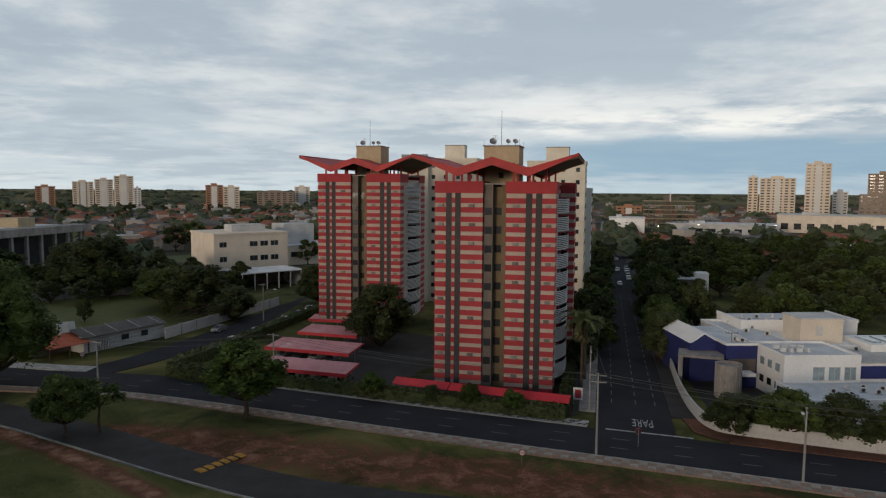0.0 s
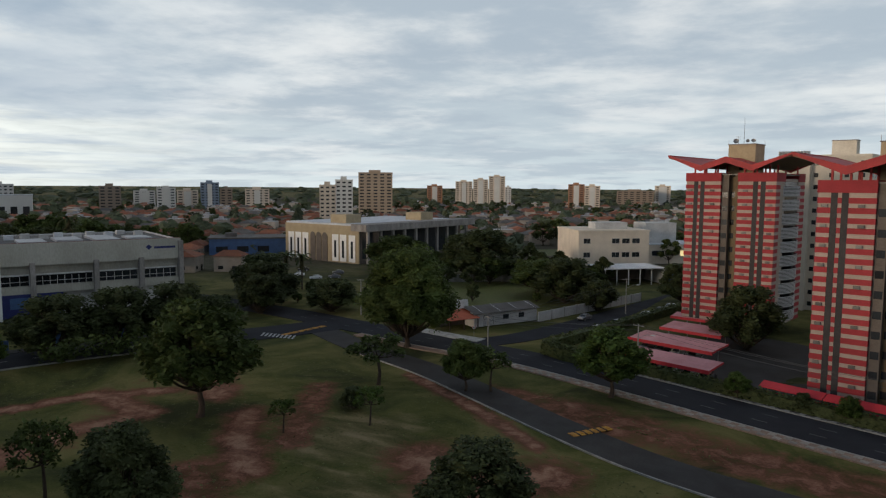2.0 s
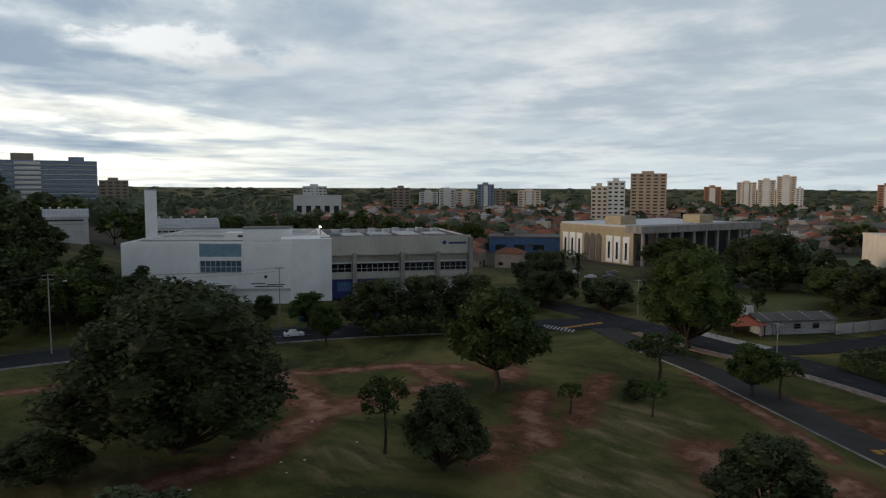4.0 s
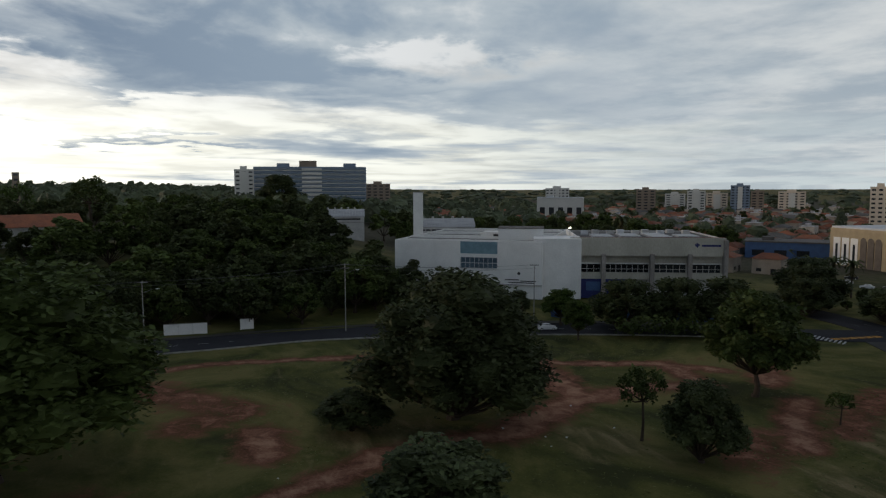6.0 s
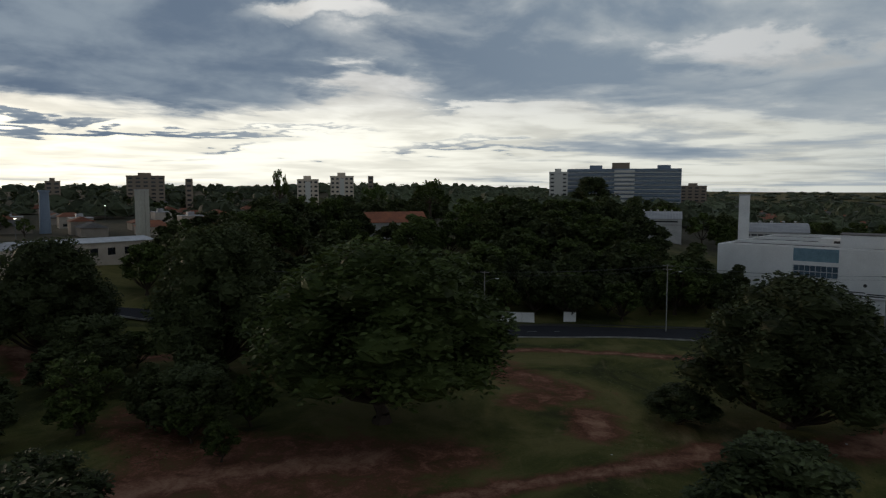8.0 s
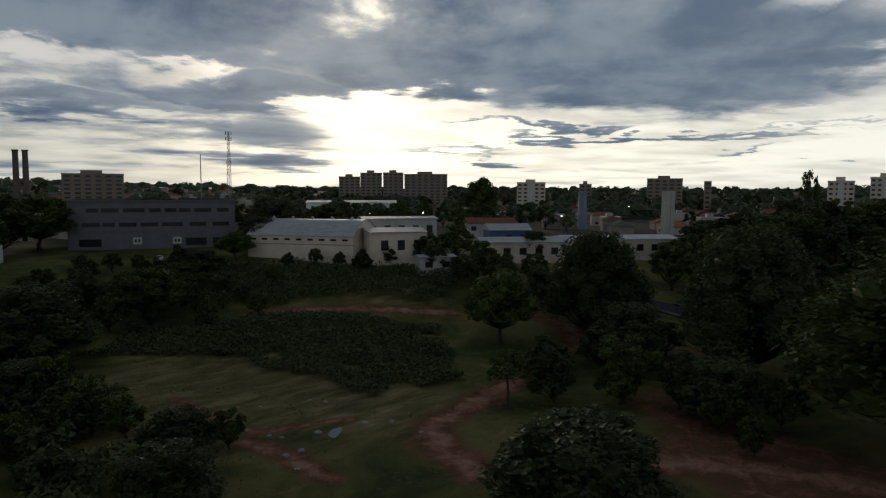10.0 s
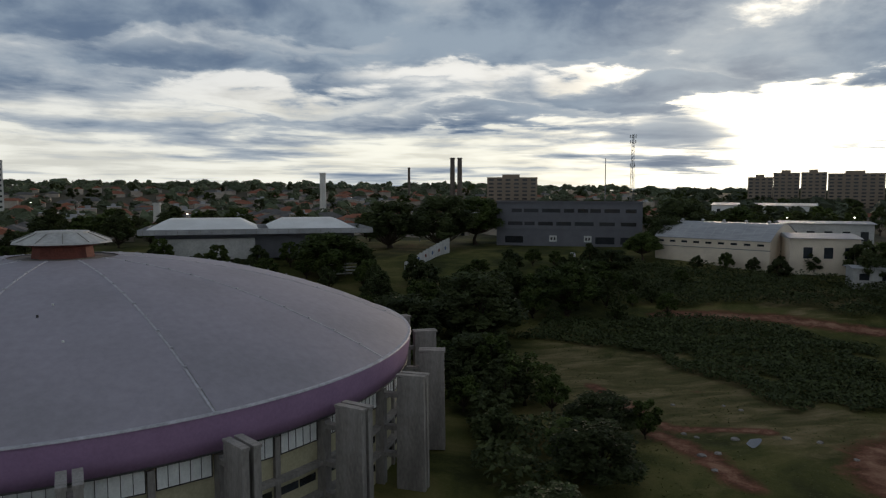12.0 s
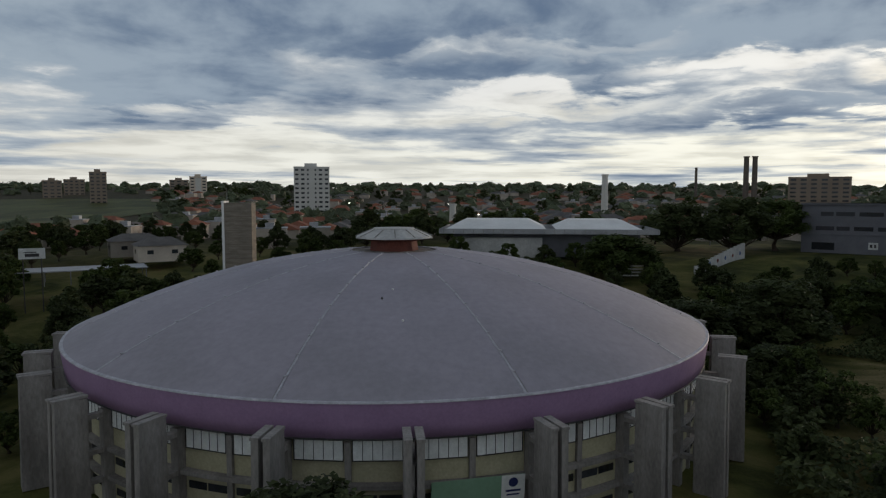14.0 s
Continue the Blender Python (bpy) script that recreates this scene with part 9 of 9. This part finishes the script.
# litter, stones and bushes in the park
rnd = random.Random(19)
for k in range(26):
    x, y = (rnd.uniform(-42, -16), rnd.uniform(-125, -95)) if k < 14 else (rnd.uniform(-85, -50), rnd.uniform(-25, 40))
    s = Shape()
    r = rnd.uniform(0.25, 0.8) if k < 14 else rnd.uniform(0.12, 0.25)
    s.turned([(r * 0.2, r * 0.5), (r * 0.8, r * 0.35), (r, -0.05)], 7)
    s.v = [(a * rnd.uniform(0.7, 1.2), b * rnd.uniform(0.7, 1.2), c * rnd.uniform(0.7, 1.2)) for a, b, c in s.v]
    s.f.append(tuple(range(6, -1, -1))[::-1])
    solid("stone" if k < 14 else "litter", s, CONCRETE if k < 14 else PLASTIC_WHITE, "rough grey lump of rubble in the grass" if k < 14 else "small pale scrap of litter on the grass", "rubble" if k < 14 else "litter",
          pose(x, y, level(x, y) + 0.02, 0, 0, rnd.uniform(0, 360)), "rubble lumps" if k < 14 else "litter scraps")
pud = Shape().add([(1.9 * (1 + 0.2 * math.sin(3 * a)) * math.cos(a), 0.9 * (1 + 0.2 * math.cos(2 * a)) * math.sin(a), 0) for a in [math.tau * k / 20 for k in range(20)]], [tuple(range(20))])
solid("puddle", pud, surface("still_water", (0.03, 0.03, 0.03), 0.05, (0.04, 0.035, 0.03), 0.5, 3, 0.1, 0.0, spec=0.6), "shallow puddle reflecting the sky", "puddle", pose(-31.2, -103.8, level(-31.2, -103.8) + 0.09, 0, 0, 40))


def tufts(name, x0, x1, y0, y1, n, h, material, label, seed, below=None):
    """Grass clumps over a stretch of meadow, one mesh; paths and roads stay bare."""
    rng = np.random.default_rng(seed)
    x, y = rng.uniform(x0, x1, n), rng.uniform(y0, y1, n)
    keep = np.ones(n, bool)
    for line, half in PATHS:
        keep &= line_distance(x, y, line) > half * 1.15
    for line, half in ((AVENUE, 5.0), (WEST_ROAD, 6.0), (LOW_ROAD, 3.4)):
        keep &= line_distance(x, y, line) > half + 2.6
    if below:
        keep &= y < below[0] + below[1] * (x + 60)
    x, y = x[keep], y[keep]
    z = np.array([level(a, b) for a, b in zip(x, y)])
    x, y, z = (np.repeat(q, 3) for q in (x, y, z))
    n = len(x)
    a, w = rng.uniform(0, math.tau, n), rng.uniform(0.05, 0.13, n)
    patch = 0.75 + 0.45 * np.sin(x * 0.21 + 1.3 * np.sin(y * 0.13)) * np.cos(y * 0.17 + x * 0.05)
    hh = h * rng.uniform(0.4, 1.0, n) * patch
    lx, ly = rng.uniform(-0.3, 0.3, n), rng.uniform(-0.3, 0.3, n)
    cx, cy = w * np.cos(a), w * np.sin(a)
    v = np.stack([np.stack([x - cx, y - cy, z], -1), np.stack([x + cx, y + cy, z], -1), np.stack([x + lx + cx / 2, y + ly + cy / 2, z + hh], -1), np.stack([x + lx - cx / 2, y + ly - cy / 2, z + hh], -1)], 1).reshape(-1, 3)
    me = bpy.data.meshes.new(name)
    me.from_pydata(v.tolist(), [], np.arange(4 * n).reshape(-1, 4).tolist())
    me.materials.append(material)
    return solid(name, me, None, label, "grass", kind="stuff")


tufts("grass", -128, -8, -20, 92, 12000, 0.12, GRASS, "short uneven park grass", 301, (100, -0.36))
tufts("grass", -120, 0, -215, -62, 14000, 0.16, GRASS, "tall uneven meadow grass", 302)
